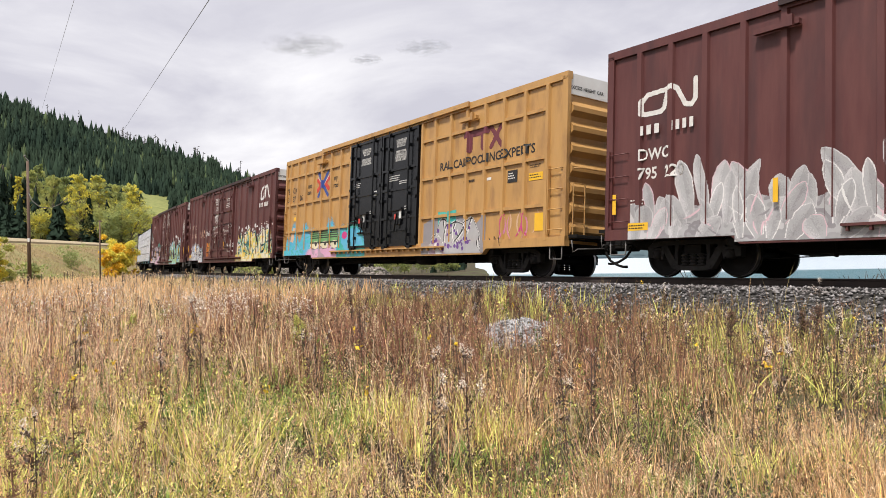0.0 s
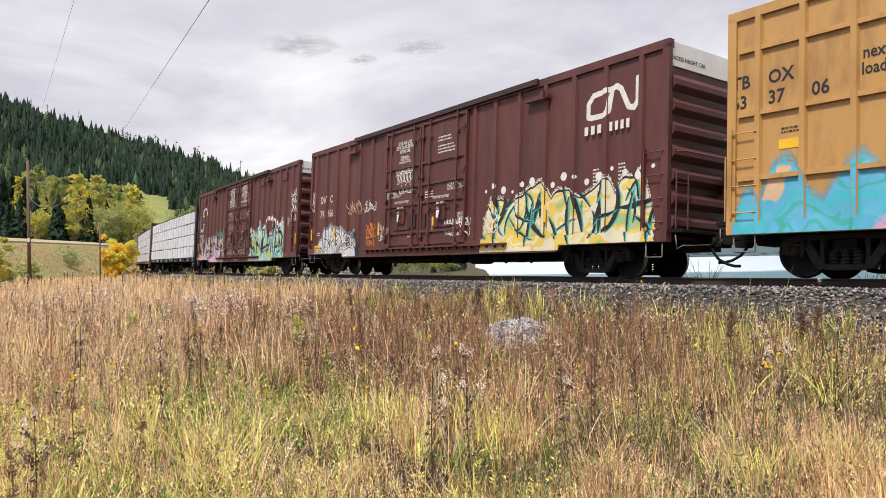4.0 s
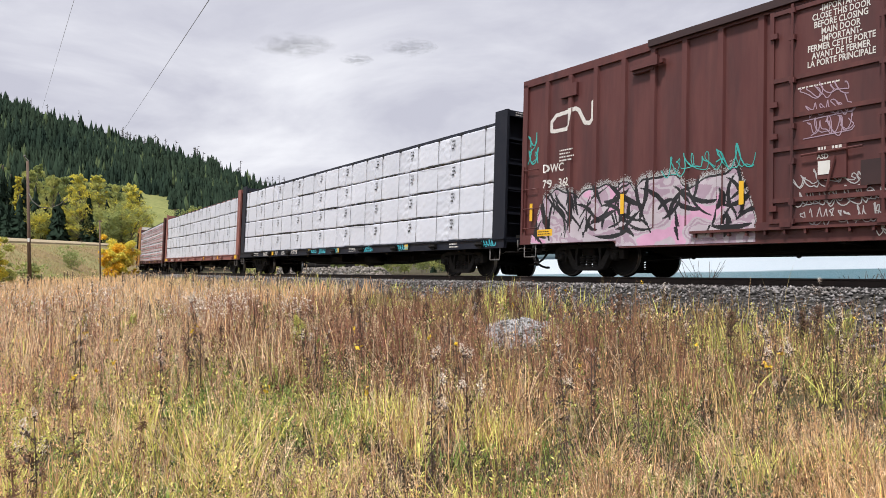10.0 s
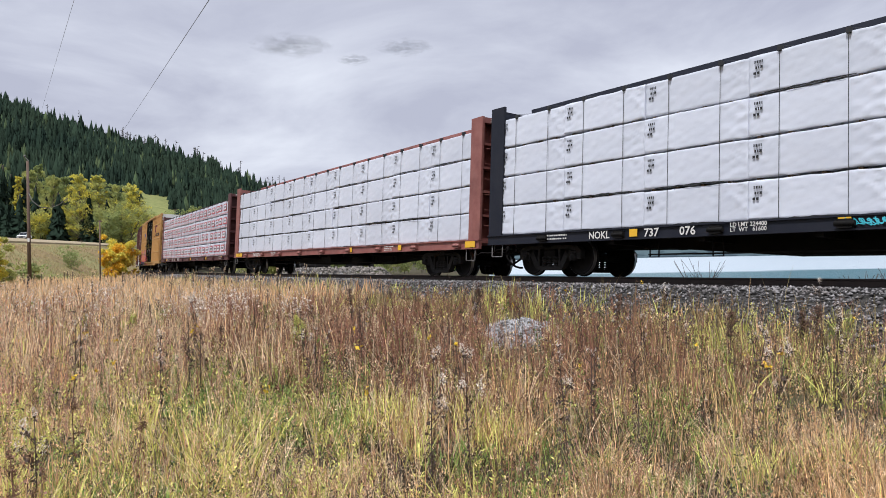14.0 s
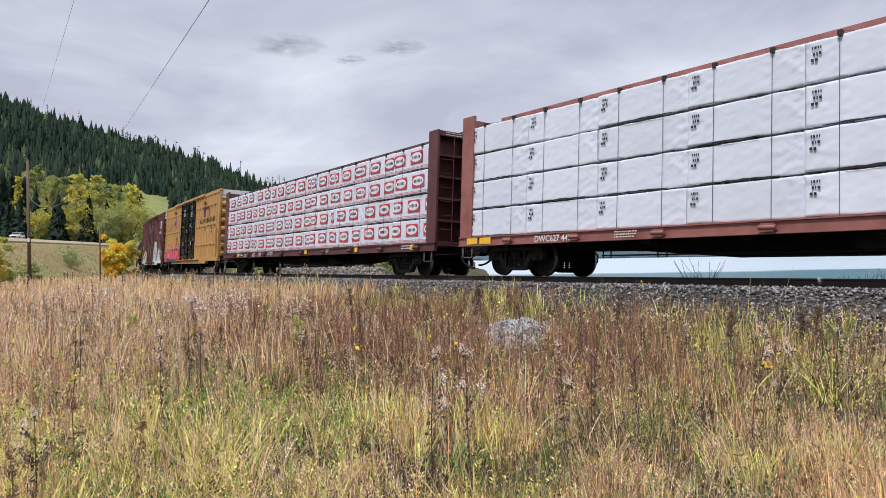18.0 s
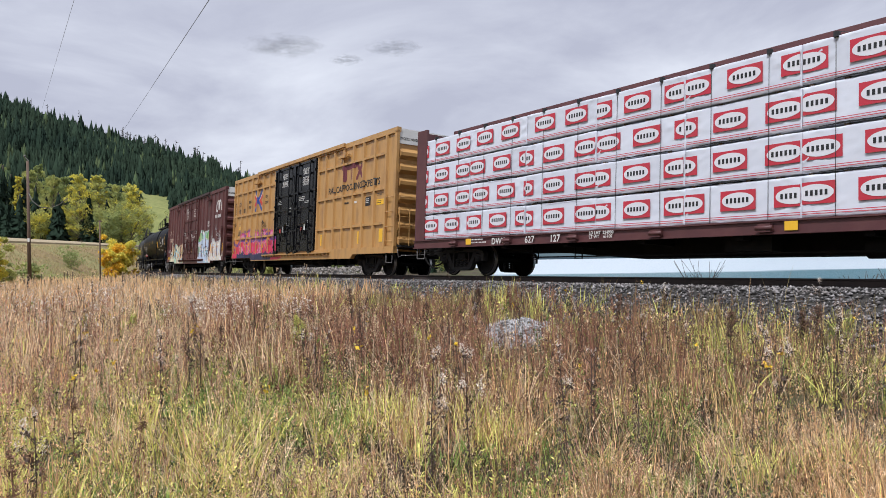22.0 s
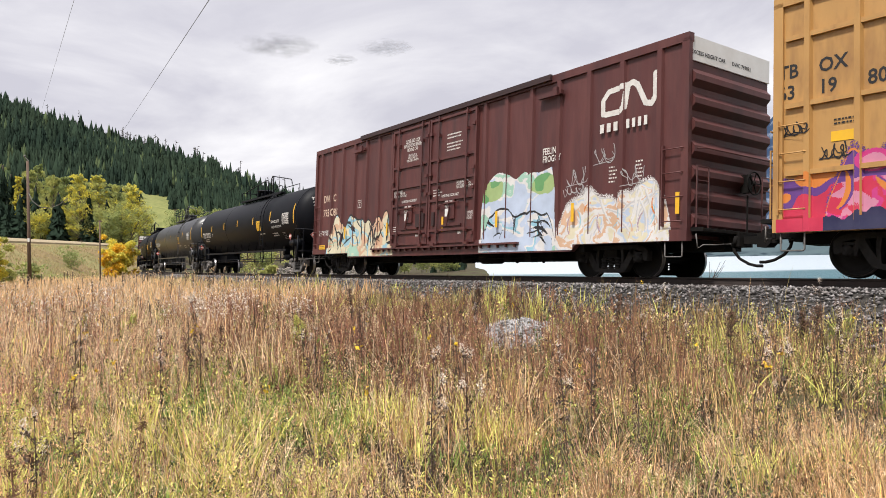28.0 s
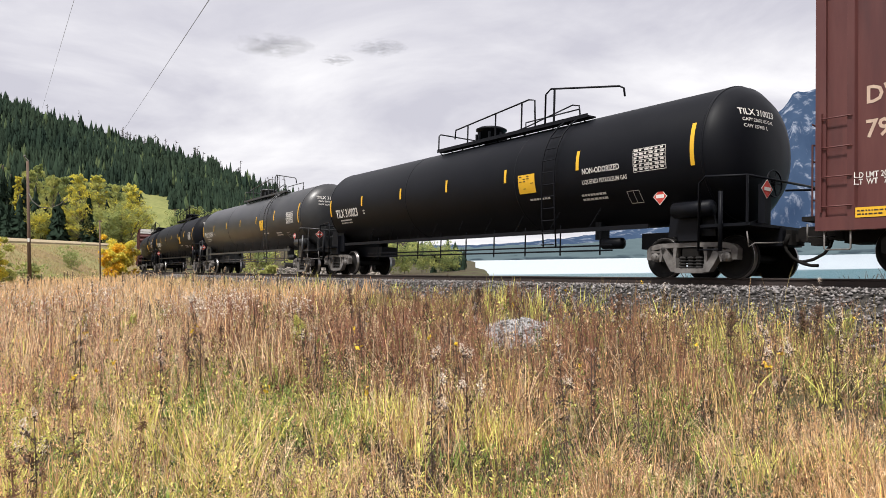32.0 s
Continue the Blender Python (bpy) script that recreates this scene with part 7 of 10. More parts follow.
def flatcar(label, mat, load_label, printed, seed):
    car = tagged(new("centrebeam_flatcar"), label, "freight car", "cars of the passing train")
    bm = bmesh.new()
    box(bm, -FLAT_L, FLAT_L, -1.50, -1.40, 0.80, 1.07)
    part("side_sill", bm, mat, car)
    for z in (0.80, 1.04):
        bm = bmesh.new()
        box(bm, -FLAT_L, FLAT_L, -1.54, -1.50, z, z + 0.03)
        part("sill_flange", bm, mat, car)
    bm = bmesh.new()
    box(bm, -FLAT_L, FLAT_L, 1.40, 1.50, 0.80, 1.07)
    box(bm, -FLAT_L, FLAT_L, -1.40, 1.40, 0.98, 1.04)
    part("deck", bm, mat, car)
    bm = bmesh.new()
    extrude_outline(bm, [(-11.3, 0.98), (-11.3, 0.70), (-6.3, 0.66), (-3.6, 0.46), (3.6, 0.46), (6.3, 0.66), (11.3, 0.70), (11.3, 0.98)], -0.33, 0.33)
    bmesh.ops.recalc_face_normals(bm, faces=bm.faces[:])
    part("centre_sill", bm, GRIME, car)
    for x in np.arange(-9.6, 9.7, 2.4):
        bm = bmesh.new()
        box(bm, x - 0.09, x + 0.09, -1.40, 1.40, 0.72, 0.98)
        part("crossbearer", bm, GRIME, car)
    bm = bmesh.new()
    box(bm, -0.5, 0.5, -1.1, -0.6, 0.52, 0.80)
    lathe(bm, [(-0.55, 0.05), (-0.5, 0.2), (0.5, 0.2), (0.55, 0.05)], "x", 14, at=(2.6, -0.7, 0.56))
    bar(bm, (-6.4, -1.05, 0.48), (6.2, -1.05, 0.48), 0.018, 6)
    for x in (-6.2, -4.6, 4.5, 6.0):
        rod(bm, [(x - 0.12, -1.1, 0.8), (x - 0.12, -1.1, 0.42), (x + 0.12, -1.1, 0.42), (x + 0.12, -1.1, 0.8)], 0.018, 5)
    part("brake_rigging", bm, GRIME, car)
    bm = bmesh.new()
    box(bm, -0.13, 0.13, -1.60, -1.50, 0.84, 1.00)
    bar(bm, (-0.17, -1.58, 0.92), (0.17, -1.58, 0.92), 0.05, 8)
    w0 = part("strap_winch", bm, GRIME if mat is NAVY else mat, car, at=pose(-10.6 + 1.247, 0, 0))
    for k in range(3, 18, 2):
        share("strap_winch", w0, car, pose(-10.6 + k * 1.247, 0, 0))
    # centre truss and top chord
    bm = bmesh.new()
    box(bm, -FLAT_L + 0.3, FLAT_L - 0.3, -0.24, 0.24, 4.60, 4.84)
    box(bm, -FLAT_L + 0.3, FLAT_L - 0.3, -0.20, 0.20, 1.04, 1.16)
    for x in np.arange(-10.8, 10.9, 1.2):
        box(bm, x - 0.05, x + 0.05, -0.10, 0.10, 1.16, 4.60)
    part("centre_beam", bm, mat, car)
    for s in (1, -1):
        bm = bmesh.new()
        x = s * (FLAT_L - 0.28)
        o = s * FLAT_L
        a, b = min(x - s * 0.27, o), max(x - s * 0.27, o)
        box(bm, min(o - s * 0.345, o - s * 0.285), max(o - s * 0.345, o - s * 0.285), -1.40, 1.40, 1.05, 4.60)
        head = part("bulkhead", bm, mat, car)
        for y in (-1.49, 1.41, -0.45, 0.39):
            bm = bmesh.new()
            wide = 0.08 if abs(y) > 1 else 0.06
            box(bm, a, b, y, y + wide, 0.82 if wide > 0.07 else 1.05, 4.68 if wide > 0.07 else 4.62)
            part("post", bm, mat, head)
        for z in (1.05, 1.75, 2.45, 3.15, 3.85, 4.52):
            bm = bmesh.new()
            box(bm, min(o - s * 0.285, o - s * 0.02), max(o - s * 0.285, o - s * 0.02), -1.405, 1.405, z, z + 0.07)
            part("crossbar", bm, mat, head)
        bm = bmesh.new()
        box(bm, min(o - s * 0.05, o), max(o - s * 0.05, o), -1.403, 1.403, 4.50, 4.66)
        part("top_plate", bm, mat, head)
        bm = bmesh.new()
        for k in range(6):
            z = 1.5 + k * 0.45
            bar(bm, (o - s * 0.02, -1.32, z), (o - s * 0.02, -0.85, z), 0.014, 5)
        bar(bm, (o - s * 0.02, -0.85, 1.1), (o - s * 0.02, -0.85, 4.5), 0.014, 5)
        part("end_ladder", bm, mat, head)
        if s > 0:
            bm = bmesh.new()
            brake_wheel(bm, FLAT_L + 0.10, 0.25, 2.3, 0.27)
            box(bm, FLAT_L - 0.1, FLAT_L + 0.05, 0.15, 0.35, 2.05, 2.55)
            bar(bm, (FLAT_L, 0.25, 1.1), (FLAT_L, 0.25, 2.1), 0.02)
            part("hand_brake", bm, GRIME, head)
            lettering("lettering", "CAUTION", 0, 0, 0.15, WHITE_INK, head, m=Matrix.Translation((FLAT_L + 0.004, 0.2, 4.55)) @ Euler((radians(90), 0, radians(90))).to_matrix().to_4x4())
            if printed:
                lettering("lettering", "627127", 0, 0, 0.24, WHITE_INK, head, m=Matrix.Translation((o - 0.278, 0.47, 3.05)) @ Euler((radians(90), 0, radians(90))).to_matrix().to_4x4())
            bm = bmesh.new()
            bars(bm, -1.2, 4.60, 2, 1.2, 0.04, 0, seed)
            me = part("small_print", bm, WHITE_INK, head)
            me.matrix_basis = Matrix.Translation((FLAT_L + 0.004, 0, 0)) @ Euler((0, 0, radians(90))).to_matrix().to_4x4()
        share("stirrup_step", GEAR["stirrup"], car, pose(s * (FLAT_L - 0.4), -1.49, 0.82))
    running_gear(car, 9.3, FLAT_L + 0.32, off=-0.30)
    load = tagged(new("lumber_load"), load_label, "lumber", "lumber loads on the flatcars")
    rnd = random.Random(seed)
    for tier in range(4):
        z = 1.085 + tier * 0.815
        for k in range(9):
            x = -10.02 + k * 2.505
            o = share("lumber_pack", BUNDLES[rnd.randrange(5)], load, pose(x, rnd.uniform(-0.022, 0.020), z + rnd.uniform(-0.004, 0.006), 0, rnd.uniform(-0.25, 0.25), rnd.uniform(-0.35, 0.35)))
            if printed:
                share("printed_panel", PRINTS[rnd.randrange(6)], o, pose(0, 0, 0))
            else:
                share("stamp", STAMP, o, pose(-1.24, 0, 0))
            if rnd.random() < 0.45:
                share("torn_wrap", TORN[rnd.randrange(3)], o, pose(0, 0, 0))
            share("lumber_pack", BUNDLES[rnd.randrange(5)], load, pose(x, 0, z, 0, 0, 180))
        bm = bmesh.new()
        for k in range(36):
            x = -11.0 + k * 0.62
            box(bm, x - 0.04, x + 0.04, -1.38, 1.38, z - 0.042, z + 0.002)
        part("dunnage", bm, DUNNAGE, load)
    for k in range(18):
        share("strap", STRAP_OB, load, pose(-10.6 + k * 1.247, 0, 0))
    return car, load


YS = -1.545
car, load = flatcar("dark blue centrebeam flatcar loaded with wrapped lumber", NAVY, "white plastic-wrapped lumber bundles with black stamps, strapped in four tiers", False, 5)
lettering("lettering", "NOKL", -7.78, 0.85, 0.24, WHITE_INK, car, YS, 0.98)
lettering("lettering", "737", -6.15, 0.85, 0.25, WHITE_INK, car, YS, 1.05)
lettering("lettering", "076", -5.23, 0.85, 0.25, WHITE_INK, car, YS, 1.05)
lettering("lettering", "LD LMT 224400\nLT  WT   61600", -4.06, 0.965, 0.115, WHITE_INK, car, YS)
print_block(car, [(-9.4, 0.96, 2, 0.9, 0.05), (2.0, 0.98, 3, 0.7, 0.03), (9.0, 0.95, 2, 0.5, 0.05)], WHITE_INK, YS, 1200)
sp = Spray(-11, 11.5, 0.80, 1.08, 0.02)
for k, x in enumerate((-1.9, -0.9, 0.3, 3.3, 5.8, 10.6)):
    sp.scrawl(x, x + 0.8, 0.85, 1.04, 7, 1, 50 + k, 0.02)
sp.lay("graffiti", car, [SPRAY["cyan"]], lambda u: 1.542, "small turquoise tags on the sill")
for x in (-6.55, -2.0, 0.9, 6.3):
    plate(car, x, 0.86, 0.22, 0.17, YELLOW, YS, "reflector")
place_car(car, 27.22, 8.9)
place_car(load, 27.22, 8.9)

car, load = flatcar("weathered oxide-red centrebeam flatcar loaded with wrapped lumber", RUSTRED, "white plastic-wrapped lumber bundles in four strapped tiers on a red flatcar", False, 8)
lettering("lettering", "DWC627 448", -8.3, 0.84, 0.23, WHITE_INK, car, YS)
print_block(car, [(-5.6, 0.98, 3, 0.8, 0.035), (6.0, 0.98, 3, 0.7, 0.035)], WHITE_INK, YS, 1300)
for x in (-11.2, -10.6, 11.0, 7.0, 3.2):
    plate(car, x, 0.85, 0.5 if abs(x) > 10 else 0.22, 0.18, YELLOW, YS, "reflector")
place_car(car, 3.58, 8.9)
place_car(load, 3.58, 8.9)

car, load = flatcar("maroon centrebeam flatcar loaded with printed lumber parcels", MAROON, "lumber bundles in white wrap printed with red panels", True, 13)
lettering("lettering", "DWC", -7.55, 0.84, 0.25, WHITE_INK, car, YS)
lettering("lettering", "627", -6.15, 0.84, 0.25, WHITE_INK, car, YS)
lettering("lettering", "127", -5.2, 0.84, 0.25, WHITE_INK, car, YS)
lettering("lettering", "LD LMT  224900\nLT WT    61100", -3.85, 0.97, 0.11, WHITE_INK, car, YS)
print_block(car, [(-8.6, 0.98, 2, 0.9, 0.05), (3.2, 0.98, 3, 0.4, 0.035), (9.6, 0.98, 2, 0.9, 0.05)], WHITE_INK, YS, 1400)
for x in (-8.75, 1.0, 6.0, 10.2):
    plate(car, x, 0.86, 0.25, 0.17, YELLOW, YS, "reflector")
place_car(car, -20.97, 8.9)
place_car(load, -20.97, 8.9)

# ---------------------------------------------------------------- the second yellow car, and the red car behind it
car, dep = boxcar("gold", "yellow boxcar with black plug doors and red graffiti", "EXCESS HEIGHT CAR")
gold_details(car, 340, ("63", "19", "80"))
sp = Spray(-9.4, 3.2, 0.62, 2.75)
sp.cloud(-9.35, -2.2, 1.75, 0.62, C("magenta"), 5, 0.35, 1.1)
sp.patches([C("red"), C("magenta"), C("red"), C("purple"), C("orange")], 35, 0.9)
sp.cloud(-8.6, -2.0, 1.02, 0.62, C("navy"), 9, 0.2, 0.8)
sp.cloud(-9.35, -8.4, 1.2, 0.62, C("red"), 7, 0.1)
sp.mural(-8.5, -2.4, 1.9, 0.95, [C("magenta"), C("pink"), C("magenta"), C("red"), C("magenta")], C("orange"), C("purple"), 91, 1.2, 0.3, 26, 0.06, 0.05, 0.14, 0.4, C("purple"))
sp.mottle(C("magenta"), (C("pink"), C("red")), 21, 1.5, (0.42, 0.56))
v = sp.Z + 0.25 * (rough(sp.X * 2.2, sp.X * 0, 31, 3) - 0.5)
sp.g[(sp.g > 0) & (v > 1.62) & (sp.g != C("orange")) & (sp.X > -8.4)] = C("purple")
sp.g[(sp.g > 0) & (v + 0.35 * (rough(sp.X * 6, sp.X * 0, 33, 2) - 0.5) < 1.0) & (sp.X > -8.5)] = C("navy")
for k in range(5):
    sp.disc(-7.7 + k * 1.15, 1.95 + 0.1 * (k % 2), 0.28, C("magenta"), 0.7)
    sp.disc(-7.7 + k * 1.15, 1.93 + 0.1 * (k % 2), 0.20, C("pink"), 0.7)
sp.stroke([(-2.9, 0.68), (-1.6, 0.82)], 0.10, C("red"))
sp.scrawl(-4.7, -3.9, 1.7, 2.65, 12, C("black"), 5, 0.022)
sp.scrawl(-3.6, -2.9, 1.4, 1.9, 8, C("black"), 6, 0.022)
sp.scrawl(-8.6, -8.0, 2.05, 2.3, 5, C("black"), 8, 0.025)
sp.scrawl(-9.3, -8.75, 2.55, 2.8, 5, C("black"), 9, 0.022)
sp.lay("graffiti", car, SPRAYS, dep, "red, magenta and purple spray-painted letter shapes", True)
plate(car, 8.22, 1.20, 0.34, 0.47, YELLOW, -BOX_W - 0.005, "reflector", "yellow reflective square")
for x in (2.95, 6.45):
    plate(car, x, 1.18, 0.12, 0.47, YELLOW, -BOX_W - 0.005, "reflector")
place_car(car, -43.33, 6.9)

car, dep = boxcar("red", "brown boxcar with peach and pale green graffiti", "EXCESS HEIGHT CAR       DWC 793081")
red_details(car, 1500, "DW  C", "793  081", (6.92, 3.78, 1.66, 0.74), False, at=(-8.62, 2.92, 2.34), size=0.42, weights=True)
address_bars(car, 6.95, 3.40)
bm = bmesh.new()
for x0, x1, z0, z1 in ((-5.53, -5.25, 2.50, 2.52), (-5.53, -5.25, 2.78, 2.80), (-5.53, -5.51, 2.52, 2.78), (-5.27, -5.25, 2.52, 2.78)):
    bm.faces.new([bm.verts.new((x, -BOX_W - 0.006, z)) for x, z in ((x0, z0), (x1, z0), (x1, z1), (x0, z1))])
part("stencil_frame", bm, WHITE_INK, car)
lettering("lettering", "PLATE", -5.39, 2.68, 0.075, WHITE_INK, car, -BOX_W - 0.006, 0.9, align="CENTER")
lettering("lettering", "F", -5.39, 2.55, 0.13, WHITE_INK, car, -BOX_W - 0.006, 0.9, align="CENTER")
lettering("lettering", "FEELIN\nFROGGY", 4.95, 3.15, 0.24, WHITE_INK, car, -BOX_W - 0.062, 0.7)
sp = Spray(-9.3, 9.3, 0.64, 3.2)
sp.mural(-8.1, -2.65, 2.0, 0.66, [C("peach"), C("cream"), C("cream"), C("sky"), C("cream"), C("peach"), C("mint"), C("cream")], C("black"), 0, 101, 0.8, 0.34, 30, 0.06, 0.055, 0.10, 0.6)
sp.mural(2.3, 5.5, 2.72, 0.66, [C("ice"), C("white"), C("mint"), C("white"), C("ice"), C("mint")], C("mint"), 0, 105, 0.8, 0.16, 0, 0, 0.0, 0.10, 0.25)
for x, z, r, seed in ((2.78, 2.40, 0.50, 3), (4.98, 2.42, 0.46, 5)):
    near = (np.hypot(sp.X - x, (sp.Z - z) / 0.62) + 0.25 * (rough(sp.X * 4, sp.Z * 4, seed, 2) - 0.5)) < r
    sp.g[near & (sp.g > 0)] = C("green")
    sp.g[near & (sp.g > 0) & (rough(sp.X * 2.5, sp.Z * 2.5, seed + 1, 2) > 0.56)] = C("lime")
sp.mural(2.4, 5.4, 1.72, 0.66, [C("ice"), C("white"), C("ice"), C("sky"), C("white"), C("ice")], C("black"), 0, 111, 0.9, 0.22, 13, 0.045, 0.05, 0.06, 0.3)
sp.mural(5.5, 9.0, 1.95, 0.66, [C("cream"), C("white"), C("peach"), C("white"), C("ice"), C("cream"), C("white")], C("pearl"), C("white"), 118, 1.5, 0.28, 30, 0.022, 0.025, 0.10, 0.4, C("white"))
for k in range(12):
    sp.slash(5.7 + 0.27 * k, 0.85 + 0.15 * (k % 4), 1.2 + 0.3 * (k % 3), 0.6, (-1) ** k * 1.6, 0.022, C(("peach", "lilac", "sky", "orange")[k % 4]))
for x0, x1, z0, z1, n, q in ((5.8, 6.6, 2.25, 2.7, 8, 3), (6.7, 7.4, 2.7, 3.1, 6, 4), (7.6, 8.3, 2.1, 2.5, 6, 5), (5.7, 6.6, 2.0, 2.25, 6, 6)):
    sp.scrawl(x0, x1, z0, z1, n, C("silver"), q, 0.02)
sp.lay("graffiti", car, SPRAYS, dep, "peach, white, green and blue spray-painted letter shapes", True)
reflectors(car, (-6.4, -3.1, 0.4, 3.1, 6.1, 9.2), 1.58, -BOX_W - 0.085)
place_car(car, -64.0, 6.9)

# ---------------------------------------------------------------- tank cars
TANK_R, TANK_Z, TANK_H = 1.48, 2.73, 8.84
TANKBLACK = make("tank_black_paint", (0.0042, 0.0050, 0.0075), 0.50, spec=0.13, second=(0.0075, 0.0080, 0.011), scale=0.9, amount=0.6, third=(0.011, 0.011, 0.013), third_scale=0.4, third_spread=(0.5, 0.75), third_amount=0.5, bump=0.05, bump_scale=4)
GREYTANK = make("dusty_tank_paint", (0.022, 0.023, 0.026), 0.38, second=(0.05, 0.05, 0.05), scale=0.9, amount=0.6, third=(0.075, 0.07, 0.065), third_scale=0.4, third_spread=(0.5, 0.75), third_amount=0.5, bump=0.05, bump_scale=4)


def on_tank(x, z, out=0.0):
    """The point of the tank's near flank at that height."""
    dz = z - TANK_Z
    return Vector((x, -math.sqrt(max(0.01, (TANK_R + out) ** 2 - dz * dz)), z))


def curved_patch(bm, x0, x1, z0, z1, out=0.012, n=6, mat=0):
    rows = [[bm.verts.new(on_tank(x, z0 + (z1 - z0) * k / n, out)) for x in (x0, x1)] for k in range(n + 1)]
    for a, b in zip(rows, rows[1:]):
        f = bm.faces.new((a[0], a[1], b[1], b[0]))
        f.smooth, f.material_index = True, mat


def wrap_to_tank(ob):
    """Bends flat lettering on to the flank."""
    ob.data = ob.data.copy()
    for v in ob.data.vertices:
        p = ob.matrix_basis @ v.co
        q = on_tank(p.x, p.z, 0.012)
        v.co = q
    ob.matrix_basis = Matrix.Identity(4)
    return ob


TANK_PROFILE = [(0.0, 1.48), (0.17, 1.42), (0.38, 1.20), (0.54, 0.86), (0.62, 0.4), (0.63, 0.02)]


def put_on_head(ob):
    """Lays flat lettering on the domed end of the tank."""
    ob.data = ob.data.copy()
    for v in ob.data.vertices:
        p = ob.matrix_basis @ v.co
        r = math.hypot(p.y, p.z - TANK_Z)
        v.co = (TANK_H + float(np.interp(r, [q[1] for q in TANK_PROFILE[::-1]], [q[0] for q in TANK_PROFILE[::-1]])) + 0.022, p.y, p.z)
    ob.matrix_basis = Matrix.Identity(4)
    return ob


def tank_car(label, mat, number, full):
    car = tagged(new("tank_car"), label, "tank car", "cars of the passing train")
    bm = bmesh.new()
    prof = [(-TANK_H - 0.63, 0.02), (-TANK_H - 0.62, 0.4), (-TANK_H - 0.54, 0.86), (-TANK_H - 0.38, 1.20), (-TANK_H - 0.17, 1.42), (-TANK_H, TANK_R), (TANK_H, TANK_R), (TANK_H + 0.17, 1.42), (TANK_H + 0.38, 1.20), (TANK_H + 0.54, 0.86), (TANK_H + 0.62, 0.4), (TANK_H + 0.63, 0.02)]
    lathe(bm, prof, "x", 64, at=(0, 0, TANK_Z))
    part("tank_shell", bm, mat, car)
    for x in (-TANK_H, -2.9, 2.9, TANK_H):
        bm = bmesh.new()
        lathe(bm, [(-0.03, TANK_R), (-0.02, TANK_R + 0.006), (0.02, TANK_R + 0.006), (0.03, TANK_R)], "x", 64, at=(x, 0, TANK_Z))
        part("weld_seam", bm, mat, car)
    # valve housing and platform with its guard rails
    bm = bmesh.new()
    lathe(bm, [(0, 0.44), (0.34, 0.44), (0.36, 0.50), (0.41, 0.50), (0.46, 0.40), (0.48, 0.1)], "z", 20, at=(-0.1, 0, TANK_Z + TANK_R + 0.10))
    for k in range(8):
        a = k * math.pi / 4
        box(bm, -0.1 + 0.47 * math.cos(a) - 0.03, -0.1 + 0.47 * math.cos(a) + 0.03, 0.47 * math.sin(a) - 0.03, 0.47 * math.sin(a) + 0.03, TANK_Z + TANK_R + 0.10, TANK_Z + TANK_R + 0.36)
    part("valve_housing", bm, mat, car)
    zt = TANK_Z + TANK_R + 0.03
    bm = bmesh.new()
    box(bm, -1.9, 5.0, -0.86, -0.56, zt - 0.12, zt - 0.08)
    box(bm, -1.9, 1.2, 0.50, 0.86, zt - 0.12, zt - 0.08)
    for x in np.arange(-1.8, 5.0, 0.6):
        bar(bm, (x, -0.84, zt - 0.12), (x, -0.62, zt - 0.30), 0.02, 5)
    box(bm, -1.9, 5.0, -0.88, -0.84, zt - 0.14, zt - 0.04)
    plat = part("roof_walkway", bm, mat, car)
    bm = bmesh.new()
    h = zt - 0.08
    rod(bm, [(-1.85, -0.85, h), (-1.85, -0.85, h + 0.50), (-1.82, -0.8, h + 0.55), (-1.82, 0.8, h + 0.55), (-1.85, 0.85, h + 0.50), (-1.85, 0.85, h)], 0.024, 6)
    rod(bm, [(-0.9, -0.86, h + 0.25), (-0.86, -0.86, h + 0.54), (2.7, -0.86, h + 0.84), (2.95, -0.86, h + 0.78), (3.0, -0.86, h + 0.0)], 0.024, 6)
    for x, t in ((-0.2, 0.6), (1.2, 0.72), (2.4, 0.82)):
        bar(bm, (x, -0.86, h), (x, -0.86, h + t), 0.024, 6)
    rod(bm, [(3.4, -0.86, h), (3.4, -0.86, h + 0.84), (3.6, -0.86, h + 0.96), (5.9, -0.70, h + 0.58), (6.05, -0.70, h + 0.50), (6.05, -0.66, h + 0.3)], 0.026, 6)
    bar(bm, (3.75, -0.86, h), (3.75, -0.86, h + 0.93), 0.03, 6)
    rod(bm, [(0.6, 0.85, h), (0.6, 0.85, h + 0.8), (3.0, 0.85, h + 0.8), (3.1, 0.85, h)], 0.022, 6)
    rod(bm, [(1.4, -0.62, h + 0.05), (2.4, -0.62, h + 0.16), (4.2, -0.62, h + 0.44), (4.45, -0.62, h + 0.38), (4.5, -0.62, h)], 0.02, 6)
    part("guard_rail", bm, mat, plat)
    # ladder over the flank
    bm = bmesh.new()
    for x in (4.15, 4.62):
        pts = [Vector((x, -1.50, 0.75)), Vector((x, -1.58, 1.6)), Vector((x, -1.62, 2.5))] + [on_tank(x, z, 0.14) for z in (2.9, 3.3, 3.65, 3.95, 4.15, 4.28)]
        rod(bm, pts, 0.022, 5)
    for k in range(12):
        z = 0.80 + k * 0.31
        y = -1.57 if z < 2.5 else on_tank(0, min(z, 4.25), 0.14).y
        bar(bm, (4.15, y, min(z, 4.25)), (4.62, y, min(z, 4.25)), 0.016, 5)
    part("ladder", bm, mat, car)
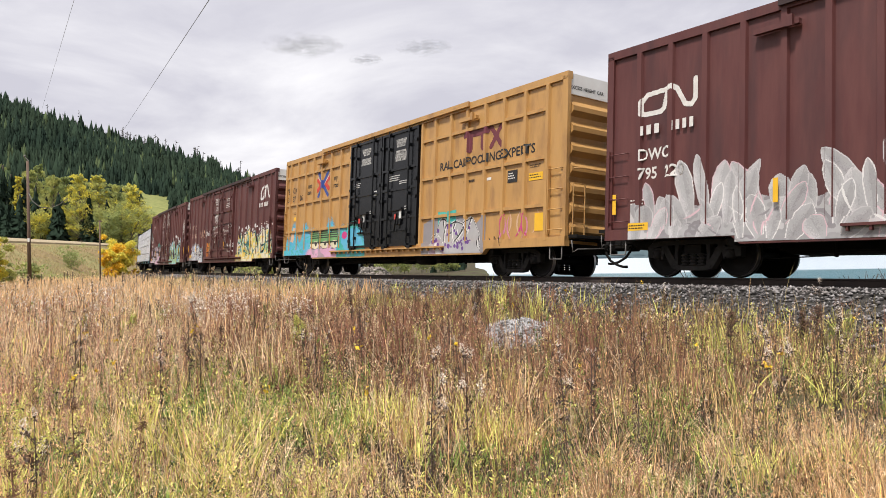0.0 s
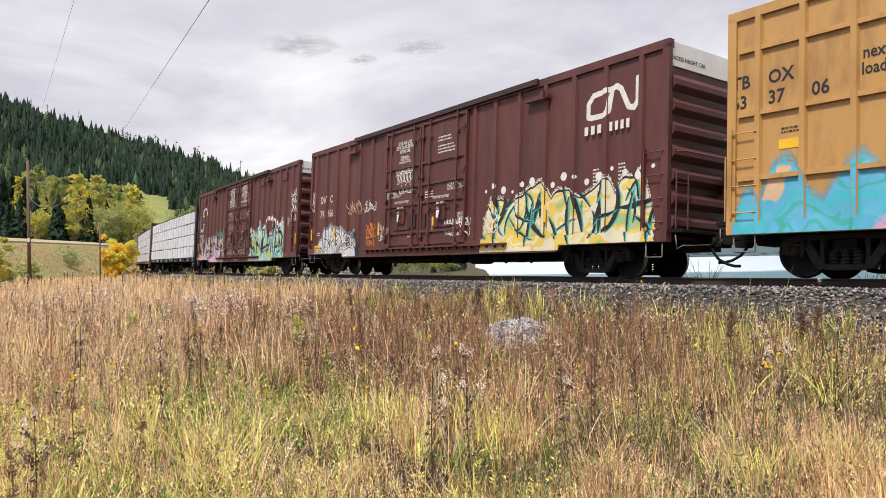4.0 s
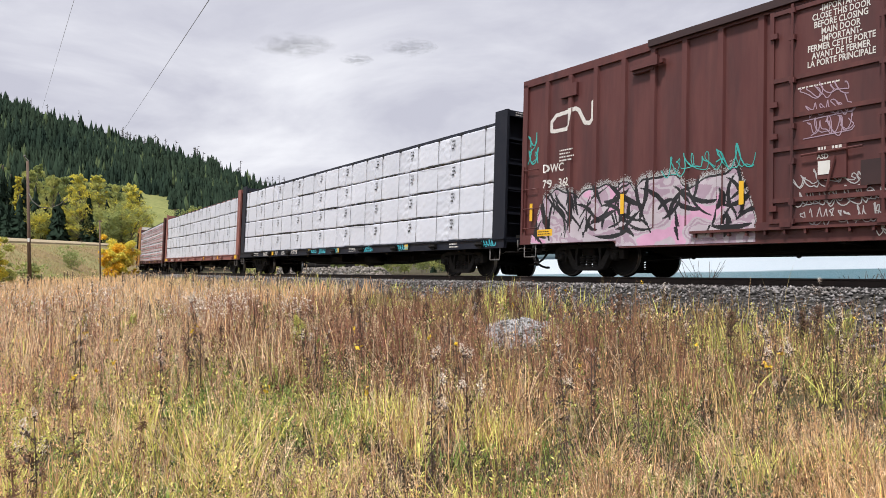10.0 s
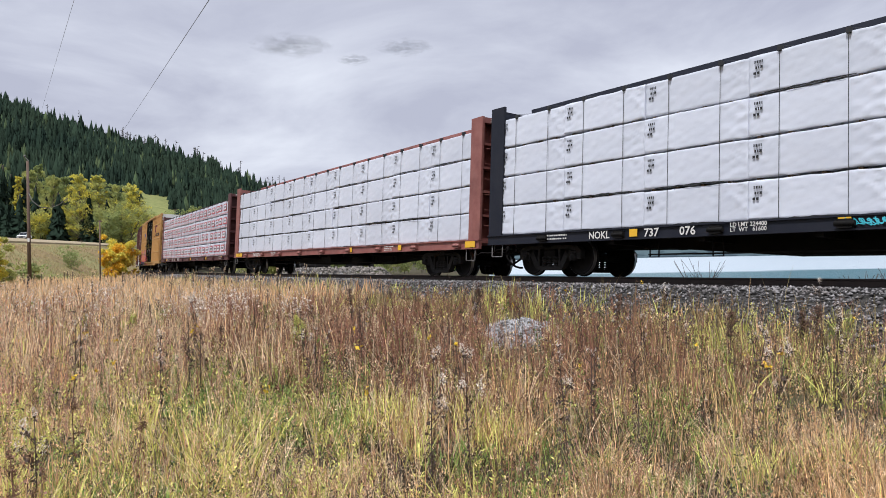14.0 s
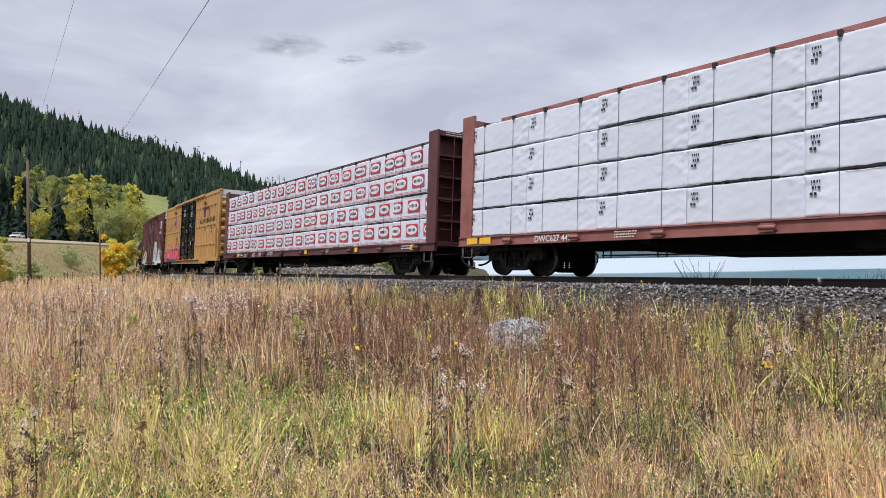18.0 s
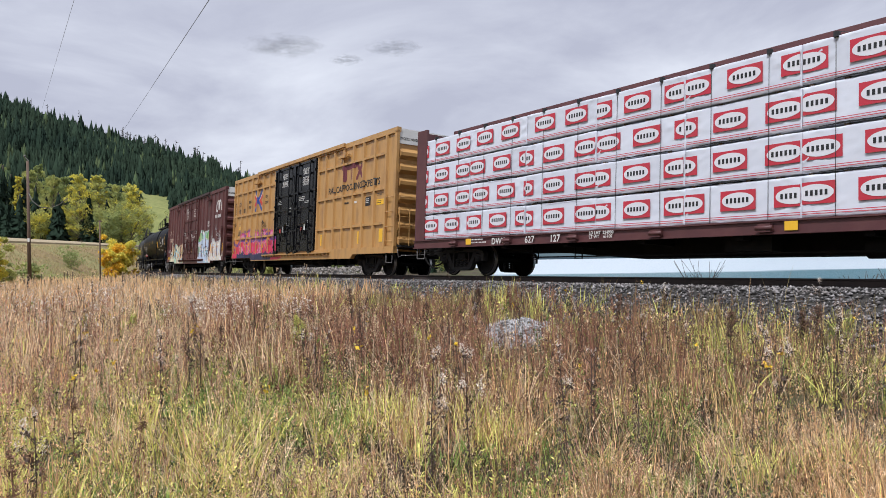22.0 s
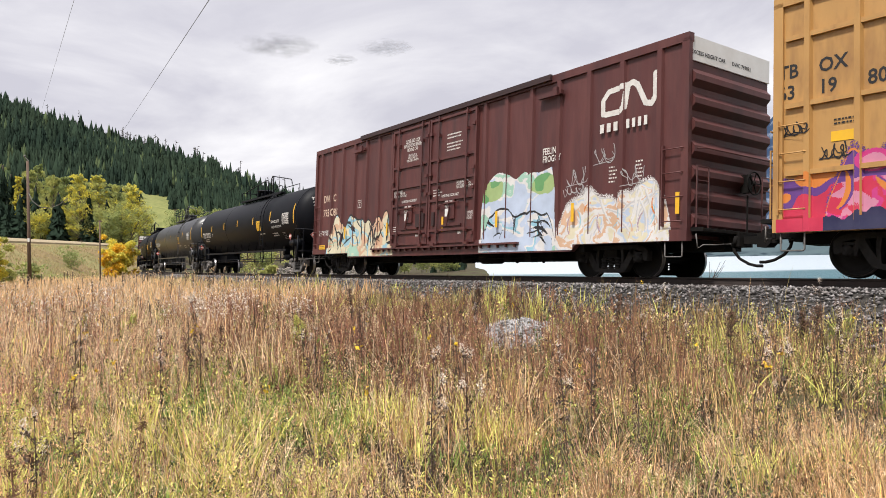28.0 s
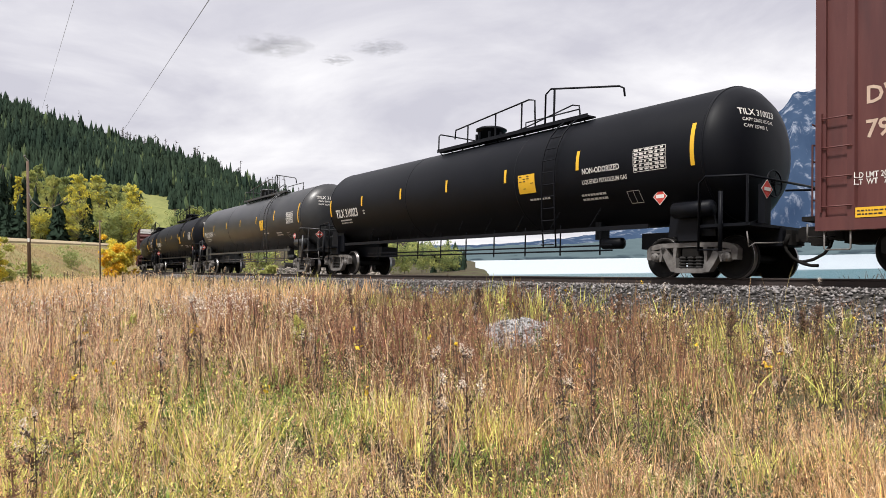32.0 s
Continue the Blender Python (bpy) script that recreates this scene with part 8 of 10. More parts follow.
    # yellow bands
    for x, z0, z1 in ((-8.75, 2.3, 2.95), (-6.05, 2.55, 2.92), (-3.2, 2.58, 2.95), (-0.4, 2.58, 2.95), (2.5, 2.58, 2.95), (5.3, 2.62, 3.1), (8.62, 2.35, 3.25)):
        bm = bmesh.new()
        curved_patch(bm, x - 0.05, x + 0.05, z0, z1)
        part("reflector", bm, YELLOW, car)
    bm = bmesh.new()
    curved_patch(bm, 3.05, 3.72, 2.22, 2.72, 0.010)
    part("warning_panel", bm, YELLOW, car, "yellow warning stencil panel")
    bm = bmesh.new()
    rnd = random.Random(3)
    for k in range(6):
        z = 2.66 - k * 0.065
        for j in range(4):
            x = 3.10 + j * 0.15
            if rnd.random() < 0.45:
                curved_patch(bm, x, x + 0.10, z, z + 0.018, 0.016, 1)
    tagged(part("small_print", bm, INK, car), kind="stuff")
    lettered = [("NON-ODORIZED", 5.45, 2.50, 0.19), ("LIQUEFIED PETROLEUM GAS", 5.42, 2.26, 0.14), ("TILX " + number, -8.3, 2.22, 0.44)]
    if not full:
        lettered = lettered[2:]
    for text, x, z, size in lettered:
        wrap_to_tank(lettering("lettering", text, x, z, size, WHITE_INK, car, -1.6, 0.8))
    bm = bmesh.new()
    for x, z, rows, w in ((-8.0, 2.08, 2, 0.9), (5.3, 1.98, 2, 0.8), (3.4, 2.02, 1, 0.7), (-6.0, 2.35, 2, 0.12)):
        for r in range(rows):
            u = x
            while u < x + w:
                q = rnd.uniform(0.04, 0.12)
                curved_patch(bm, u, u + q, z - r * 0.10, z - r * 0.10 + 0.05, 0.012, 1)
                u += q + 0.02
    for r in range(7):     # the data table
        curved_patch(bm, 7.05, 7.95, 2.88 - r * 0.085, 2.892 - r * 0.085, 0.012, 1)
        for j in range(6):
            u = 7.08 + j * 0.145
            if r < 6:
                curved_patch(bm, u, u + rnd.uniform(0.06, 0.12), 2.83 - r * 0.085, 2.87 - r * 0.085, 0.012, 1)
    for u in (7.05, 7.48, 7.72, 7.94):
        curved_patch(bm, u, u + 0.012, 2.37, 2.88, 0.012, 3)
    for u, v_, w_, h_ in ((6.72, 1.72, 0.36, 0.012), (6.72, 1.98, 0.36, 0.012)):
        curved_patch(bm, u, u + w_, v_, v_ + h_, 0.012, 1)
    for u in (6.72, 6.90, 7.07):
        curved_patch(bm, u, u + 0.012, 1.72, 1.98, 0.012, 2)
    tagged(part("small_print", bm, WHITE_INK, car), kind="stuff")
    # placard: red diamond
    bm = bmesh.new()
    y = on_tank(0, 1.85, 0.03).y
    for k, (r, m, o) in enumerate(((0.19, 0, 0.0), (0.17, 1, 0.004))):
        bm.faces.new([bm.verts.new(p) for p in ((7.62 - r, y - o, 1.80), (7.62, y - o, 1.80 - r), (7.62 + r, y - o, 1.80), (7.62, y - o, 1.80 + r))]).material_index = m
    v = [bm.verts.new((7.62 + x, y - 0.008, 1.80 + z)) for x, z in ((-0.11, -0.035), (0.11, -0.035), (0.11, 0.045), (-0.11, 0.045))]
    bm.faces.new(v).material_index = 0
    part("placard", bm, [WHITE, RED_INK], car, "red diamond hazard placard")
    # frame: stub sills, platforms, side runner pipes
    for s in (1, -1):
        bm = bmesh.new()
        box(bm, min(s * 6.4, s * 9.95), max(s * 6.4, s * 9.95), -0.36, 0.36, 0.70, 1.08)
        box(bm, min(s * 8.75, s * 9.9), max(s * 8.75, s * 9.9), -1.42, 1.42, 1.04, 1.10)
        bx = s * 8.6 - 0.30
        box(bm, bx - 0.25, bx + 0.25, -1.15, 1.15, 0.80, 1.55)
        for y in (-1.0, 1.0):
            extrude_outline(bm, [(bx - 0.6, 0.9), (bx + 0.6, 0.9), (bx + 0.5, 1.75), (bx - 0.5, 1.75)], y - 0.03, y + 0.03)
        bmesh.ops.recalc_face_normals(bm, faces=bm.faces[:])
        st = part("stub_sill", bm, mat, car)
        bm = bmesh.new()
        x = s * 9.85
        rod(bm, [(s * 8.8, -1.47, 0.55), (s * 8.8, -1.47, 1.95), (s * 8.95, -1.47, 2.08), (x, -1.42, 2.02), (x, 1.42, 2.02), (s * 8.95, 1.47, 2.08)], 0.026, 6)
        bar(bm, (x, -1.42, 1.1), (x, -1.42, 2.02), 0.026, 6)
        bar(bm, (x, 1.42, 1.1), (x, 1.42, 2.02), 0.026, 6)
        bar(bm, (s * 9.3, -1.47, 0.55), (s * 9.3, -1.47, 1.75), 0.045, 8)
        rod(bm, [(s * 8.8, -1.47, 0.58), (s * 9.3, -1.47, 0.58)], 0.02, 5)
        part("end_rail", bm, mat, st)
        if s > 0:
            bm = bmesh.new()
            lathe(bm, [(-0.5, 0.04), (-0.46, 0.17), (0.46, 0.17), (0.5, 0.04)], "x", 16, at=(8.5, -1.25, 1.45))
            part("air_reservoir", bm, mat, st)
            bm = bmesh.new()
            brake_wheel(bm, 9.82, -0.45, 1.95, 0.27)
            box(bm, 9.6, 9.75, -0.65, -0.45, 1.1, 1.95)
            part("hand_brake", bm, mat, st)
            tilt = Euler((radians(74), 0, radians(76))).to_matrix().to_4x4()
            for text, size, yy, zz in (("TILX " + number, 0.20, -0.88, 3.42), ("CAPY 23670 US GAL", 0.105, -0.82, 3.28), ("CAPY 127400  L", 0.105, -0.82, 3.14)):
                put_on_head(lettering("lettering", text, 0, 0, size, WHITE_INK, car, m=Matrix.Translation((TANK_H + 0.5, yy, zz)) @ tilt))
            bm = bmesh.new()
            for r_, m_, o_ in ((0.20, 0, 0.0), (0.18, 1, 0.005)):
                bm.faces.new([bm.verts.new((9.97 + o_, -0.95 + a_, 1.78 + b_)) for a_, b_ in ((-r_, 0), (0, -r_), (r_, 0), (0, r_))]).material_index = m_
            bm.faces.new([bm.verts.new((9.982, -0.95 + a_, 1.78 + b_)) for a_, b_ in ((-0.11, -0.035), (0.11, -0.035), (0.11, 0.035), (-0.11, 0.035))]).material_index = 0
            part("placard", bm, [WHITE, RED_INK], st, "red diamond hazard placard on the end rail")
            bm = bmesh.new()
            box(bm, 9.90, 9.965, -1.0, -0.9, 1.1, 1.95)
            part("placard_holder", bm, mat, st)
    bm = bmesh.new()
    box(bm, -7.6, 7.4, -1.36, -1.30, 1.10, 1.20)
    for z, a, b in ((0.66, -6.4, 6.0), (0.78, -6.4, 6.0)):
        bar(bm, (a, -0.95, z), (b, -0.95, z), 0.022, 6)
    for x in np.arange(-5.6, 6.0, 1.4):
        bar(bm, (x, -0.95, 0.55), (x, -0.95, 1.35), 0.022, 5)
        bar(bm, (x, -1.33, 1.2), (x + 0.45, -1.42, 1.62), 0.014, 5)
    lathe(bm, [(-0.35, 0.04), (-0.3, 0.14), (0.3, 0.14), (0.35, 0.04)], "x", 14, at=(5.7, -0.6, 0.85))
    box(bm, 5.2, 5.4, -0.7, -0.4, 0.95, 1.4)
    part("brake_rigging", bm, mat, car)
    running_gear(car, 8.6, 10.42, dusty=True, off=-0.30)
    return car


TANKS = [("glossy black tank car with yellow reflector bars and roof railing", TANKBLACK, "310023", True), ("grey-black dusty tank car with a yellow stencil panel", GREYTANK, "310094", False), ("dull black tank car with a railed roof walkway", TANKBLACK, "310057", False), ("dull black tank car near the end of the train", TANKBLACK, "310057", False)]
for k, (label, m, number, full) in enumerate(TANKS):
    place_car(tank_car(label, m, number, full), -84.6 - 20.9 * k, 7.8)

car, dep = boxcar("red", "brown boxcar closing the visible end of the train", "EXCESS HEIGHT CAR")
place_car(car, -84.6 - 20.9 * 4 + 0.2, 6.9)

for ob in (*GEAR.values(), DUSTY, *BUNDLES, *TORN, STAMP, *PRINTS, STRAP_OB):
    bpy.data.objects.remove(ob)
# ---------------------------------------------------------------- weeds and grass of the field
STRAW = make("straw_grass", (0.91, 0.60, 0.30), 0.8, second=(0.72, 0.44, 0.22), scale=0.8, amount=0.8, island=0.5, spec=0.2, translucent=0.10)
PALE = make("bleached_grass", (0.945, 0.735, 0.485), 0.8, second=(0.87, 0.595, 0.345), scale=0.8, amount=0.8, island=0.35, spec=0.2, translucent=0.10)
GREEN = make("green_grass", (0.24, 0.33, 0.08), 0.7, second=(0.36, 0.43, 0.11), scale=0.8, amount=0.8, island=0.45, spec=0.25, translucent=0.3)
OLIVE = make("olive_grass", (0.37, 0.28, 0.13), 0.8, second=(0.22, 0.165, 0.08), scale=0.8, amount=0.8, island=0.5, spec=0.2, translucent=0.2)
RUSSET = make("russet_weed", (0.25, 0.115, 0.075), 0.85, second=(0.40, 0.22, 0.135), scale=0.8, amount=0.8, island=0.5, spec=0.15, translucent=0.12)
DARKWEED = make("dark_dry_weed", (0.075, 0.055, 0.046), 0.85, second=(0.13, 0.095, 0.075), scale=0.8, amount=0.8, island=0.4, spec=0.15)
THATCH = make("dark_thatch", (0.050, 0.037, 0.022), 0.9, second=(0.10, 0.072, 0.038), scale=0.8, amount=0.8, island=0.5, spec=0.1)
FLUFF = make("seed_fluff", (0.92, 0.82, 0.72), 0.95, second=(0.74, 0.61, 0.51), scale=4, amount=0.6, island=0.3, spec=0.1, translucent=0.3)
LIME = make("yellow_green_grass", (0.80, 0.73, 0.21), 0.8, second=(0.56, 0.56, 0.15), scale=0.8, amount=0.8, island=0.4, spec=0.2, translucent=0.10)
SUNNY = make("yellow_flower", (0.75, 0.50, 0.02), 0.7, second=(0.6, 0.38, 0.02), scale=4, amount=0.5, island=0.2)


def scatter(n, near=3.4, far=27.0, power=0.8, wide=0.74):
    """Points of the field, clear of the ballast."""
    b = rng.uniform(-wide, wide, n)
    y = near * (far / near) ** (rng.random(n) ** power)
    x = b * y
    d, s = near_line(x, y)
    keep = d > 2.75 + 0.7 * rng.random(n) - 0.45 * smooth(0.25, 0.0, b)
    return x[keep], y[keep], d[keep]


def far_scatter(n):
    """Points of the field towards the far bend."""
    b = rng.uniform(-0.72, -0.05, n)
    y = rng.uniform(22, 75, n) ** 1.0
    x = b * y
    d, s = near_line(x, y)
    keep = d > 3.0
    return x[keep], y[keep], d[keep]


def verge(n):
    """Points along the foot of the ballast."""
    s = rng.uniform(-34, 24, n)
    d = 2.35 + 2.6 * rng.random(n) ** 0.8
    hd = HEAD0 + BEND * s + BEND2 * s * s
    return np.interp(s, _S, _X) + d * np.sin(hd), np.interp(s, _S, _Y) - d * np.cos(hd), d


def blades(x, y, h, w, lean, curl, towards=None):
    """Tapered, bent ribbons in four lengths."""
    n = len(x)
    z = land_z(x, y) - 0.03
    a = rng.uniform(0, 6.28, n) if towards is None else towards
    f = rng.normal(size=n) * 0.9
    fx, fy = np.cos(f) * w / 2, np.sin(f) * w / 2
    pts = []
    for u, ww in ((0.0, 1.0), (0.4, 0.95), (0.75, 0.7)):
        o = lean * u + curl * u * u
        cx, cy, cz = x + np.cos(a) * o * h, y + np.sin(a) * o * h, z + h * u * (1 - 0.25 * (lean + curl) ** 2 * u)
        pts += [np.stack((cx - fx * ww, cy - fy * ww, cz), -1), np.stack((cx + fx * ww, cy + fy * ww, cz), -1)]
    o = lean + curl
    pts.append(np.stack((x + np.cos(a) * o * h, y + np.sin(a) * o * h, z + h * (1 - 0.25 * o ** 2)), -1))
    v = np.stack(pts, 1).reshape(-1, 3)
    i = np.arange(n)[:, None] * 7
    q = np.concatenate((i + [0, 1, 3, 2], i + [2, 3, 5, 4]), 0)
    t = i + [4, 5, 6]
    P = np.stack(pts, 1)
    return v, q, t, P[:, 6], (P[:, 4] + P[:, 5]) / 2


def tufts(p, size, per, mat, name, label, up=0.0, long=2.4, flake=1.0):
    """Small pointed flakes about points: seed heads, dry leaves, fluff."""
    n = len(p) * per
    c = np.repeat(p, per, 0) + rng.normal(size=(n, 3)) * np.repeat(size, per)[:, None] * np.array([0.5, 0.5, 0.5 + up])
    g = rng.normal(size=(n, 3)) + np.array([0, 0, up])
    g /= np.linalg.norm(g, axis=1)[:, None]
    e = np.cross(g, rng.normal(size=(n, 3)))
    e /= np.linalg.norm(e, axis=1)[:, None] + 1e-9
    s = (flake * np.repeat(size, per) * rng.uniform(0.5, 1.1, n))[:, None]
    v = np.stack((c - e * s / long, c + e * s / long, c + g * s * 1.2), 1).reshape(-1, 3)
    return bulk(name, v, tris=np.arange(n * 3).reshape(-1, 3), mats=[mat], label=label)


def patch(x, y, seed, size=2.2):
    return rough(x / size, y / size, seed, 3)


def spot(x, y, b0, bw, y0, yw):
    """A soft patch about one bearing and depth (depth as a logarithm)."""
    return np.exp(-(((x / y - b0) / bw) ** 2 + (np.log(y / y0) / yw) ** 2))


LEFTNESS = lambda x, y: 1 / (1 + np.exp((x / np.maximum(y, 2) + 0.22) * 9))
BROWN_BELT = lambda x, y: np.clip(spot(x, y, -0.02, 0.24, 10.5, 0.42) + 0.35 * spot(x, y, -0.10, 0.16, 15, 0.4) + 0.55 * spot(x, y, 0.25, 0.18, 8.5, 0.35) + 0.6 * spot(x, y, 0.02, 0.20, 18.5, 0.28), 0, 1)


def grow(name, clumps, per, mat, label, hmin, hmax, wid, want, gap=0.09, lean=0.16, curl=0.16, power=0.8, heads=None, open_=True, at=None):
    """Grass of one kind in clumps, where want(x, y, d) (0 to 1) asks for it."""
    x, y, d = scatter(clumps, power=power) if at is None else at(clumps)
    bare = smooth(0.52, 0.60, patch(x, y, 91, 0.6)) * 0.85 + LEAFY(x, y) * 0.75 if open_ else 0.0
    keep = rng.random(len(x)) < want(x, y, d) * (1 - np.clip(bare, 0, 1))
    x, y, d = x[keep], y[keep], d[keep]
    tall = rng.uniform(0.6, 1.3, len(x)) * (0.7 + 0.3 * smooth(3.0, 7.0, d)) * (0.55 + 0.9 * smooth(0.3, 0.7, patch(x, y, 77, 0.7))) * (0.50 + 0.42 * smooth(3.6, 11, y) if at is None else 1.0)
    count = rng.integers(max(1, per // 3), per * 2, len(x))
    i = np.repeat(np.arange(len(x)), count)
    n = len(i)
    out = rng.uniform(0, 6.28, n)
    off = np.abs(rng.normal(size=n)) * gap * np.clip(y[i] / 7, 0.8, 2.0)
    bx, by = x[i] + np.cos(out) * off, y[i] + np.sin(out) * off
    heap = (((bx - 1.40) / 0.72) ** 2 + ((by - 14.4) / 1.2) ** 2 < 1) | ((np.abs(bx - by * 0.0965) < 0.50) & (np.abs(by - 12.3) < 2.0))
    sel = ~(heap & (rng.random(n) < 0.90))
    i, bx, by, out = i[sel], bx[sel], by[sel], out[sel]
    n = len(i)
    h = rng.uniform(hmin, hmax, n) * tall[i]
    w = wid * rng.uniform(0.6, 1.4, n) * np.clip(by / 6, 0.8, 2.8)
    v, q, t, tip, neck = blades(bx, by, h, w, rng.uniform(0.0, lean, n), rng.uniform(0, curl, n), out + rng.normal(size=n) * 0.6)
    bulk(name, v, quads=q, tris=t, mats=[mat], label=label)
    if heads:
        hm, frac, size, each, hname, hlabel = heads
        sel = rng.random(n) < frac
        along = np.repeat(rng.uniform(0.25, 1.05, (3, sel.sum())), 1, 0)[:, :, None]
        p = (neck[sel][None] * (1 - along) + tip[sel][None] * along).reshape(-1, 3)
        tufts(p, np.tile(size * 0.8 * rng.uniform(0.7, 1.3, sel.sum()) * np.clip(by[sel] / 7, 0.8, 2.0), 3), max(2, each // 3), hm, hname, hlabel, up=1.3, long=4.5)


LEAFY = lambda x, y: np.clip(spot(x, y, -0.52, 0.10, 4.4, 0.22) + spot(x, y, -0.29, 0.09, 5.8, 0.2) + spot(x, y, 0.10, 0.06, 4.3, 0.16) + 0.8 * spot(x, y, -0.14, 0.05, 6.5, 0.14), 0, 1)
grow("dead_thatch", 7500, 6, THATCH, "matted dark brown and olive undergrowth", 0.10, 0.36, 0.006, lambda x, y, d: 0.8 + 0 * x, gap=0.13, lean=0.6, curl=0.5, power=0.85, open_=False)
grow("olive_grass", 3800, 4, OLIVE, "olive and brown grass", 0.22, 0.52, 0.0055, lambda x, y, d: (0.30 + 0.45 * smooth(0.4, 0.6, patch(x, y, 4))) * (1 - 0.5 * BROWN_BELT(x, y)), curl=0.5, open_=False)
grow("straw_grass", 5000, 5, STRAW, "dry straw-coloured grass", 0.26, 0.66, 0.0040, lambda x, y, d: (0.12 + 0.8 * smooth(0.44, 0.56, patch(x, y, 1, 0.9))) * (1 - 0.85 * BROWN_BELT(x, y)), heads=(STRAW, 0.25, 0.018, 6, "grass_heads", "feathery straw-coloured grass heads"))
grow("bleached_grass", 4200, 6, PALE, "pale bleached grass stalks", 0.24, 0.56, 0.0042, lambda x, y, d: np.clip((0.04 + 0.45 * smooth(0.48, 0.58, patch(x, y, 2, 0.8)) + 0.35 * LEFTNESS(x, y)) * (1 - 0.7 * BROWN_BELT(x, y)) * smooth(18, 5, y) + 0.95 * spot(x, y, -0.20, 0.17, 4.0, 0.22), 0, 1), curl=0.55, heads=(PALE, 0.55, 0.016, 8, "pale_grass_heads", "pale feathery grass heads"))
grow("bent_grass", 3000, 6, PALE, "bent and broken pale grass", 0.18, 0.42, 0.0042, lambda x, y, d: 0.55 * smooth(20, 7, y), gap=0.13, lean=0.7, curl=0.9)
grow("green_grass", 5000, 7, GREEN, "fresh green grass among the straw", 0.16, 0.42, 0.0065, lambda x, y, d: np.clip(0.03 + 0.55 * smooth(0.52, 0.60, patch(x, y, 3, 1.0)) + 0.5 * smooth(7.0, 3.6, d) * smooth(-0.15, 0.2, x / y) + 0.5 * LEAFY(x, y), 0, 1), curl=0.5, lean=0.3, open_=False)
grow("yellow_green_grass", 4200, 6, LIME, "yellow-green grass tufts", 0.22, 0.56, 0.0070, lambda x, y, d: np.clip(0.8 * LEFTNESS(x, y) * smooth(14, 5, y) * smooth(0.36, 0.5, patch(x, y, 14, 0.8)) + 0.55 * smooth(0.52, 0.60, patch(x, y, 15, 1.1)) + 0.7 * spot(x, y, 0.45, 0.13, 13, 0.25), 0, 1) * (1 - 0.6 * BROWN_BELT(x, y)), lean=0.22, curl=0.45)
grow("broad_leaves", 1300, 6, GREEN, "broad green leaves low in the grass", 0.14, 0.34, 0.024, lambda x, y, d: np.clip(LEAFY(x, y) + 0.04, 0, 1), gap=0.06, lean=0.5, curl=0.4, open_=False)
grow("lime_leaves", 1000, 6, LIME, "broad yellow-green leaves low in the grass", 0.16, 0.38, 0.020, lambda x, y, d: np.clip(0.7 * LEFTNESS(x, y) * smooth(8, 4, y) + 0.6 * LEAFY(x, y), 0, 1), gap=0.06, lean=0.5, curl=0.4, open_=False)
grow("verge_grass", 2600, 7, OLIVE, "rank olive grass along the ballast", 0.40, 0.70, 0.005, lambda x, y, d: smooth(2.2, 3.0, d) * (0.30 + 0.6 * smooth(0.42, 0.55, patch(x, y, 41, 1.3))), curl=0.3, at=verge, open_=False)
grow("verge_green", 2600, 7, LIME, "rank yellow-green grass along the ballast", 0.35, 0.66, 0.005, lambda x, y, d: smooth(2.2, 3.0, d) * (0.1 + 0.7 * smooth(0.44, 0.56, patch(x, y, 42, 1.3))), curl=0.3, at=verge, open_=False)
grow("russet_stalks", 9500, 5, RUSSET, "russet dry weed stalks", 0.38, 0.80, 0.0045, lambda x, y, d: np.clip(0.08 + 0.28 * smooth(0.45, 0.62, patch(x, y, 5, 2.6)) + 0.75 * BROWN_BELT(x, y), 0, 1) * (0.3 + 0.7 * smooth(5, 9.5, y)), lean=0.12, curl=0.1, power=0.75, heads=(RUSSET, 0.30, 0.024, 6, "russet_seed_heads", "russet dock seed heads"))
grow("dark_stalks", 3600, 4, DARKWEED, "dark brown withered stalks", 0.30, 0.75, 0.0045, lambda x, y, d: (0.35 + 0.6 * BROWN_BELT(x, y)) * (0.3 + 0.7 * smooth(5, 9.5, y)), lean=0.15, curl=0.1)
grow("lone_stalks", 2200, 1, STRAW, "single tall straw stalks", 0.45, 0.85, 0.005, lambda x, y, d: 0.5 * (1 - 0.6 * BROWN_BELT(x, y)), lean=0.14, curl=0.12, heads=(PALE, 0.7, 0.016, 8, "lone_heads", "pale heads of single tall stalks"), open_=False)

# the nearest strip, low and tousled
NEARBY = lambda y: smooth(8.6, 5.4, y)
grow("near_pale_grass", 8600, 7, PALE, "low tousled pale grass", 0.24, 0.54, 0.0045, lambda x, y, d: NEARBY(y) * np.clip(0.06 + 0.30 * smooth(0.44, 0.56, patch(x, y, 71, 0.6)) + 0.25 * LEFTNESS(x, y) + 0.8 * spot(x, y, -0.20, 0.15, 4.0, 0.25), 0, 1), gap=0.06, lean=0.35, curl=0.8, power=1.55, heads=(PALE, 0.6, 0.014, 7, "near_pale_heads", "pale feathery heads of low grass"))
grow("near_straw_grass", 6400, 7, STRAW, "low tousled straw grass", 0.22, 0.52, 0.0045, lambda x, y, d: NEARBY(y) * (0.12 + 0.5 * smooth(0.44, 0.56, patch(x, y, 72, 0.6))), gap=0.06, lean=0.3, curl=0.7, power=1.55)
grow("near_lime_grass", 7800, 7, LIME, "low yellow-green grass", 0.24, 0.52, 0.010, lambda x, y, d: NEARBY(y) * np.clip(0.02 + 1.2 * LEFTNESS(x, y) + 0.25 * smooth(0.5, 0.6, patch(x, y, 73, 0.6)), 0, 1), gap=0.06, lean=0.3, curl=0.6, power=1.55)

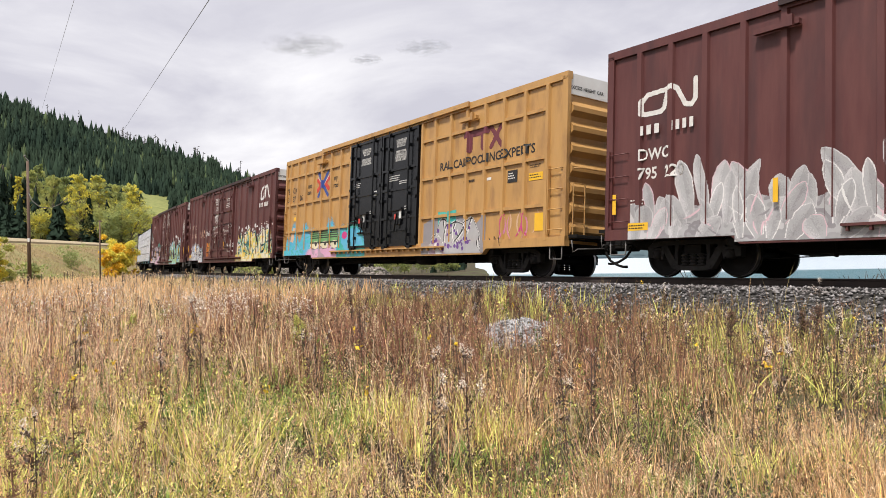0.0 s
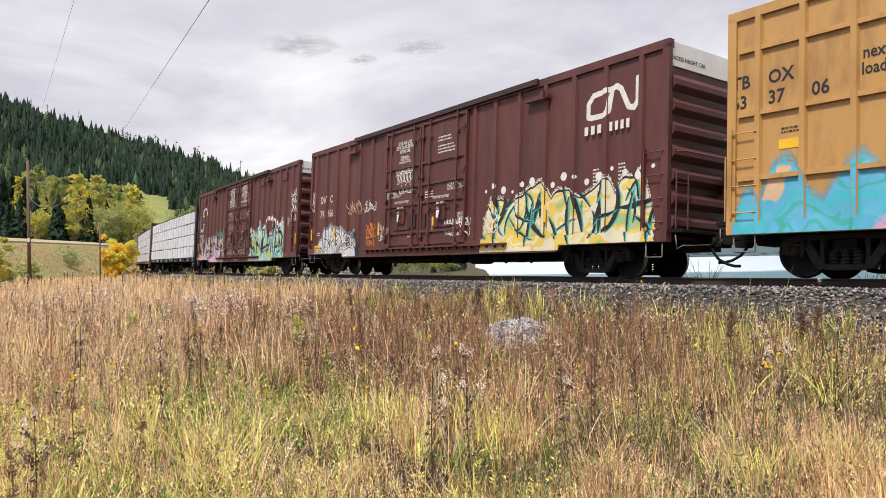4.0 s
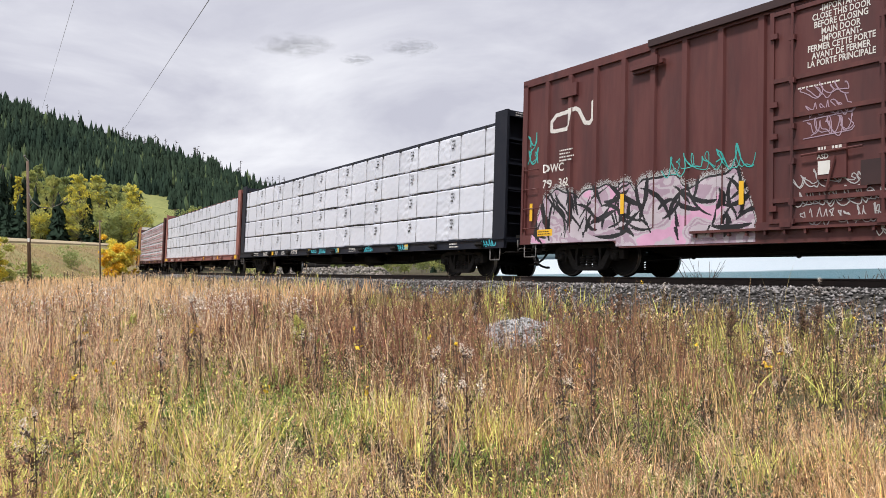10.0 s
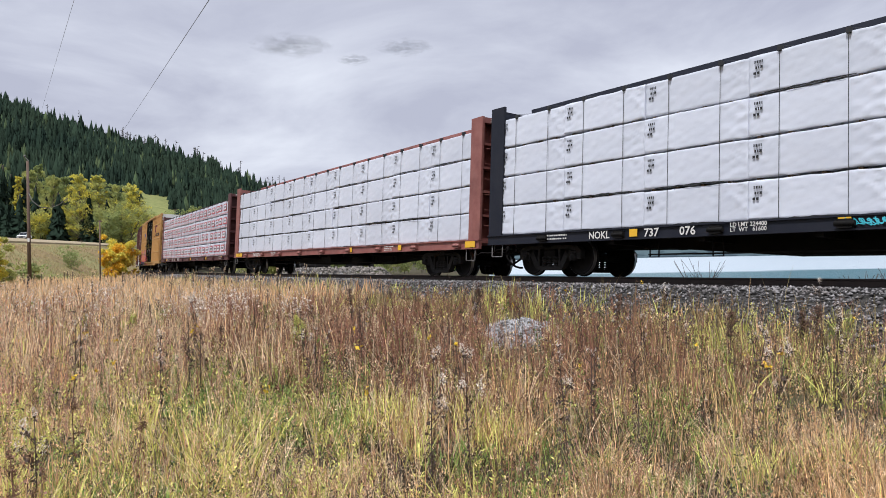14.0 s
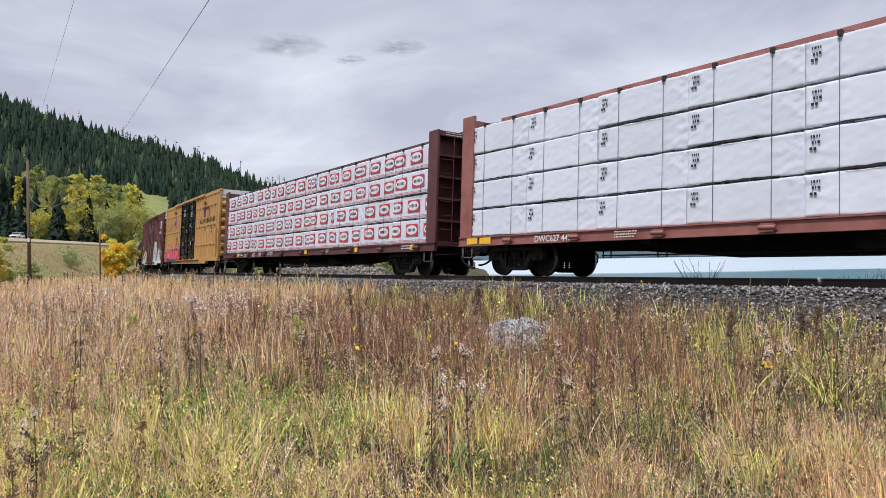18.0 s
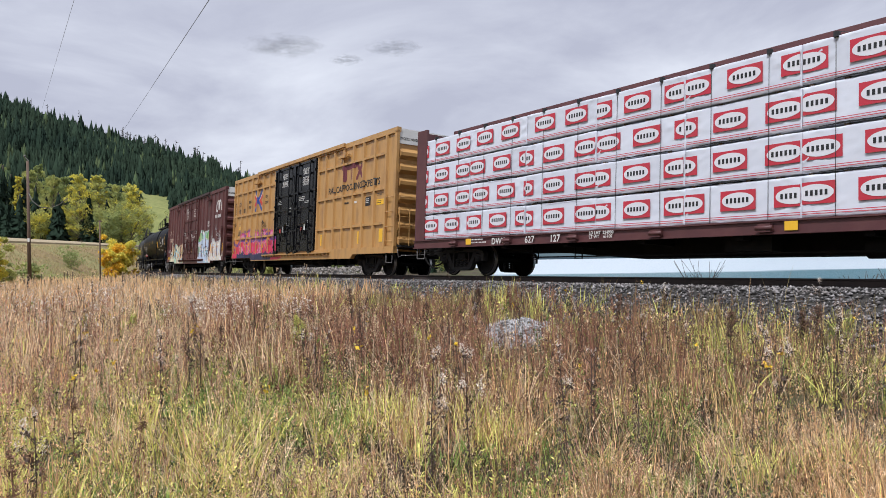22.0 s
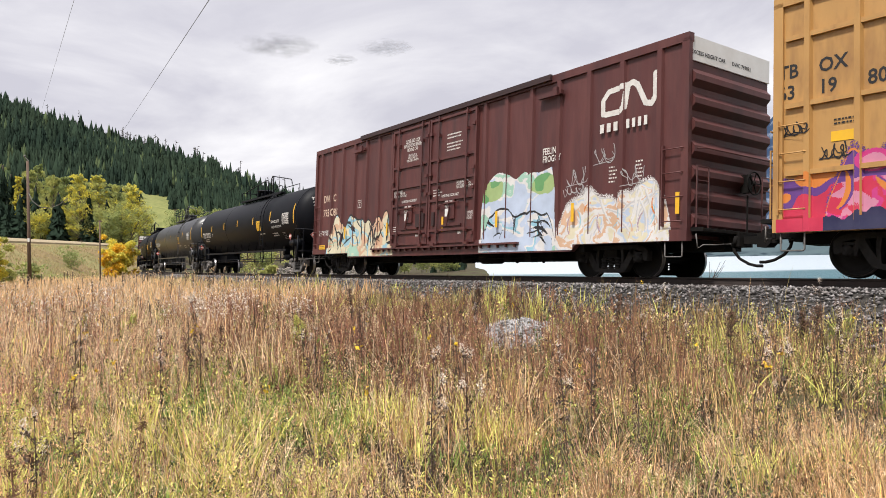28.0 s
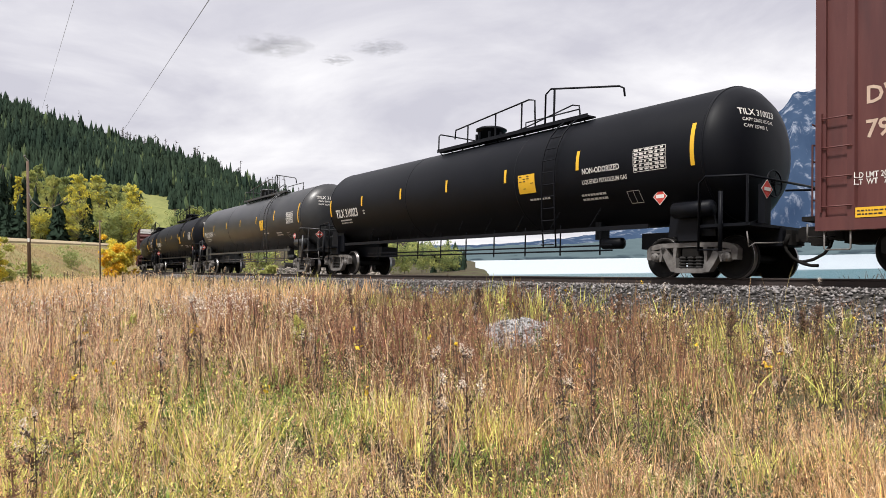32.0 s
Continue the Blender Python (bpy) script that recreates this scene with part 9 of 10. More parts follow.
TAN = make("tan_straw", (0.48, 0.29, 0.15), 0.85, second=(0.32, 0.19, 0.10), scale=0.8, amount=0.8, island=0.45, spec=0.15, translucent=0.2)
grow("tan_straw", 7000, 6, TAN, "tan and brown straw stalks", 0.26, 0.60, 0.0042, lambda x, y, d: smooth(11, 6, y) * (1 - LEFTNESS(x, y)) * (0.3 + 0.6 * smooth(0.42, 0.55, patch(x, y, 83, 0.6))), gap=0.07, lean=0.3, curl=0.4, power=1.3, heads=(TAN, 0.4, 0.016, 6, "tan_heads", "tan feathery heads"))
grow("front_panicles", 2600, 9, PALE, "curled pale panicle grass in thick tufts", 0.28, 0.50, 0.0040, lambda x, y, d: np.clip(1.1 * spot(x, y, -0.22, 0.11, 4.3, 0.20) + 0.55 * spot(x, y, 0.27, 0.05, 4.0, 0.16) + 0.5 * spot(x, y, 0.42, 0.06, 4.1, 0.16) + 0.4 * spot(x, y, -0.06, 0.05, 4.6, 0.16), 0, 1), gap=0.07, lean=0.5, curl=0.9, power=1.9, heads=(PALE, 1.0, 0.015, 9, "front_panicle_heads", "drooping pale panicles"), open_=False)
grow("left_straw", 8000, 6, PALE, "bright straw grass on the open side of the field", 0.34, 0.70, 0.0052, lambda x, y, d: LEFTNESS(x, y) * smooth(26, 14, y) * smooth(4.5, 6, y) * (0.25 + 0.6 * smooth(0.42, 0.55, patch(x, y, 81, 0.9))), power=0.9, curl=0.35, heads=(PALE, 0.5, 0.016, 7, "left_heads", "bright feathery heads"))
grow("left_reddish", 4200, 7, make("rosy_dry_grass", (0.90, 0.54, 0.37), 0.8, second=(0.72, 0.40, 0.27), scale=0.8, amount=0.8, island=0.4, spec=0.2, translucent=0.25), "rosy dry grass on the open side of the field", 0.30, 0.64, 0.005, lambda x, y, d: np.clip(1.3 * spot(x, y, -0.58, 0.16, 8, 0.8), 0, 1) * (0.3 + 0.6 * smooth(0.42, 0.55, patch(x, y, 82, 0.8))), power=0.9)

# ---------------------------------------------------------------- branching and leafy weeds
ROSY = make("rosy_seed_weed", (0.62, 0.36, 0.27), 0.85, second=(0.45, 0.25, 0.19), scale=0.8, amount=0.8, island=0.4, spec=0.15, translucent=0.2)
BEIGE = make("beige_seed_weed", (0.80, 0.62, 0.42), 0.9, second=(0.60, 0.43, 0.27), scale=0.8, amount=0.8, island=0.4, spec=0.15, translucent=0.25)
MOSSY = make("dark_leafy_weed", (0.085, 0.105, 0.055), 0.85, second=(0.15, 0.16, 0.075), scale=0.8, amount=0.8, island=0.4, spec=0.15, translucent=0.15)
LEAFGREEN = make("leafy_green_weed", (0.20, 0.28, 0.075), 0.8, second=(0.33, 0.40, 0.11), scale=0.8, amount=0.8, island=0.4, spec=0.2, translucent=0.3)


def weeds(name, n, stem, leaf, label, leaf_label, hmin, hmax, want, leaves, size, lo=0.1, hi=1.0, spread=0.05, up=0.8, slim=0.3, branch=False, power=0.8, at=None, thick=0.004, fall=0.6):
    """Upright weeds: bent stems with small pointed leaves or seed flakes all round them, on side twigs where they branch."""
    x, y, d = scatter(n, power=power) if at is None else at
    keep = rng.random(len(x)) < want(x, y, d)
    keep &= ~((((x - 1.40) / 0.75) ** 2 + ((y - 14.4) / 1.25) ** 2 < 1) | ((np.abs(x - y * 0.0965) < 0.45) & (np.abs(y - 12.4) < 1.9)))
    x, y = x[keep], y[keep]
    m = len(x)
    h = rng.uniform(hmin, hmax, m) * (0.62 + 0.38 * smooth(3.6, 10, y))
    a, lean, curl = rng.uniform(0, 6.28, m), rng.uniform(0, 0.18, m), rng.uniform(-0.1, 0.2, m)
    wide = np.clip(y / 7, 0.8, 2.2)
    v, q, t, tip, neck = blades(x, y, h, thick * rng.uniform(0.7, 1.3, m) * wide, lean, curl, a)
    bulk(name, v, quads=q, tris=t, mats=[stem], label=label)
    i = np.repeat(np.arange(m), leaves)
    k = len(i)
    u = lo + (hi - lo) * rng.random(k)
    o = (lean[i] * u + curl[i] * u * u) * h[i]
    z = land_z(x, y) - 0.03
    root = np.stack((x[i] + np.cos(a[i]) * o, y[i] + np.sin(a[i]) * o, z[i] + h[i] * u * (1 - 0.25 * (lean + curl)[i] ** 2 * u)), -1)
    az = rng.uniform(0, 6.28, k)
    reach = spread * h[i] * (1.15 - fall * u) * rng.random(k) ** 0.5
    p = root + np.stack((np.cos(az) * reach, np.sin(az) * reach, reach * up * rng.uniform(0.5, 1.4, k)), -1)
    g = np.stack((np.cos(az), np.sin(az), up + rng.normal(size=k) * 0.5), -1)
    g /= np.linalg.norm(g, axis=1)[:, None]
    e = np.cross(g, rng.normal(size=(k, 3)))
    e /= np.linalg.norm(e, axis=1)[:, None] + 1e-9
    s = (size * rng.uniform(0.5, 1.4, k) * wide[i] * (1.2 - 0.5 * u))[:, None]
    w = np.stack((p, p + g * s * 0.5 + e * s * slim, p + g * s, p + g * s * 0.5 - e * s * slim), 1).reshape(-1, 3)
    bulk(name + "_leaves", w, quads=np.arange(4 * k).reshape(-1, 4), mats=[leaf], label=leaf_label)
    if branch:
        f = np.array([0.0016, 0, 0])[None] * wide[i][:, None]
        w = np.stack((root - f, root + f, p), 1).reshape(-1, 3)
        bulk(name + "_twigs", w, tris=np.arange(3 * k).reshape(-1, 3), mats=[stem], label="fine side twigs of the weeds")


FAIR = lambda x, y, seed, size=0.9: smooth(0.42, 0.58, patch(x, y, seed, size))
weeds("russet_weeds", 9000, RUSSET, RUSSET, "fine branching russet weeds", "tiny russet seed flakes", 0.35, 0.78, lambda x, y, d: np.clip(0.10 + 0.35 * FAIR(x, y, 5, 2.6) + 0.75 * BROWN_BELT(x, y), 0, 1) * (1 - 0.7 * LEFTNESS(x, y)) * (0.2 + 0.8 * FAIR(x, y, 101, 0.5)) * (0.25 + 0.75 * smooth(5, 9.5, y)), 26, 0.017, 0.3, 1.02, 0.13, 1.4, 0.28, True)
weeds("brown_weeds", 4200, DARKWEED, RUSSET, "dark branching dry weeds", "small brown withered leaves", 0.30, 0.70, lambda x, y, d: (0.25 + 0.4 * BROWN_BELT(x, y) + 0.2 * smooth(0.1, 0.4, x / y)) * FAIR(x, y, 102, 0.7) * (0.25 + 0.75 * smooth(5, 9.5, y)), 24, 0.022, 0.15, 1.0, 0.12, 1.0, 0.3, True)
weeds("dark_seed_weeds", 2600, DARKWEED, DARKWEED, "dark seed-bearing weeds", "dark seed cases", 0.40, 0.80, lambda x, y, d: (0.12 + 0.4 * FAIR(x, y, 103, 0.6)) * (0.3 + 0.7 * smooth(5, 9.5, y)), 18, 0.016, 0.5, 1.0, 0.10, 1.5, 0.4, True)
weeds("beige_weeds", 5600, BEIGE, BEIGE, "pale beige seeding weeds", "tiny beige seed flakes", 0.40, 0.80, lambda x, y, d: np.clip(0.9 * LEFTNESS(x, y) * smooth(6, 10, y) + 0.12, 0, 1) * (0.3 + 0.7 * FAIR(x, y, 104, 0.6)), 24, 0.016, 0.35, 1.02, 0.12, 1.3, 0.3, True)
weeds("rosy_weeds", 3600, ROSY, ROSY, "rosy branching dry weeds", "tiny rosy seed flakes", 0.35, 0.72, lambda x, y, d: np.clip(1.2 * spot(x, y, -0.60, 0.12, 8, 0.7) + 0.7 * spot(x, y, -0.42, 0.08, 9, 0.3) + 0.08, 0, 1) * (0.3 + 0.7 * FAIR(x, y, 105, 0.6)), 24, 0.017, 0.3, 1.02, 0.12, 1.3, 0.3, True)
weeds("green_herbs", 3600, LEAFGREEN, LEAFGREEN, "leafy green herbs among the grass", "narrow green herb leaves", 0.22, 0.50, lambda x, y, d: np.clip(0.05 + 0.9 * LEAFY(x, y) + 0.9 * spot(x, y, -0.30, 0.12, 7.0, 0.28) + 0.35 * FAIR(x, y, 106, 0.5) * smooth(0.52, 0.62, patch(x, y, 3, 1.0)), 0, 1), 30, 0.052, 0.1, 1.0, 0.03, 0.9, 0.15)
weeds("lime_herbs", 5200, LIME, LIME, "leafy yellow-green herbs", "yellow-green herb leaves", 0.22, 0.48, lambda x, y, d: np.clip(0.9 * LEFTNESS(x, y) * smooth(13, 6, y) * (0.3 + 0.7 * FAIR(x, y, 107, 0.5)) + 0.12 * FAIR(x, y, 108, 0.7) + 0.5 * spot(x, y, 0.10, 0.06, 4.4, 0.2), 0, 1), 24, 0.044, 0.1, 1.0, 0.04, 1.0, 0.16)
weeds("mossy_weeds", 1500, MOSSY, MOSSY, "dark green leafy weeds", "dark green leaves", 0.25, 0.62, lambda x, y, d: np.clip(0.06 + 0.95 * spot(x, y, 0.24, 0.03, 13.5, 0.12) + 0.4 * LEAFY(x, y) + 0.35 * FAIR(x, y, 109, 0.5), 0, 1), 28, 0.036, 0.1, 1.0, 0.08, 0.8, 0.25)
weeds("golden_weeds", 1800, STRAW, LIME, "yellowing leafy weeds", "yellowed narrow leaves", 0.3, 0.62, lambda x, y, d: np.clip(0.3 * FAIR(x, y, 110, 0.8) + 0.5 * spot(x, y, 0.45, 0.16, 12, 0.3), 0, 1), 22, 0.034, 0.1, 1.0, 0.06, 1.0, 0.2)
# white-fluffed asters near the bend
ax_ = np.concatenate((rng.normal(-0.315, 0.035, 60), rng.normal(-0.205, 0.008, 9), rng.normal(-0.50, 0.09, 70)))
ay_ = np.concatenate((rng.uniform(12.5, 18, 60), rng.uniform(13, 14.5, 9), rng.uniform(9, 26, 70)))
weeds("fluffy_asters", 0, RUSSET, FLUFF, "tall seeding asters with pale fluff", "white aster fluff", 0.75, 1.05, lambda x, y, d: 1.0 + 0 * x, 22, 0.018, 0.55, 1.03, 0.22, 1.2, 0.5, True, at=(ax_ * ay_, ay_, ay_))


def round_about(n):
    """Points behind and beside the tripod, outside the view."""
    r, a = 1.2 + 22 * rng.random(n) ** 0.7, rng.uniform(0, 6.28, n)
    x, y = r * np.cos(a), r * np.sin(a)
    d, s = near_line(x, y)
    out = (d > 3) & ((y < 2.4) | (np.abs(x) > 0.80 * y + 0.5))
    return x[out], y[out], d[out]


grow("surrounding_straw", 15000, 5, STRAW, "dry straw grass of the rest of the field", 0.25, 0.55, 0.009, lambda x, y, d: 0.9 + 0 * x, gap=0.12, lean=0.4, curl=0.4, at=round_about, open_=False)
grow("surrounding_green", 11000, 5, GREEN, "green grass of the rest of the field", 0.18, 0.42, 0.010, lambda x, y, d: 0.8 + 0 * x, gap=0.12, lean=0.4, curl=0.5, at=round_about, open_=False)

# husks, withered leaves and seed flakes through the whole height of the stand
for k, (mat, n, nm, lb) in enumerate(((PALE, 6500, "pale_husks", "small pale husks and curled leaf tips"), (STRAW, 6500, "straw_husks", "small straw-coloured husks and leaf tips"), (RUSSET, 5000, "russet_husks", "small russet withered leaves"), (DARKWEED, 3500, "dark_husks", "small dark withered seed cases"))):
    x, y, d = scatter(n, power=0.8)
    sel = rng.random(len(x)) < (0.25 + 0.75 * smooth(0.42, 0.58, patch(x, y, 60 + k, 0.9)))
    x, y = x[sel], y[sel]
    clear = ~((np.abs(x - 1.4) < 0.7) & (np.abs(y - 14.5) < 3.0))
    x, y = x[clear], y[clear]
    tufts(np.stack((x, y, land_z(x, y) + rng.uniform(0.12, 0.5, len(x)) * (0.6 + 0.4 * smooth(3.6, 9, y))), -1), 0.020 * rng.uniform(0.6, 1.4, len(x)) * np.clip(y / 7, 0.8, 2.0), 5, mat, nm, lb, up=0.6, long=4.0)

# far part of the field, seen edge-on towards the bend
fx, fy, fd = far_scatter(42000)
fh = rng.uniform(0.35, 0.95, len(fx))
v, q, t, tip, neck = blades(fx, fy, fh, 0.03 * np.ones(len(fx)), rng.uniform(0.02, 0.25, len(fx)), rng.uniform(0, 0.25, len(fx)))
bulk("far_straw_grass", v[: (len(fx) // 2) * 7], quads=np.concatenate((np.arange(len(fx) // 2)[:, None] * 7 + [0, 1, 3, 2], np.arange(len(fx) // 2)[:, None] * 7 + [2, 3, 5, 4])), tris=np.arange(len(fx) // 2)[:, None] * 7 + [4, 5, 6], mats=[STRAW], label="straw grass towards the bend of the track")
k2 = len(fx) - len(fx) // 2
bulk("far_beige_weeds", v[(len(fx) // 2) * 7:], quads=np.concatenate((np.arange(k2)[:, None] * 7 + [0, 1, 3, 2], np.arange(k2)[:, None] * 7 + [2, 3, 5, 4])), tris=np.arange(k2)[:, None] * 7 + [4, 5, 6], mats=[BEIGE], label="beige weeds towards the bend of the track")
tufts(tip[len(fx) // 2:][::14], 0.05 * np.ones(len(tip[len(fx) // 2:][::14])), 5, PALE, "far_seed_fluff", "whitish seed fluff on the far weeds", up=0.8, long=2.0)


# grass of the slope below the road
mx = rng.uniform(-0.74, -0.16, 80000)
my = rng.uniform(60, 215, 80000)
mx = mx * my
md, ms = near_line(mx, my)
ok = (md > 4) & (np.abs(mx - np.interp(my, ROAD[:, 1], ROAD[:, 0])) > 10.5)
mx, my = mx[ok], my[ok]
for k, (mat, nm, lb) in enumerate(((make("slope_straw", (0.50, 0.39, 0.20), 0.9, second=(0.36, 0.27, 0.14), scale=0.2, amount=0.8, island=0.4, spec=0.1), "slope_straw_grass", "dry grass on the slope below the road"), (OLIVE, "slope_olive_grass", "straw-brown grass on the slope below the road"), (GREEN, "slope_green_grass", "greenish grass on the slope below the road"))):
    sel = (rough(mx / 14, my / 14, 50, 3) * 3 + rng.normal(size=len(mx)) * 0.45 + 0.1).astype(int).clip(0, 2) == k
    v, q, t, tip, neck = blades(mx[sel], my[sel], rng.uniform(0.15, 0.42, sel.sum()), rng.uniform(0.03, 0.07, sel.sum()), rng.uniform(0.1, 0.5, sel.sum()), rng.uniform(0, 0.4, sel.sum()))
    bulk(nm, v, quads=q, tris=t, mats=[mat], label=lb)


DOCK = make("brown_dock", (0.15, 0.080, 0.055), 0.9, second=(0.25, 0.15, 0.10), scale=0.8, amount=0.8, island=0.5, spec=0.1)


# dry thistles and goldenrod: branching stems with fluffy heads
def thistles(name, x, y, h, label, head=FLUFF, stem=DARKWEED, size=0.022, heads=9, leaves=14):
    z = land_z(x, y) - 0.03
    SV, SQ, P, LP = [], [], [], []
    k = 0

    def twig(a, b, r):
        nonlocal k
        d = b - a
        u = np.array([-d[1], d[0], 0.0])
        n = np.linalg.norm(u)
        u = u / n if n > 1e-6 else np.array([1.0, 0, 0])
        w = np.cross(d / np.linalg.norm(d), u)
        for e in (u, -0.5 * u + 0.87 * w, -0.5 * u - 0.87 * w):
            SV.append(a + e * r)
        for e in (u, -0.5 * u + 0.87 * w, -0.5 * u - 0.87 * w):
            SV.append(b + e * r * 0.6)
        for j in range(3):
            SQ.append((k + j, k + (j + 1) % 3, k + 3 + (j + 1) % 3, k + 3 + j))
        k += 6
    for i in range(len(x)):
        base = np.array([x[i], y[i], z[i]])
        sway = rng.normal(size=2) * 0.06 * h[i]
        top = base + np.array([sway[0], sway[1], h[i]])
        mid = base * 0.5 + top * 0.5 + np.array([sway[1], sway[0], 0]) * 0.3
        r = 0.0055 * max(1, y[i] / 9)
        twig(base, mid, r)
        twig(mid, top, r * 0.8)
        for j in range(leaves):
            u = rng.uniform(0.1, 0.85)
            LP.append(base + (top - base) * u + rng.normal(size=3) * 0.02)
        for j in range(heads):
            u = rng.uniform(0.55, 1.0)
            p = (base * (1 - u) + top * u) if j else top
            a = rng.uniform(0, 6.28)
            l = h[i] * rng.uniform(0.06, 0.2) * (1.25 - u)
            e = p + np.array([math.cos(a) * l, math.sin(a) * l, l * 1.3]) if j else top
            if j:
                twig(p, e, r * 0.55)
            P.append(e)
    bulk(name, np.array(SV), quads=np.array(SQ), mats=[stem], label=label)
    P, LP = np.array(P), np.array(LP)
    tufts(P + np.array([0, 0, size * 0.55]), size * 0.62 * rng.uniform(0.7, 1.4, len(P)), 60, head, name + "_heads", "fluffy seed heads on dry stems", up=0.5, long=3.0, flake=0.5)
    tufts(P, size * 0.55 * rng.uniform(0.8, 1.2, len(P)), 7, stem, name + "_cups", "dark scaly cups under the seed heads", up=-0.2, long=2.0)
    tufts(LP, 0.026 * rng.uniform(0.7, 1.4, len(LP)), 3, stem, name + "_leaves", "withered curled leaves on dry stems", up=-0.3, long=3.0)


x, y, d = scatter(46, near=5.0, far=26, power=0.7)
thistles("dry_thistles", x, y, rng.uniform(0.55, 1.0, len(x)), "dry branching thistle stems", size=0.016, heads=7)
x, y, d = scatter(130, near=5.0, far=26, power=0.7)
keep = (patch(x, y, 5, 2.6) > 0.45) & (x / y > -0.36)
thistles("dark_dock", x[keep], y[keep], rng.uniform(0.6, 1.0, keep.sum()), "dark brown dock stems", head=DOCK, size=0.022, heads=14, leaves=20)
x, y, d = far_scatter(170)
thistles("far_thistles", x, y, rng.uniform(0.8, 1.4, len(x)), "tall pale thistles near the bend", head=PALE, size=0.04, heads=7, leaves=6)
# reddish dry grass at the field's near corner
grow("reddish_grass", 1500, 7, make("reddish_dry_grass", (0.72, 0.42, 0.22), 0.8, second=(0.55, 0.28, 0.16), scale=0.8, amount=0.8, island=0.45, spec=0.2, translucent=0.25), "reddish dry grass tufts", 0.30, 0.66, 0.005, lambda x, y, d: np.clip(0.9 * spot(x, y, -0.60, 0.10, 6, 0.7) + 0.4 * smooth(0.54, 0.62, patch(x, y, 33, 1.0)), 0, 1))
dk = np.array([(0.052, 14.5, 1.05), (0.046, 14.8, 0.9), (0.512, 9.4, 0.8), (0.505, 9.7, 0.7), (-0.129, 17.0, 0.9), (0.24, 12.5, 0.8), (0.40, 9.0, 0.8)])
thistles("tall_dock", dk[:, 0] * dk[:, 1], dk[:, 1], dk[:, 2], "tall dark dock with brown seed spikes", head=DOCK, size=0.028, heads=40, leaves=26)
dk = np.array([(-0.205, 11.5, 0.7), (-0.2, 11.0, 0.62), (-0.195, 11.8, 0.55), (-0.215, 11.2, 0.5), (-0.44, 14.0, 0.6), (-0.45, 13.5, 0.5)])
thistles("leafy_goldenrod", dk[:, 0] * dk[:, 1], dk[:, 1], dk[:, 2], "leafy green goldenrod in seed", head=LIME, stem=GREEN, size=0.04, heads=24, leaves=60)
# pale dead stems, and a few dark withered flower heads close by
dk = np.array([(-0.355, 8.6, 1.15), (-0.342, 8.9, 1.0), (-0.335, 8.3, 0.8), (-0.24, 9.0, 0.9), (0.175, 6.2, 0.85), (0.255, 6.0, 0.9), (0.34, 9.5, 0.95), (-0.46, 7.0, 0.85), (0.09, 8.0, 0.9)])
thistles("dead_stems", dk[:, 0] * dk[:, 1], dk[:, 1], dk[:, 2], "bare pale dead stems with side twigs", head=BEIGE, stem=BEIGE, size=0.010, heads=9, leaves=3)
dk = np.array([(-0.600, 3.75, 0.50), (-0.585, 3.85, 0.54), (-0.572, 3.7, 0.50), (-0.59, 4.1, 0.45), (-0.44, 4.6, 0.5), (-0.515, 5.0, 0.55)])
thistles("withered_daisies", dk[:, 0] * dk[:, 1], dk[:, 1], dk[:, 2], "withered stems with dark flower heads", head=DOCK, stem=DOCK, size=0.034, heads=3, leaves=10)
# the tallest stems in front
hb = np.array([-0.02, 0.035, 0.425, 0.46, 0.545, -0.39, -0.58, 0.17, 0.31, -0.19, 0.05, 0.62, -0.345, 0.53, 0.24])
hd_ = np.array([4.6, 4.9, 5.2, 5.6, 6.4, 6.0, 4.0, 5.4, 9.5, 8.0, 10.5, 5.4, 9.0, 9.8, 8.6])
hh = np.array([0.95, 0.92, 0.98, 0.85, 1.0, 0.95, 0.7, 0.9, 1.15, 1.05, 1.15, 1.0, 1.15, 1.1, 1.0])
thistles("tall_thistles", hb * hd_, hd_, hh, "tall dry thistles with white fluff", size=0.036, heads=5, leaves=34)
x, y, d = scatter(60, near=6, far=20)
tufts(np.stack((x, y, land_z(x, y) + rng.uniform(0.4, 0.8, len(x))), -1), 0.03 * np.ones(len(x)), 7, SUNNY, "yellow_flowers", "scattered small yellow flowers", long=1.6)
# ---------------------------------------------------------------- road vehicles
CARWHITE = make("white_vehicle_paint", (0.76, 0.76, 0.76), 0.35, second=(0.66, 0.66, 0.66), scale=1.0, amount=0.4)
GLASS = make("dark_window_glass", (0.02, 0.025, 0.03), 0.08, second=(0.03, 0.035, 0.04), scale=1.0, amount=0.3)
TYRE = make("tyre_rubber", (0.02, 0.02, 0.02), 0.85, second=(0.04, 0.038, 0.036), scale=8, amount=0.6)
ROAD_L = np.concatenate(([0], np.cumsum(np.hypot(*np.diff(ROAD, axis=0).T))))


def on_road(u, side):
    """Pose at u metres along the road from its near end, driving towards the near end."""
    def pt(w):
        return np.array([np.interp(w, ROAD_L, ROAD[:, 0]), np.interp(w, ROAD_L, ROAD[:, 1]), np.interp(w, ROAD_L, ROAD_Z) + 0.34])
    a, b = pt(u), pt(max(0.0, u - 3.0)) if u > 3 else pt(0.0) - (pt(3.0) - pt(0.0))
    h = math.atan2(b[1] - a[1], b[0] - a[0])
    p = a + np.array([math.sin(h), -math.cos(h), 0]) * side
    return Matrix.Translation((p[0], p[1], p[2] + 0.11)) @ Euler((0, 0, h)).to_matrix().to_4x4()


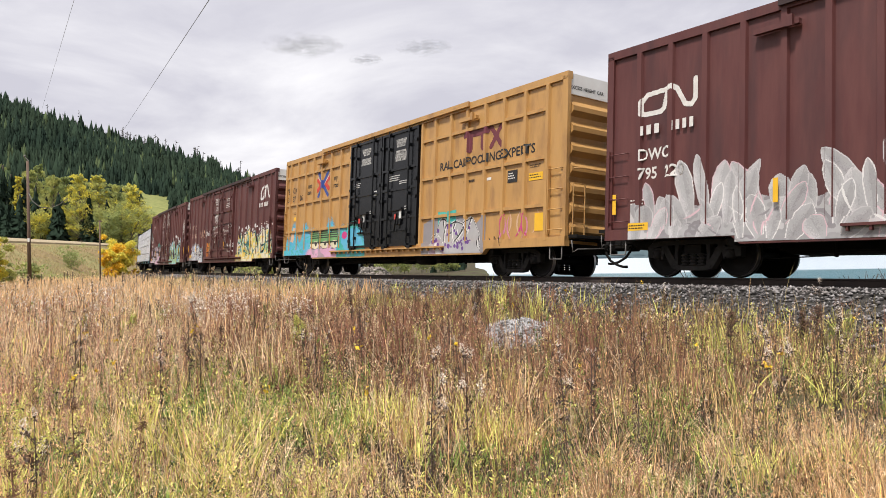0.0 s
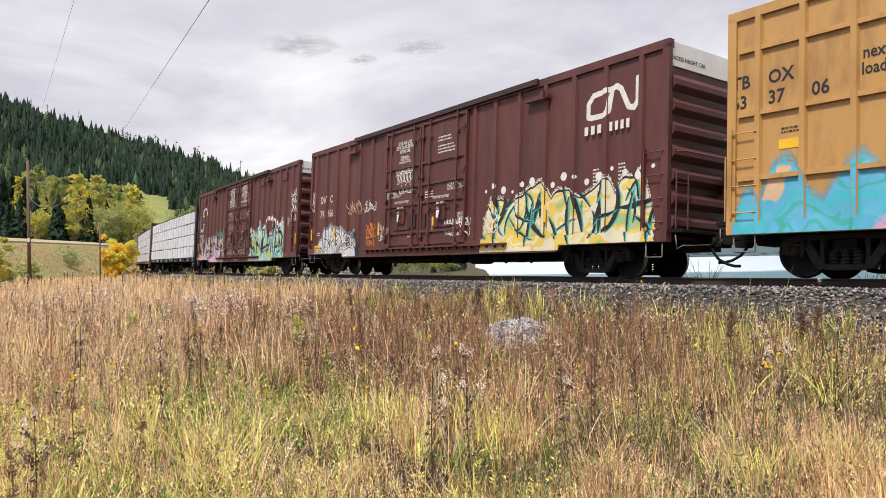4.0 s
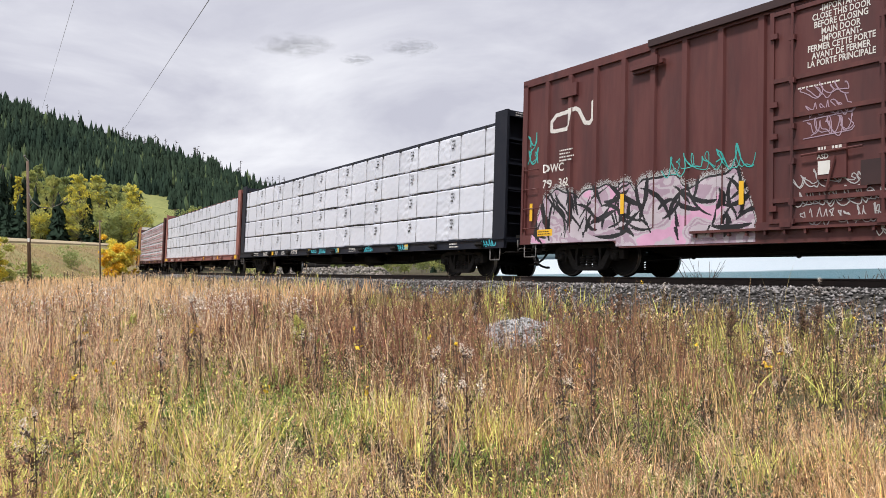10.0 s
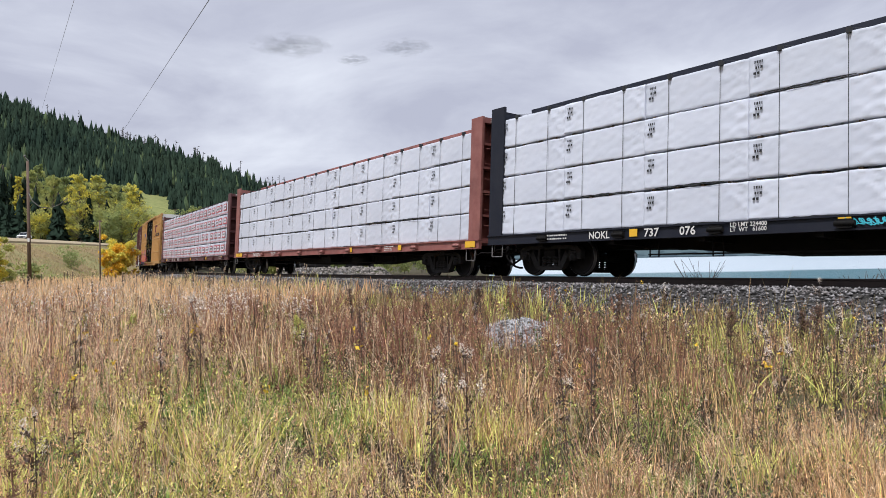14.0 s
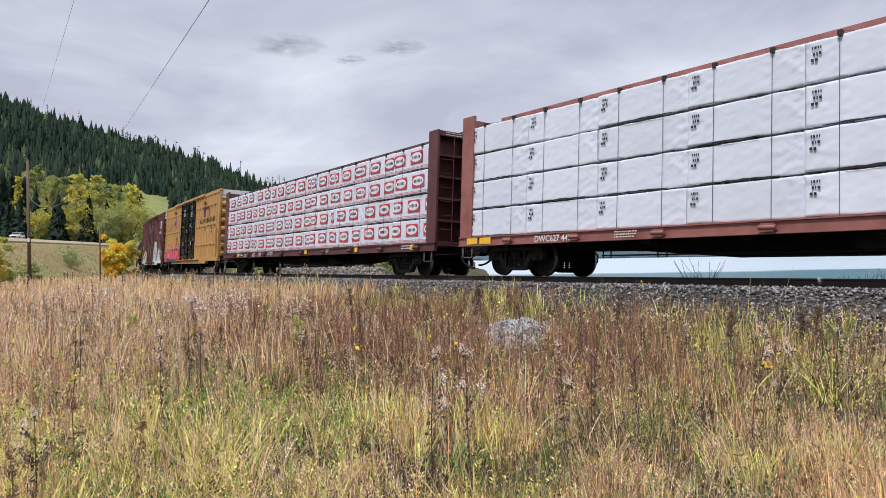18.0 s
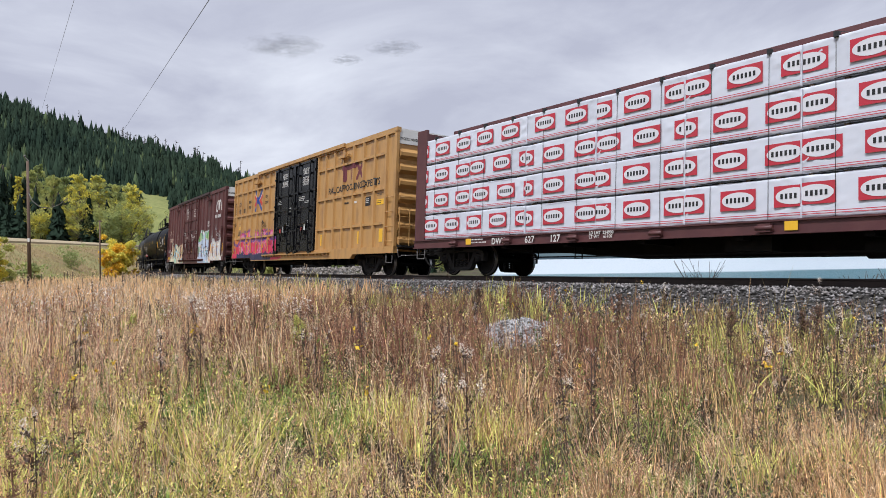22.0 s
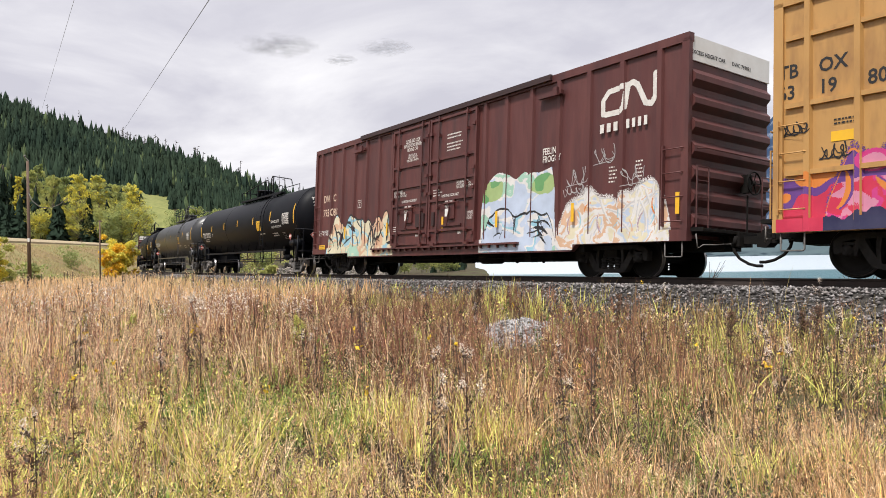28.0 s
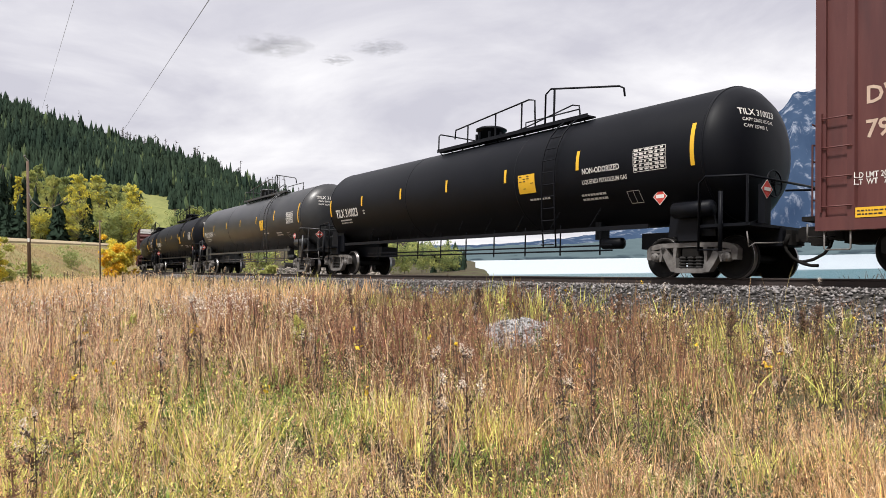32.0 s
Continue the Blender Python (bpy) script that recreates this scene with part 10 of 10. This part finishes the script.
def wheel_mesh(r, w):
    bm = bmesh.new()
    lathe(bm, [(-w / 2, r * 0.55), (-w / 2, r * 0.95), (-w * 0.35, r), (w * 0.35, r), (w / 2, r * 0.95), (w / 2, r * 0.55)], "y", 18)
    return bm


def outline_body(name, parent, pts, y0, y1, mat, label=""):
    bm = bmesh.new()
    extrude_outline(bm, pts, y0, y1)
    bmesh.ops.recalc_face_normals(bm, faces=bm.faces[:])
    bmesh.ops.bevel(bm, geom=bm.edges[:], offset=0.05, segments=2, affect="EDGES")
    return part(name, bm, mat, parent, label)


def semi_truck():
    t = tagged(new("semi_truck"), "white semi truck pulling a long white box trailer", "truck")
    bm = bmesh.new()
    box(bm, -15.5, -0.6, -1.3, 1.3, 1.2, 4.1)
    bmesh.ops.bevel(bm, geom=bm.edges[:], offset=0.06, segments=2, affect="EDGES")
    part("trailer", bm, CARWHITE, t)
    cab = outline_body("cab", t, [(-0.1, 0.75), (5.3, 0.6), (5.4, 1.5), (5.0, 1.85), (3.5, 2.0), (3.0, 2.9), (2.3, 3.7), (0.0, 3.95)], -1.2, 1.2, CARWHITE)
    bm = bmesh.new()
    extrude_outline(bm, [(3.42, 2.08), (2.98, 2.85), (2.95, 2.84), (3.36, 2.06)], -1.08, 1.08)
    box(bm, 1.7, 2.9, -1.22, -1.19, 2.0, 2.7)
    box(bm, 1.7, 2.9, 1.19, 1.22, 2.0, 2.7)
    bmesh.ops.recalc_face_normals(bm, faces=bm.faces[:])
    part("cab_window", bm, GLASS, cab)
    bm = bmesh.new()
    box(bm, 5.38, 5.46, -0.7, 0.7, 0.85, 1.6)
    box(bm, 5.3, 5.5, -1.2, 1.2, 0.45, 0.75)
    part("grille", bm, GRIME, cab)
    bm = bmesh.new()
    box(bm, -15.4, 4.9, -0.5, 0.5, 0.75, 1.2)
    box(bm, -11, -3, -1.2, -1.1, 0.5, 1.1)
    part("chassis", bm, GRIME, t)
    for x in (4.3, -0.6, -1.9, -13.2, -14.5):
        for s in (-1, 1):
            part("wheel", wheel_mesh(0.52, 0.35), TYRE, t, at=pose(x, s * 1.05, 0.52))
    return t


def suv(label, paint_):
    c = tagged(new("car"), label, "car", "cars on the road")
    body = outline_body("body", c, [(-2.25, 0.42), (2.3, 0.40), (2.35, 0.78), (2.05, 0.98), (1.0, 1.08), (-2.2, 1.08), (-2.3, 0.8)], -0.92, 0.92, paint_)
    outline_body("roof", c, [(1.05, 1.05), (0.35, 1.66), (-1.75, 1.70), (-2.2, 1.05)], -0.80, 0.80, paint_)
    bm = bmesh.new()
    extrude_outline(bm, [(0.85, 1.10), (0.30, 1.58), (-1.65, 1.60), (-2.0, 1.10)], -0.815, 0.815)
    bmesh.ops.recalc_face_normals(bm, faces=bm.faces[:])
    part("side_window", bm, GLASS, c)
    bm = bmesh.new()
    extrude_outline(bm, [(1.06, 1.12), (0.42, 1.62), (0.40, 1.58), (1.0, 1.10)], -0.72, 0.72)
    bmesh.ops.recalc_face_normals(bm, faces=bm.faces[:])
    part("windscreen", bm, GLASS, c)
    bm = bmesh.new()
    box(bm, 2.28, 2.37, -0.85, -0.5, 0.66, 0.82)
    box(bm, 2.28, 2.37, 0.5, 0.85, 0.66, 0.82)
    part("headlight", bm, TREAD, body)
    bm = bmesh.new()
    box(bm, 2.30, 2.38, -0.45, 0.45, 0.45, 0.75)
    part("grille", bm, GRIME, body)
    for x in (1.4, -1.4):
        for s in (-1, 1):
            part("wheel", wheel_mesh(0.36, 0.24), TYRE, c, at=pose(x, s * 0.83, 0.36))
    return c


TRUCK = semi_truck()
SUV_A = suv("white sport utility car on the road", CARWHITE)
SUV_B = suv("white car driving on the road", CARWHITE)
SUV_C = suv("pale car following on the road", CARWHITE)


def drive(thing, rows, side=1.9):
    """Rows of seconds and depth from the camera along the road."""
    out = []
    for t, dep in rows:
        u = float(np.interp(dep, ROAD[:, 1], ROAD_L))
        out.append((t, on_road(u, side)))
    walk(thing, out)

# ---------------------------------------------------------------- small clouds that drift under the overcast
def cloud_matter():
    m = bpy.data.materials.new("thin_grey_cloud")
    m.use_nodes = True
    nt = m.node_tree
    nt.nodes.remove(nt.nodes["Principled BSDF"])
    co = nt.nodes.new("ShaderNodeTexCoord")
    gr = nt.nodes.new("ShaderNodeTexGradient")
    gr.gradient_type = "SPHERICAL"
    nz = nt.nodes.new("ShaderNodeTexNoise")
    nz.inputs["Scale"].default_value, nz.inputs["Detail"].default_value = 2.1, 4.0
    mul = nt.nodes.new("ShaderNodeMath")
    mul.operation = "MULTIPLY"
    rng_ = nt.nodes.new("ShaderNodeMapRange")
    rng_.inputs["From Min"].default_value, rng_.inputs["From Max"].default_value = 0.02, 0.55
    rng_.inputs["To Max"].default_value = 0.26
    df = nt.nodes.new("ShaderNodeBsdfDiffuse")
    df.inputs["Color"].default_value = (0.42, 0.42, 0.47, 1)
    tr = nt.nodes.new("ShaderNodeBsdfTransparent")
    mx = nt.nodes.new("ShaderNodeMixShader")
    nt.links.new(co.outputs["Object"], gr.inputs[0])
    nt.links.new(co.outputs["Object"], nz.inputs["Vector"])
    nt.links.new(gr.outputs["Fac"], mul.inputs[0])
    ragged = nt.nodes.new("ShaderNodeMapRange")
    ragged.inputs["From Min"].default_value, ragged.inputs["From Max"].default_value = 0.36, 0.62
    nt.links.new(nz.outputs["Fac"], ragged.inputs["Value"])
    nt.links.new(ragged.outputs[0], mul.inputs[1])
    nt.links.new(mul.outputs[0], rng_.inputs["Value"])
    nt.links.new(rng_.outputs[0], mx.inputs[0])
    nt.links.new(tr.outputs[0], mx.inputs[1])
    nt.links.new(df.outputs[0], mx.inputs[2])
    nt.links.new(mx.outputs[0], nt.nodes["Material Output"].inputs["Surface"])
    return m


VAPOUR = cloud_matter()
CLOUDS = []
for b0, b1, slope, wide, deep in ((-0.022, -0.084, 0.300, 66, 95), (-0.190, -0.232, 0.305, 95, 120), (-0.104, -0.145, 0.284, 40, 60)):
    bm = bmesh.new()
    lathe(bm, [(-0.06, 0.05), (-0.05, 0.6), (0.0, 1.0), (0.05, 0.6), (0.06, 0.05)], "z", 32)
    for v in bm.verts:
        v.co.x, v.co.y, v.co.z = v.co.x * wide, v.co.y * deep, v.co.z * 60
    ob = part("cloud", bm, VAPOUR)
    for v in ob.data.vertices:
        v.co.x, v.co.y, v.co.z = v.co.x / wide, v.co.y / wide, v.co.z / wide
    tagged(ob, "small dark grey cloud under the overcast sky", "cloud", "small drifting clouds", "structure")
    ob.scale = (wide, wide, wide)
    CLOUDS.append((ob, b0, b1, slope))
# ---------------------------------------------------------------- what moves
def motions():
    for car, a, half in CARS:
        walk(car, [(t, rail_pose(way(a, t), half)) for t in np.arange(0.0, 32.01, 1.0)])
    at = {car: a for car, a, half in CARS}
    for wheel, x, car, truck_x in WHEELS:
        rows = []
        for k in range(321):
            turn = way(at[car], k / 10) / 0.457 + truck_x * 1.7
            rows.append((k / 10, Matrix.Translation((x, 0, 0.457)) @ Matrix.Rotation(turn, 4, "Y")))
        walk(wheel, rows)

    for ob, b0, b1, slope in CLOUDS:
        walk(ob, [(t, Matrix.Translation((1500 * (b0 + (b1 - b0) * t / 32), 1500, 0.56 + 1500 * slope))) for t in (0.0, 16.0, 32.0)])

    far, gone = 322.0, 78.0
    drive(TRUCK, [(0.0, far), (7.0, far), (8.4, 318.0), (10.4, 245.0), (11.2, 207.0), (12.0, 179.0), (12.8, 153.0), (14.8, 90.0), (16.0, gone), (32.0, gone)])
    drive(SUV_A, [(0.0, far), (9.6, far), (10.6, 316.0), (12.4, 226.0), (13.2, 190.0), (13.6, 176.0), (14.4, 154.0), (16.4, 90.0), (17.0, gone), (32.0, gone)])
    drive(SUV_B, [(0.0, far), (12.8, far), (13.8, 316.0), (15.6, 198.0), (16.6, 163.0), (17.2, 148.0), (19.0, 90.0), (20.0, gone), (32.0, gone)])
    drive(SUV_C, [(0.0, far), (13.6, far), (14.4, 316.0), (16.6, 210.0), (17.2, 186.0), (18.0, 160.0), (20.0, 90.0), (20.8, gone), (32.0, gone)])

motions()
